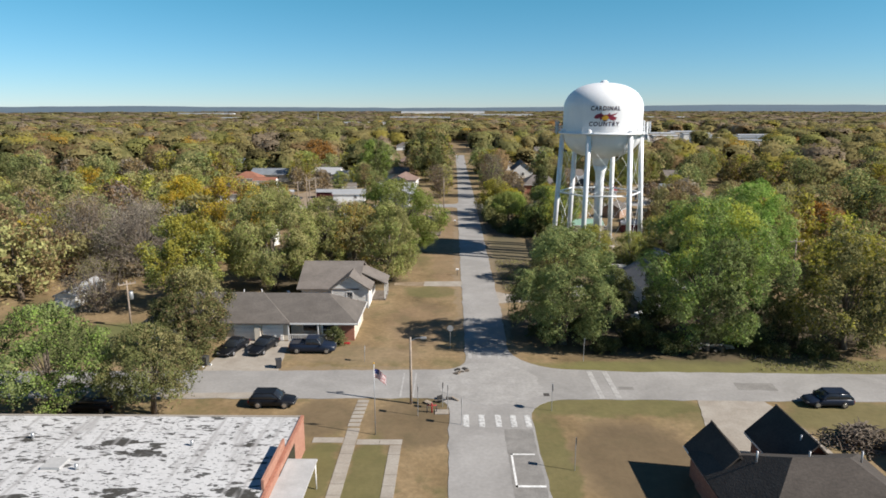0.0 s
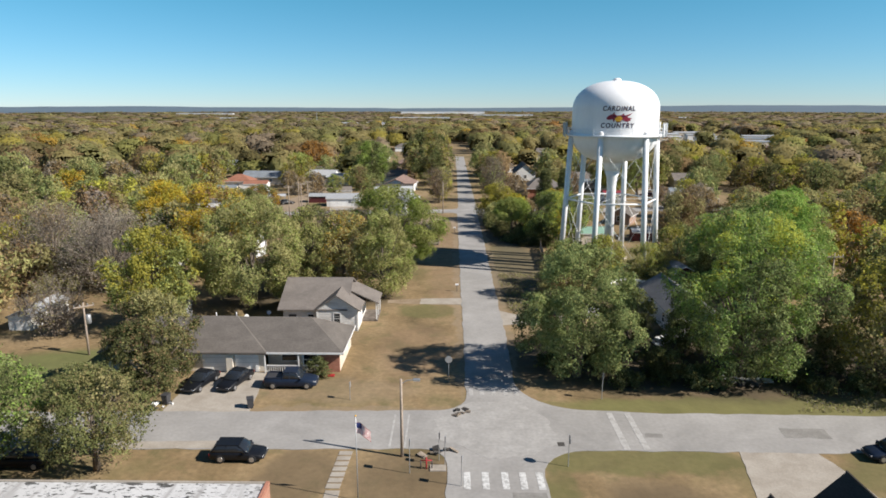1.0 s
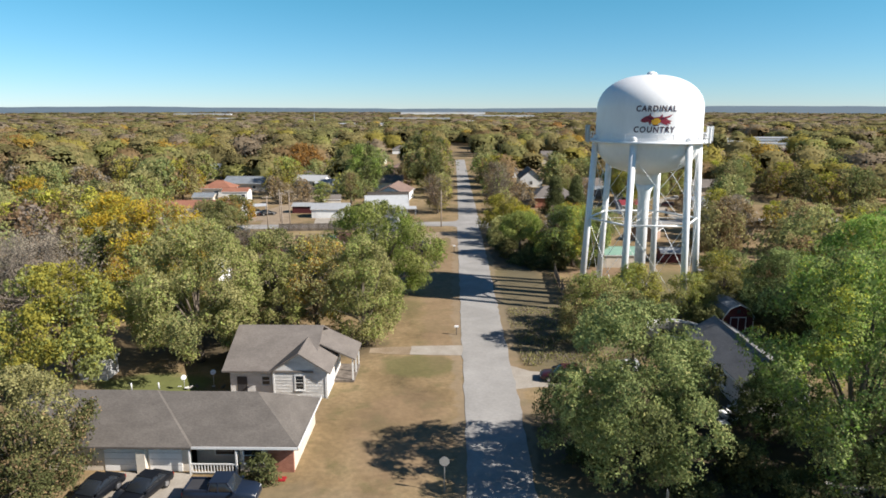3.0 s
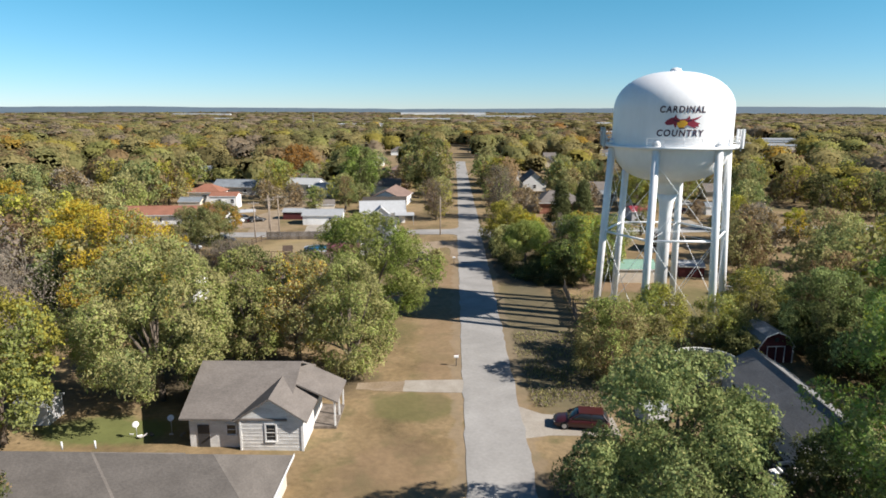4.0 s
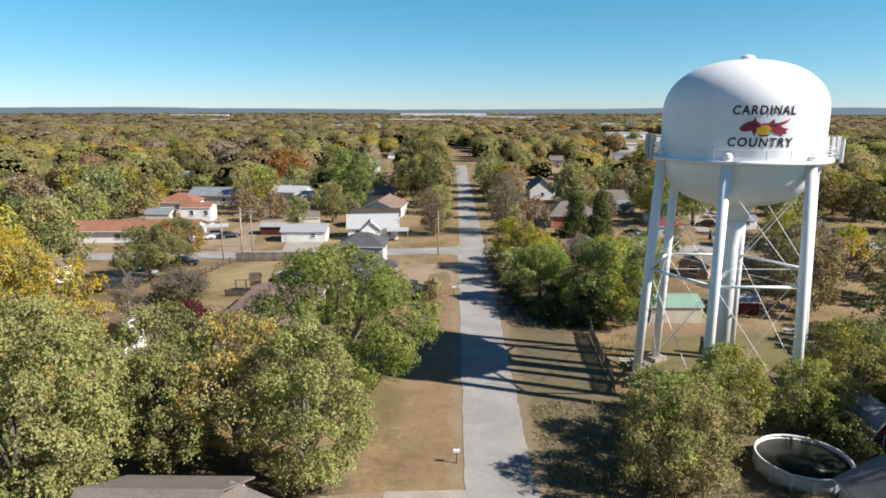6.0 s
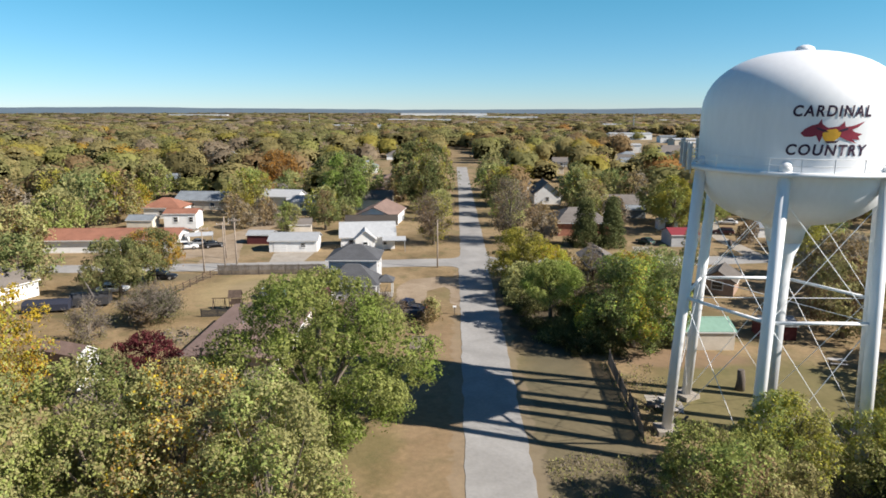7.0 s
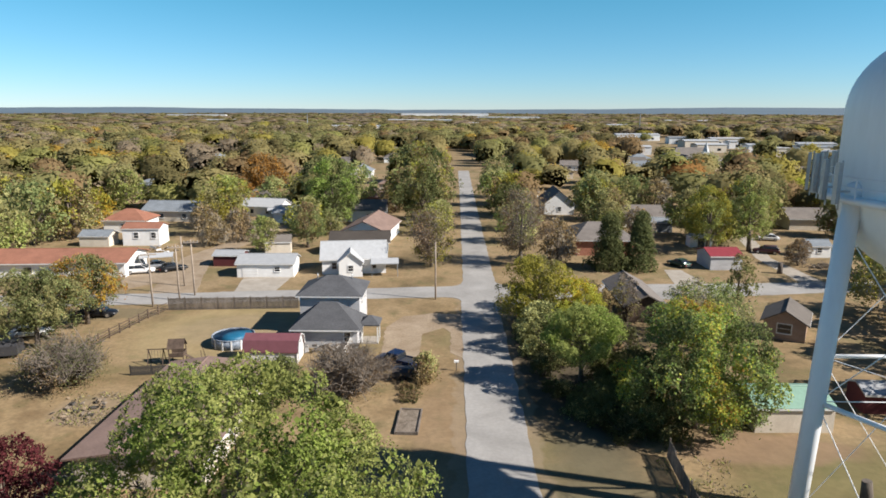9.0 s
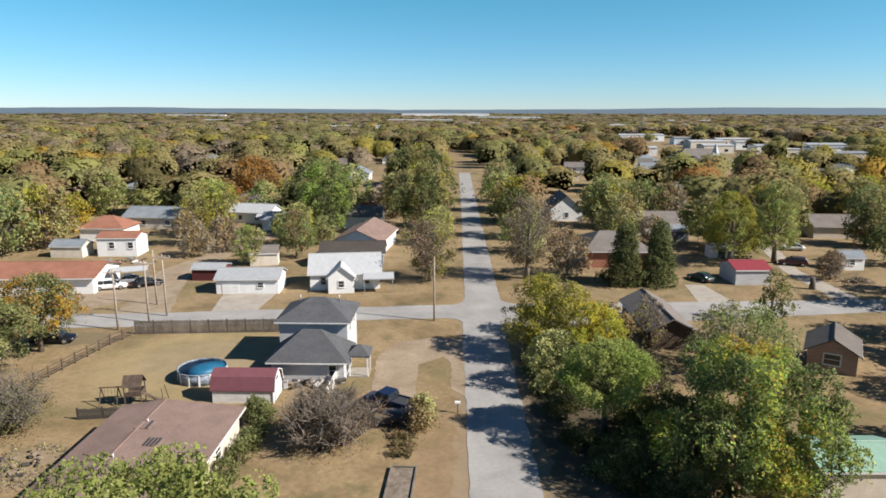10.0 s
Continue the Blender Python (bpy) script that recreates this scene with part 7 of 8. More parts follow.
tree(("brown", "dark"), -40.0, 155.8, 4.8, 4.9, 55, 0.05, 7.0, size=0.08, k=60, bare=True, label="dark twiggy bush in dry grass", category="bush")
tree(("brown", "brown"), -10.2, 154.6, 4.6, 4.6, 56, 0.05, 5.0, size=0.07, k=70, bare=True, label="bare brown brush beside a lawn", category="brush")
tree(("brown", "brown", "olive"), -2.6, 157.3, 3.3, 1.6, 57, 0.02, 2.0, label="clipped brown hedge bush", category="bush")
tree(("olive", "grey"), -43.4, 146.0, 6.0, 3.0, 58, 0.12, 6.0, size=0.09, bare=True, label="small grey-olive yard tree")
tree(("gold", "yellow", "gold"), -58.8, 143.0, 13.8, 6.3, 59, 0.12, 1.0, label="orange and gold autumn tree")
tree(("dark", "green", "olive"), -50.0, 167.0, 9.2, 6.0, 60, 0.25, 1.0, size=0.14, label="olive tree over a back yard")
tree(("grey",), -53.0, 110.0, 12.8, 8.8, 61, 0.12, 6.0, size=0.09, k=44, bare=True, label="broad bare grey tree in a yard")
tree(("grey", "brown"), -66.0, 116.0, 13.0, 8.0, 62, 0.12, 5.0, size=0.1, k=40, bare=True, label="broad bare grey tree in a yard")
tree(("dark", "green"), -17.9, 158.6, 2.3, 1.7, 63, 0.02, 1.4, label="clipped round evergreen shrub", category="shrub", size=0.12)
for i, (bx, by) in enumerate(((-17.4, 148.6), (-17.2, 151.2), (-16.9, 153.4), (-16.8, 155.8))):
    tree(("dark", "green"), bx, by, 1.9, 1.1, 64 + i, 0.02, 1.4, label="clipped round evergreen shrub", category="shrub", size=0.12, group="shrubs along the house wall")
for i, by in enumerate((152.6, 154.0, 155.5)):
    for bx in (-4.5, -3.5):
        tree(("dark", "brown"), bx, by, 0.7, 0.6, 90 + 2 * i + int(bx > -4), 0.02, 1.2, label="low clipped plant in a garden row", category="plant", name="plant", size=0.1, limbs=False, group="garden row plants")
tree("dark", -14.6, 76.6, 2.1, 1.5, 70, 0.02, 1.5, label="round dark shrub in front of a porch", category="shrub", size=0.12)

tree(("olive", "fresh"), 20.6, 111.5, 7.0, 4.4, 71, 0.06, 1.0, size=0.12, label="olive shrubby tree in rough grass")
tree(("dark", "olive"), 10.6, 166.5, 6.2, 3.4, 72, 0.04, 1.1, label="dark bush beside the road")
tree(("olive", "yellow"), 12.4, 183.0, 6.4, 3.4, 73, 0.06, 1.0, label="yellow-olive bush beside the road")
tree(("brown", "dark"), 18.6, 164.0, 5.0, 3.6, 74, 0.04, 4.0, bare=True, label="dark green bush behind the roadside trees")
tree(("olive", "brown"), 19.0, 178.0, 5.6, 3.0, 75, 0.08, 0.9, label="thin brown-olive bush by an outbuilding")
# mostly dark leaves: shade between the big trees put into the colour
tree(("dark", "green"), 21.6, 87.0, 7.4, 3.6, 83, 0.08, 1.2, shares=[0.75, 0.25], size=0.13, label="dark green tree between a house and the street")
tree(("grey", "olive"), -50.5, 89.0, 7.5, 4.6, 84, 0.12, 5.0, size=0.09, bare=True, label="thin grey tree in front of a shed")
# added shrubs whose dark leaves stand for the shade under large trees
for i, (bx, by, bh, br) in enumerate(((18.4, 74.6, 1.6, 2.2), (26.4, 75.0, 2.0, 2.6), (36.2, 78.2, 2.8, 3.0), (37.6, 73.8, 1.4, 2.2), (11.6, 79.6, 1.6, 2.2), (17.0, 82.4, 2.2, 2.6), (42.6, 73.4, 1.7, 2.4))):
    tree(("dark", "olive"), bx, by, bh, br, 160 + i, 0.03, 1.3, size=0.13, shares=[0.88, 0.12], label="dark undergrowth added for the shade under large trees", category="shrub", group="undergrowth shrubs")
# undergrowth with the trees' shade put into its dark share
tree(("dark", "green"), 22.5, 76.5, 3.2, 2.8, 76, 0.03, 1.3, shares=[0.8, 0.2], size=0.13, label="undergrowth darkened for shade between two large trees")
tree(("dark", "green"), 27.8, 84.2, 5.8, 3.2, 77, 0.03, 1.2, shares=[0.8, 0.2], size=0.13, label="undergrowth darkened for shade between two large trees")
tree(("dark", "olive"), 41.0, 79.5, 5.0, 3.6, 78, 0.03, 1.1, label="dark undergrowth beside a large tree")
tree(("olive", "orange", "yellow", "brown", "gold"), -40.4, 120.0, 15.6, 7.9, 79, 0.1, 1.1, size=0.14, shares=[0.22, 0.16, 0.22, 0.14, 0.26], label="olive tree turning gold")
tree(("fresh", "olive"), -33.5, 113.0, 3.9, 3.4, 80, 0.1, 0.9, label="brownish tree thinning out")
tree(("grey", "brown"), -16.0, 117.5, 7.6, 4.0, 81, 0.12, 0.6, bare=True, label="nearly bare tree with tan twigs")
tree(("grey", "brown"), -29.0, 121.0, 5.4, 3.8, 82, 0.08, 0.8, bare=True, label="brown-olive tree in rough grass")

for i, (kinds, tx, ty, th, tw) in enumerate(((("brown", "olive"), 50.0, 152.0, 10.5, 5.6), (("grey", "brown"), 57.0, 163.0, 11.0, 5.8), (("olive", "brown"), 52.5, 128.0, 9.5, 5.4), (("green", "olive"), 61.0, 140.0, 11.5, 6.0), (("green", "olive"), 43.5, 189.0, 7.0, 2.6), (("olive", "yellow"), 62.0, 182.0, 10.0, 5.2), (("dark", "green"), 53.0, 112.0, 11.0, 5.6), (("brown", "olive"), 67.0, 158.0, 11.0, 5.6))):
    tree(kinds, tx, ty, th, tw, 85 + i, 0.1, 0.9, size=0.2, label="autumn tree in the yards beyond the tower", group="trees beyond the tower")

# ---- yard trees further out: a few kinds, repeated at different sizes and turns ----
proto = []
for i, (kinds, h, r) in enumerate(((("olive", "green"), 10, 5.5), (("fresh", "olive"), 10, 5.5), (("yellow", "olive"), 10, 5.5), (("green", "dark"), 11, 5.5), (("brown", "orange"), 10, 5.2), (("brown", "olive"), 10, 5.5), (("grey", "brown"), 10, 5.5), (("gold", "yellow"), 9, 5.0), (("olive", "brown", "yellow"), 11, 5.8), (("green", "olive"), 12, 5.6))):
    proto.append(tree(kinds, (-95.0, -70.0, 82.0, 96.0, 74.0, -82.0, -98.0, -76.0, 66.0, 70.0)[i], (180.0, 158.0, 160.0, 150.0, 130.0, 140.0, 150.0, 118.0, 110.0, 196.0)[i], h, r, 100 + i, 0.08, 0.75, size=0.29, lump=0.4, label=("olive green tree among back yards", "light green tree among back yards", "yellowing tree among back yards", "dark green tree among back yards", "orange-brown tree among back yards", "brown-olive tree among back yards", "grey thinning tree among back yards", "golden autumn tree among back yards", "olive and yellow tree among back yards", "tall green tree among back yards")[i], group="yard trees"))

KEEP_CLEAR = ((-2.5, 10.5, -100, 700), (-44, 10, 40, 222), (7, 48, 38, 240), (-82, -42, 190, 268), (-56, -14, 196, 274), (-28, -8, 196, 250), (20, 60, 196, 262), (-240, 240, 58, 69.5), (-64, -44, 155, 190), (80, 98, 246, 262), (120, 148, 328, 346), (-52, 30, -40, 75), (62, 78, 214, 236), (25, 34, 266, 290), (-60, -36, 75, 110), (40, 60, 75, 110))


def clear(x, y, r):
    return all(not (a - r * 0.6 < x < b + r * 0.6 and c - r * 0.6 < y < d + r * 0.6) for a, b, c, d in KEEP_CLEAR)


spots = [(o.location.x, o.location.y, 6.0) for o in scene.objects if o.get("category") in ("tree",)]
rng = random.Random(7)
count = 0
for _ in range(9000):
    y = rng.uniform(70, 285)
    x = rng.uniform(-0.78, 0.78) * (y + 40)
    s = rng.uniform(0.65, 1.3)
    if not clear(x, y, 5 * s) or any((x - a) ** 2 + (y - b) ** 2 < (3.0 * s + q * 0.5) ** 2 for a, b, q in spots):
        continue
    spots.append((x, y, 5.5 * s))
    w = rng.choices(range(10), (16, 10, 8, 12, 2, 11, 11, 3, 14, 11))[0]
    copy_thing(proto[w], pose(x, y, 0, 0, 0, rng.uniform(0, 360)) @ Matrix.Diagonal((s, s, s * rng.uniform(0.8, 1.1), 1)))
    count += 1
    if count > 190:
        break
# a few that close the view between houses
for x, y, w, s in ((-30, 262, 3, 1.0), (-36, 280, 5, 1.0), (-34, 252, 2, 0.7), (-28, 240, 0, 0.6), (-28, 285, 9, 1.1), (-16, 275, 5, 0.9), (-12, 300, 8, 1.1), (14, 232, 1, 0.9), (14, 248, 3, 1.0), (15, 266, 8, 1.1), (13, 286, 1, 1.1), (14, 306, 9, 1.1), (-3.5, 240, 2, 0.8), (-7, 280, 0, 1.1), (-8, 312, 5, 1.1), (36, 244, 5, 1.0), (38, 262, 8, 1.0), (20, 214, 6, 0.8), (40, 280, 2, 1.0), (48, 268, 0, 1.1), (56, 240, 1, 0.9), (70, 250, 8, 1.1), (76, 268, 3, 1.1), (-33, 238, 2, 0.9), (-84, 234, 8, 1.2), (-88, 250, 7, 1.0), (-60, 272, 4, 1.0), (-84, 196, 5, 1.0), (-86, 212, 1, 1.1), (-46, 232, 6, 0.7), (-56, 238, 6, 0.7), (-50, 227, 6, 0.6), (-58, 248, 2, 0.9), (35, 238, 1, 0.8), (41, 236, 6, 0.7), (53, 238, 1, 1.1), (58, 232, 0, 0.9), (64, 212, 6, 0.5), (36, 262, 9, 1.1), (66, 262, 5, 1.0), (88, 240, 9, 1.0), (97, 256, 0, 1.1), (82, 224, 3, 0.8), (106, 272, 8, 1.1), (112, 252, 5, 1.1), (86, 272, 0, 1.0), (74, 204, 9, 0.7)):
    copy_thing(proto[w], pose(x, y, 0, 0, 0, x * 37) @ Matrix.Diagonal((s, s, s, 1)))


# ---- tall dry weeds ----
def dry_weeds(name, label, areas, seed):
    r = np.random.default_rng(seed)
    pts = []
    for x0, x1, y0, y1, n in areas:
        n *= 3
        p = np.stack([r.uniform(x0, x1, n), r.uniform(y0, y1, n), r.uniform(0.05, 0.3, n)], 1)
        pts.append(p[np.sin(p[:, 0] * 1.3 + 2 * np.sin(p[:, 1] * 0.7)) + np.cos(p[:, 1] * 1.1) + r.normal(0, 0.5, n) > -0.3])
    pts = np.concatenate(pts)
    quads = tufts(r, pts, r.normal(0, 0.35, (len(pts), 3)), 0.13)
    me = mesh_from_arrays(name, quads, 4, [LEAF["olive"], LEAF["grey"], LEAF["fresh"]], r.choice(3, len(pts), p=[0.45, 0.4, 0.15]))
    return tagged(new(name, me), label, "weeds", kind="stuff")


dry_weeds("dry_weeds", "tall tan weeds and rough dry grass", ((8.4, 16.5, 100, 112, 2500), (16, 30, 99, 107, 2200), (18, 38, 116, 123.5, 2200), (8.0, 17, 112, 122, 900), (33.5, 52, 68.4, 73, 700), (17, 23, 124, 142, 700), (-37, -30, 146.5, 153.5, 500)), 77)


# ---- houses among the woods ----
HIDDEN = []
hid = random.Random(5)
for i in range(110):
    y = hid.uniform(285, 520)
    x = hid.uniform(-0.5, 0.62) * (y - 60)
    w, deep = hid.uniform(9, 15), hid.uniform(7, 9.5)
    if abs(x - 4) < 16 or (100 < x < 270 and y > 405) or (108 < x < 200 and 335 < y < 385) or (20 < x < 60 and y < 300) or any((x - p) ** 2 + (y - q) ** 2 < 24 ** 2 for p, q in HIDDEN) or (x < 0 and i % 3 == 0):
        continue
    HIDDEN.append((x, y))
    house("house half hidden among yard trees", x, y, hid.choice((0, 90, 5, -6)), w, deep, 2.8, hid.uniform(1.5, 2.4), hid.choice((M_WHITE, M_CREAM, M_BRICK, M_WHITE)), hid.choice((M_ROOF_BROWNGREY, M_ROOF_GREY, M_ROOF_BLUE, M_ROOF_WHITE, M_ROOF_BROWN)), hid.choice(("gable", "hip")), 0.4, windows=(("f", -2, 0.9, 1.2, 1.1), ("f", 2, 0.9, 1.2, 1.1)))

# ---- woods to the horizon ----
def lump_grid(n):
    """A ball with shared corners for its faces, open below."""
    faces = lump_faces(n)
    faces = faces[faces[:, :, 2].mean(1) > -0.45]
    flat, inverse = np.unique(faces.reshape(-1, 3).round(4), axis=0, return_inverse=True)
    return flat, inverse.reshape(-1, 4)


def dome_crown(r, n, size, fine):
    """A whole far crown 10 m wide and 9.5 m high: leaf sprays over an uneven dome, round a closed inner mass."""
    ph = r.uniform(0, 6.28, 4)
    def bulge(q):
        return 1 + 0.14 * np.sin(2.3 * q[..., 0] + ph[0]) * np.cos(2.9 * q[..., 1] + ph[1]) + 0.11 * np.sin(5.1 * q[..., 1] + 4.3 * q[..., 2] + ph[2]) + 0.08 * np.sin(8.7 * q[..., 0] - 7.0 * q[..., 2] + ph[3])
    half = np.array([5.0, 5.0, 4.7])
    q = r.normal(0, 1, (n, 3))
    q /= np.linalg.norm(q, axis=1)[:, None]
    q[:, 2] = np.where(q[:, 2] < -0.35, -q[:, 2], q[:, 2])
    depth = (bulge(q) * r.uniform(0.9, 1.1, n))[:, None]
    sprays = leaf_quads(r, q * depth * half + (0, 0, 4.8), q + (0, 0, 0.35), size, 0.42)
    ball = lump_faces(fine)
    ball = ball[ball[:, :, 2].mean(1) > -0.6]
    # shaded half by each spray's own face, half by the rounding of the crown
    own = np.cross(sprays[:, 2] - sprays[:, 0], sprays[:, 3] - sprays[:, 1])
    own /= np.linalg.norm(own, axis=1)[:, None]
    lean = np.concatenate([0.5 * own + 0.4 * q + (0, 0, 0.3), ball.mean(1) + (0, 0, 0.3)])
    lean /= np.linalg.norm(lean, axis=1)[:, None]
    return np.concatenate([sprays, ball * (bulge(ball) * 0.88)[..., None] * half + (0, 0, 4.8)]), lean


def far_woods(name, near, far, spacing, cards, size, seed, height, label, fine=2, gaps=0.45):
    r = np.random.default_rng(seed)
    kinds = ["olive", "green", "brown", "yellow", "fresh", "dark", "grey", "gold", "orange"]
    # greyer, darker kinds further out: distance haze put into the leaf shares
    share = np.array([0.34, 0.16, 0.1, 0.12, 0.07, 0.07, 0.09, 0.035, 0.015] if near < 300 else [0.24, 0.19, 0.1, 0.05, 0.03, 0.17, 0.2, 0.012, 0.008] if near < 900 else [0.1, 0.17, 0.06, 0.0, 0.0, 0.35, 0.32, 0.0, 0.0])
    area = 0.5 * 1.7 * (far ** 2 - near ** 2)
    n = int(area / spacing ** 2)
    d = np.sqrt(r.uniform(near ** 2, far ** 2, n))
    a = r.uniform(-0.7, 0.7, n)
    x, y = 4 + d * np.sin(a), 60 + d * np.cos(a)
    field = np.sin(x / 61 + 2 * np.sin(y / 93)) + np.sin(y / 77 + 1.5 * np.sin(x / 119)) + r.normal(0, 0.5, n)
    ok = ((np.abs(x - 4.4) > 5.5 + 0.5 * spacing) | (y > 385)) & (field > -1.55 + gaps * 0.3)
    ok &= ~((x > 105) & (x < 290) & (y > 415) & (y < 760) & (r.uniform(0, 1, n) < 0.9))
    ok &= ~((x > 112) & (x < 200) & (y > 324) & (y < 380) & (r.uniform(0, 1, n) < 0.85))
    ok &= ~((x > 88) & (x < 136) & (y > 385) & (y < 448))
    for p, q in HIDDEN:
        # yards stay open round a house and on its street side
        ok &= ~((np.abs(x - p) < 11) & (y > q - 20) & (y < q + 11))
    if near < 300:
        ok &= np.array([clear(a, b, 7.0) and (b > 285 or all((a - u) ** 2 + (b - v) ** 2 > 50 for u, v, _ in spots)) for a, b in zip(x, y)])
    x, y = x[ok], y[ok]
    n = len(x)
    rad = spacing * (r.uniform(0.36, 0.62, n) if fine == 0 else r.uniform(0.46, 0.84, n))
    hh = height * (r.uniform(0.6, 1.2, n) if near < 900 else r.uniform(0.8, 1.1, n)) * (0.7 + 0.5 * rad / spacing)
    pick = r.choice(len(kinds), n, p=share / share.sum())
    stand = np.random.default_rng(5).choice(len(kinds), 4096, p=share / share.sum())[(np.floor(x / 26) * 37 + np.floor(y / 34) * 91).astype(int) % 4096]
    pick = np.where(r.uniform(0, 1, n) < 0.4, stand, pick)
    if fine == 0:
        # whole crowns of leaf sprays, turned and sized anew for each tree
        forms = [dome_crown(r, cards, size, 4 if near < 300 else 3) for _ in range(12)]
        out, idx, lean = [], [], []
        form = r.integers(0, 12, n)
        for j in range(12):
            for i in np.nonzero(form == j)[0]:
                t = r.uniform(0, 6.28)
                ca, sa = math.cos(t) * rad[i] / 5.0, math.sin(t) * rad[i] / 5.0
                w, q = forms[j]
                lean.append(np.stack([q[:, 0] * math.cos(t) - q[:, 1] * math.sin(t), q[:, 0] * math.sin(t) + q[:, 1] * math.cos(t), q[:, 2]], 1))
                out.append(np.stack([w[..., 0] * ca - w[..., 1] * sa + x[i], w[..., 0] * sa + w[..., 1] * ca + y[i], w[..., 2] * hh[i] / 9.5], -1))
                idx.append(np.full(len(w), pick[i]))
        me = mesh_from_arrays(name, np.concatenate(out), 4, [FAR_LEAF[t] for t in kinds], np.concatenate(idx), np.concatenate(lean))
        return tagged(new(name, me), label, "woods", kind="stuff")
    # a rounded uneven mass for each crown ...
    dirs, cells = lump_grid(fine)
    k, f = len(dirs), len(cells)
    ph = r.uniform(0, 6.28, (n, 1, 4))
    wob = 1 + 0.17 * np.sin(3.1 * dirs[None, :, 0] + ph[..., 0]) * np.cos(2.7 * dirs[None, :, 1] + ph[..., 1]) + 0.14 * np.sin(5.3 * dirs[None, :, 1] + 4.1 * dirs[None, :, 2] + ph[..., 2]) + 0.09 * np.sin(7.7 * dirs[None, :, 0] - 3.0 * dirs[None, :, 2] + ph[..., 3])
    mass = dirs[None] * wob[..., None] * np.stack([rad, rad, hh * 0.52], 1)[:, None, :] + np.stack([x, y, hh * 0.5], 1)[:, None, :]
    # ... with sprays of leaves over it
    q = r.normal(0, 1, (n, cards, 3))
    q /= np.linalg.norm(q, axis=2)[:, :, None]
    q[:, :, 2] = np.abs(q[:, :, 2])
    wq = 1.0 + 0.17 * np.sin(3.1 * q[..., 0] + ph[..., 0]) * np.cos(2.7 * q[..., 1] + ph[..., 1]) + 0.14 * np.sin(5.3 * q[..., 1] + 4.1 * q[..., 2] + ph[..., 2]) + 0.09 * np.sin(7.7 * q[..., 0] - 3.0 * q[..., 2] + ph[..., 3])
    c = q * wq[..., None] * np.stack([rad, rad, hh * 0.52], 1)[:, None, :] + np.stack([x, y, hh * 0.5], 1)[:, None, :]
    sprays = leaf_quads(r, c.reshape(-1, 3), q.reshape(-1, 3) + np.array([0, 0, 0.2]), size, 0.35)
    co = np.concatenate([mass.reshape(-1, 3), sprays.reshape(-1, 3)])
    quads = np.concatenate([(cells[None] + (np.arange(n) * k)[:, None, None]).reshape(-1, 4), n * k + np.arange(n * cards * 4).reshape(-1, 4)])
    me = bpy.data.meshes.new(name)
    me.vertices.add(len(co))
    me.vertices.foreach_set("co", co.astype(np.float32).ravel())
    me.loops.add(quads.size)
    me.loops.foreach_set("vertex_index", quads.astype(np.int32).ravel())
    me.polygons.add(len(quads))
    me.polygons.foreach_set("loop_start", np.arange(0, quads.size, 4, dtype=np.int32))
    me.polygons.foreach_set("use_smooth", np.ones(len(quads), bool))
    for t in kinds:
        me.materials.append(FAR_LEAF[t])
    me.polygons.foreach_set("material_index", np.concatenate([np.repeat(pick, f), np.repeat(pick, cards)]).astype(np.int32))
    me.update(calc_edges=True)
    return tagged(new(name, me), label, "woods", kind="stuff")


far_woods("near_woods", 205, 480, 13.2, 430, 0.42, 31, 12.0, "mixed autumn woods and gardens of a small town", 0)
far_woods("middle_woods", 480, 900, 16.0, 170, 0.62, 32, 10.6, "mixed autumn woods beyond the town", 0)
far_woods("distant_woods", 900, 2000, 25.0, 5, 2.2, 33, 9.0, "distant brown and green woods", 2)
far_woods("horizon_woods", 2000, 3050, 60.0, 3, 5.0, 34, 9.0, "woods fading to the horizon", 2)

# ---- far town ----
def far_hall(x, y, w, d, h, roof, wall, label, name="warehouse"):
    ob = thing(name, pose(x, y, 0, 0, 0, (x * 7) % 9 - 4), label, "building")
    boxes("wall", wall, ob, *wall_ring(w, d, h))
    part("roof", roof_mesh(w, d, h, d * 0.06, 0.3, "gable"), roof, ob)
    for i in range(max(2, int(w / 12))):
        a = -w / 2 + (i + 0.5) * w / max(2, int(w / 12))
        boxes("window", M_GLASS, ob, (a - 1.2, a + 1.2, -d / 2 - 0.05, -d / 2 + 0.02, 1.2, min(h - 0.5, 2.8)))


far_hall(168, 712, 40, 14, 5.5, M_ROOF_WHITE, M_WHITE, "long white building beyond the trees")
house("large hall with a tall brown shingled roof", 121.0, 434.0, 0, 27.0, 20.0, 3.6, 5.6, M_CREAM, M_ROOF_BROWNGREY, "hip", 0.6, hip_in=7.0, name="hall", category="hall")
house("white gabled porch of a large hall", 114.0, 422.0, 90, 8.0, 9.0, 3.2, 3.0, M_WHITE, M_ROOF_BROWNGREY, "gable", 0.4, name="hall_porch", category="hall")
far_hall(210, 428, 58, 12, 4.0, M_ROOF_BROWN, M_BRICK, "long low building with a red-brown roof")
far_hall(112, 520, 26, 12, 5.0, M_ROOF_WHITE, M_WHITE, "white hall beyond the trees")
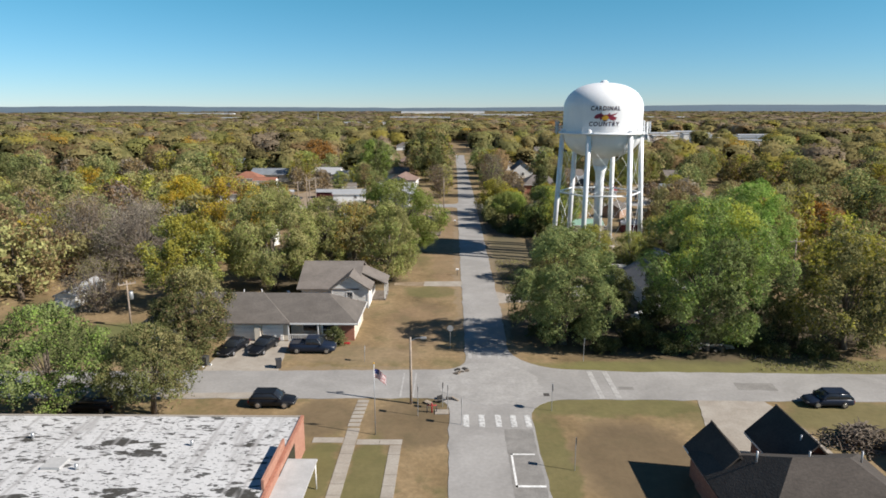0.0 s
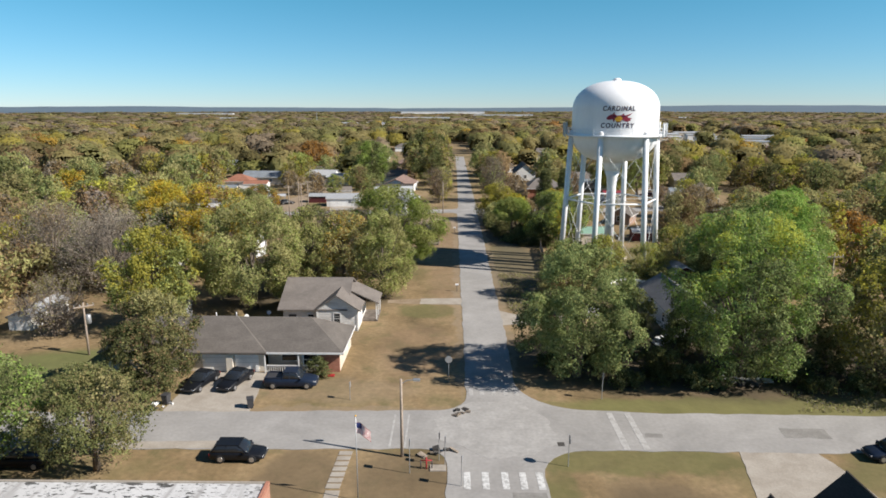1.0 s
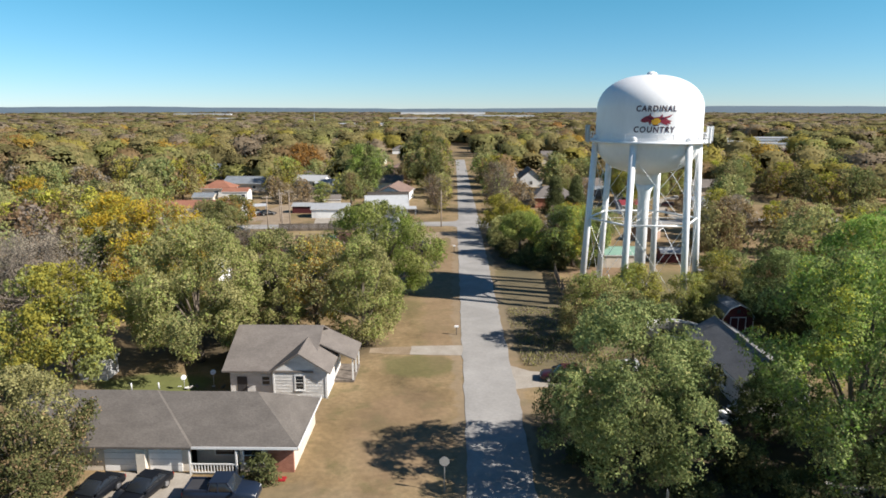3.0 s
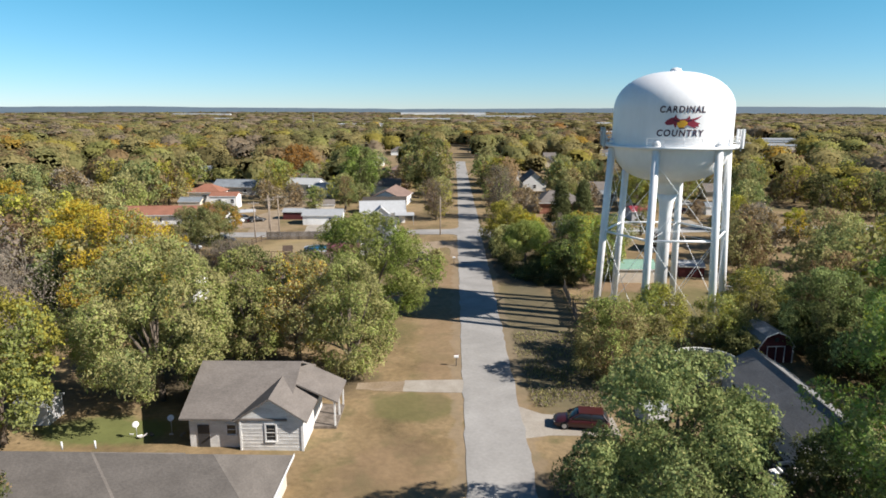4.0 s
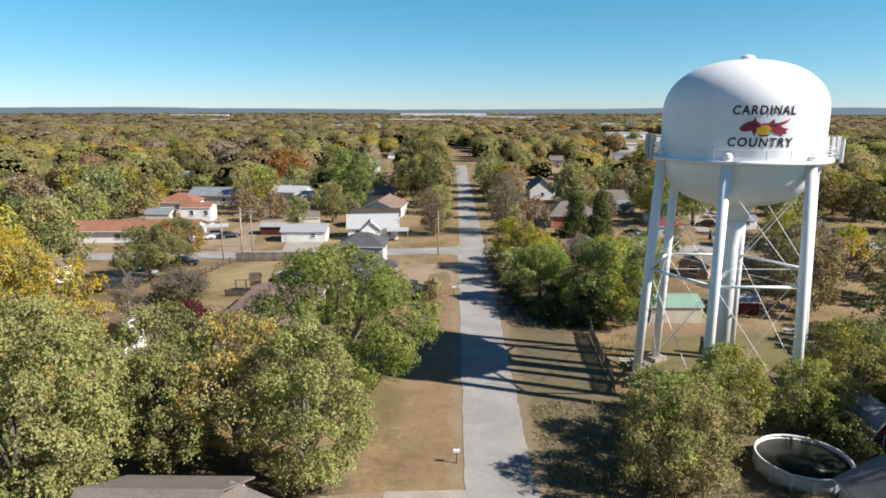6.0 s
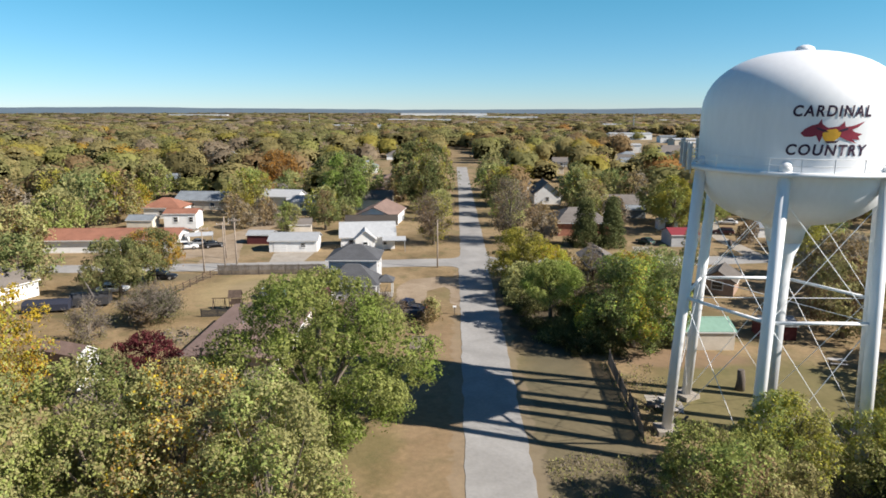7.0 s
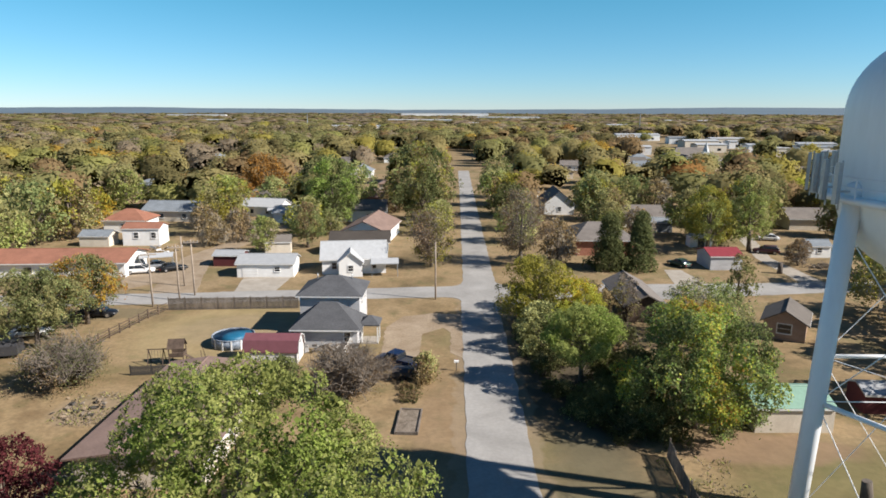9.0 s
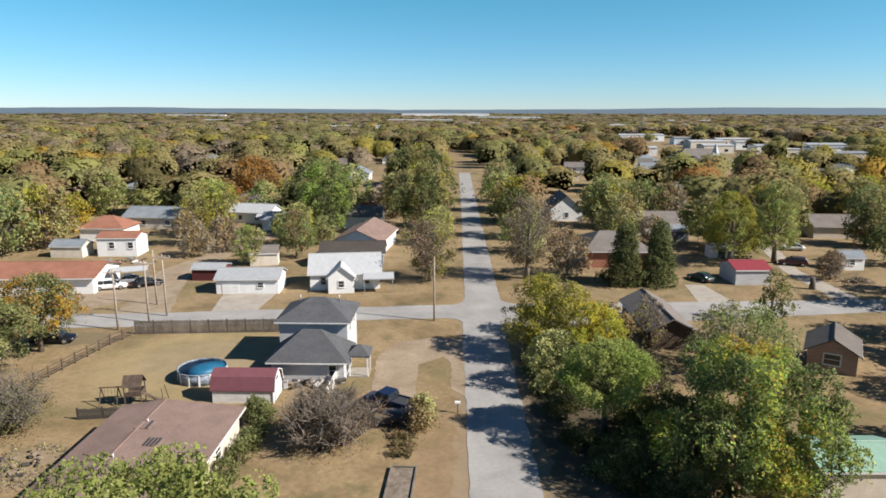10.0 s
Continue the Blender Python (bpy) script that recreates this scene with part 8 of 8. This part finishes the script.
for hx, hy, hw, hr in ((139, 352, 13, 4), (157, 358, 16, -5), (174, 352, 14, 3), (150, 372, 12, 0), (187, 366, 15, 6)):
    house("grey-roofed house in a far street", hx, hy, hr, hw, 8.5, 2.8, 2.0, M_CREAM, M_ROOF_GREY, "gable", 0.4, windows=(("f", -2.5, 0.9, 1.2, 1.1), ("f", 2.5, 0.9, 1.2, 1.1)))
for i, (x, y, w, d, r) in enumerate(((185, 600, 26, 14, M_ROOF_WHITE), (214, 590, 24, 12, M_ROOF_METAL), (172, 545, 20, 12, M_ROOF_WHITE), (205, 540, 22, 14, M_ROOF_METAL), (196, 505, 18, 10, M_ROOF_WHITE), (232, 520, 24, 12, M_ROOF_BLUE), (222, 640, 30, 12, M_ROOF_WHITE), (192, 655, 26, 12, M_ROOF_BLUE), (212, 470, 24, 12, M_ROOF_BLUE), (240, 455, 20, 12, M_ROOF_WHITE), (190, 440, 16, 10, M_ROOF_METAL), (250, 560, 26, 14, M_ROOF_METAL))):
    far_hall(x, y, w, d, 5.2, r, M_WHITE if i % 2 else M_CREAM, "pale roofed building in the far town centre")
for x, y, w in ((-120, 900, 60), (-60, 1250, 110), (-330, 800, 30), (-250, 620, 16), (-175, 470, 14), (40, 1100, 50), (-30, 2100, 260), (-700, 1900, 160), (230, 1000, 50), (420, 1300, 90), (120, 1600, 140), (-420, 1300, 60), (520, 900, 40)):
    far_hall(x, y, w, 16, 6.0 + w * 0.03, M_ROOF_WHITE, M_WHITE, "pale building among distant woods")


def church(x, y):
    ob = thing("church_steeple", pose(x, y, 0), "small white church steeple", "church")
    boxes("tower", M_WHITE, ob, (-1.4, 1.4, -1.4, 1.4, 0, 9))
    bm = bmesh.new()
    tube(bm, [(0, 0, 9), (0, 0, 13.5)], [1.7, 0.05], 4)
    part("spire", bm, M_ROOF_WHITE, ob)


church(118, 405)


def mast(x, y, h):
    ob = thing("radio_mast", pose(x, y, 0), "thin grey radio mast on the horizon", "mast")
    bm = bmesh.new()
    tube(bm, [(0, 0, 0), (0, 0, h)], [0.7, 0.35], 5)
    part("pole", bm, M_STEEL, ob)


mast(-205, 1020, 21)
mast(206, 840, 23)
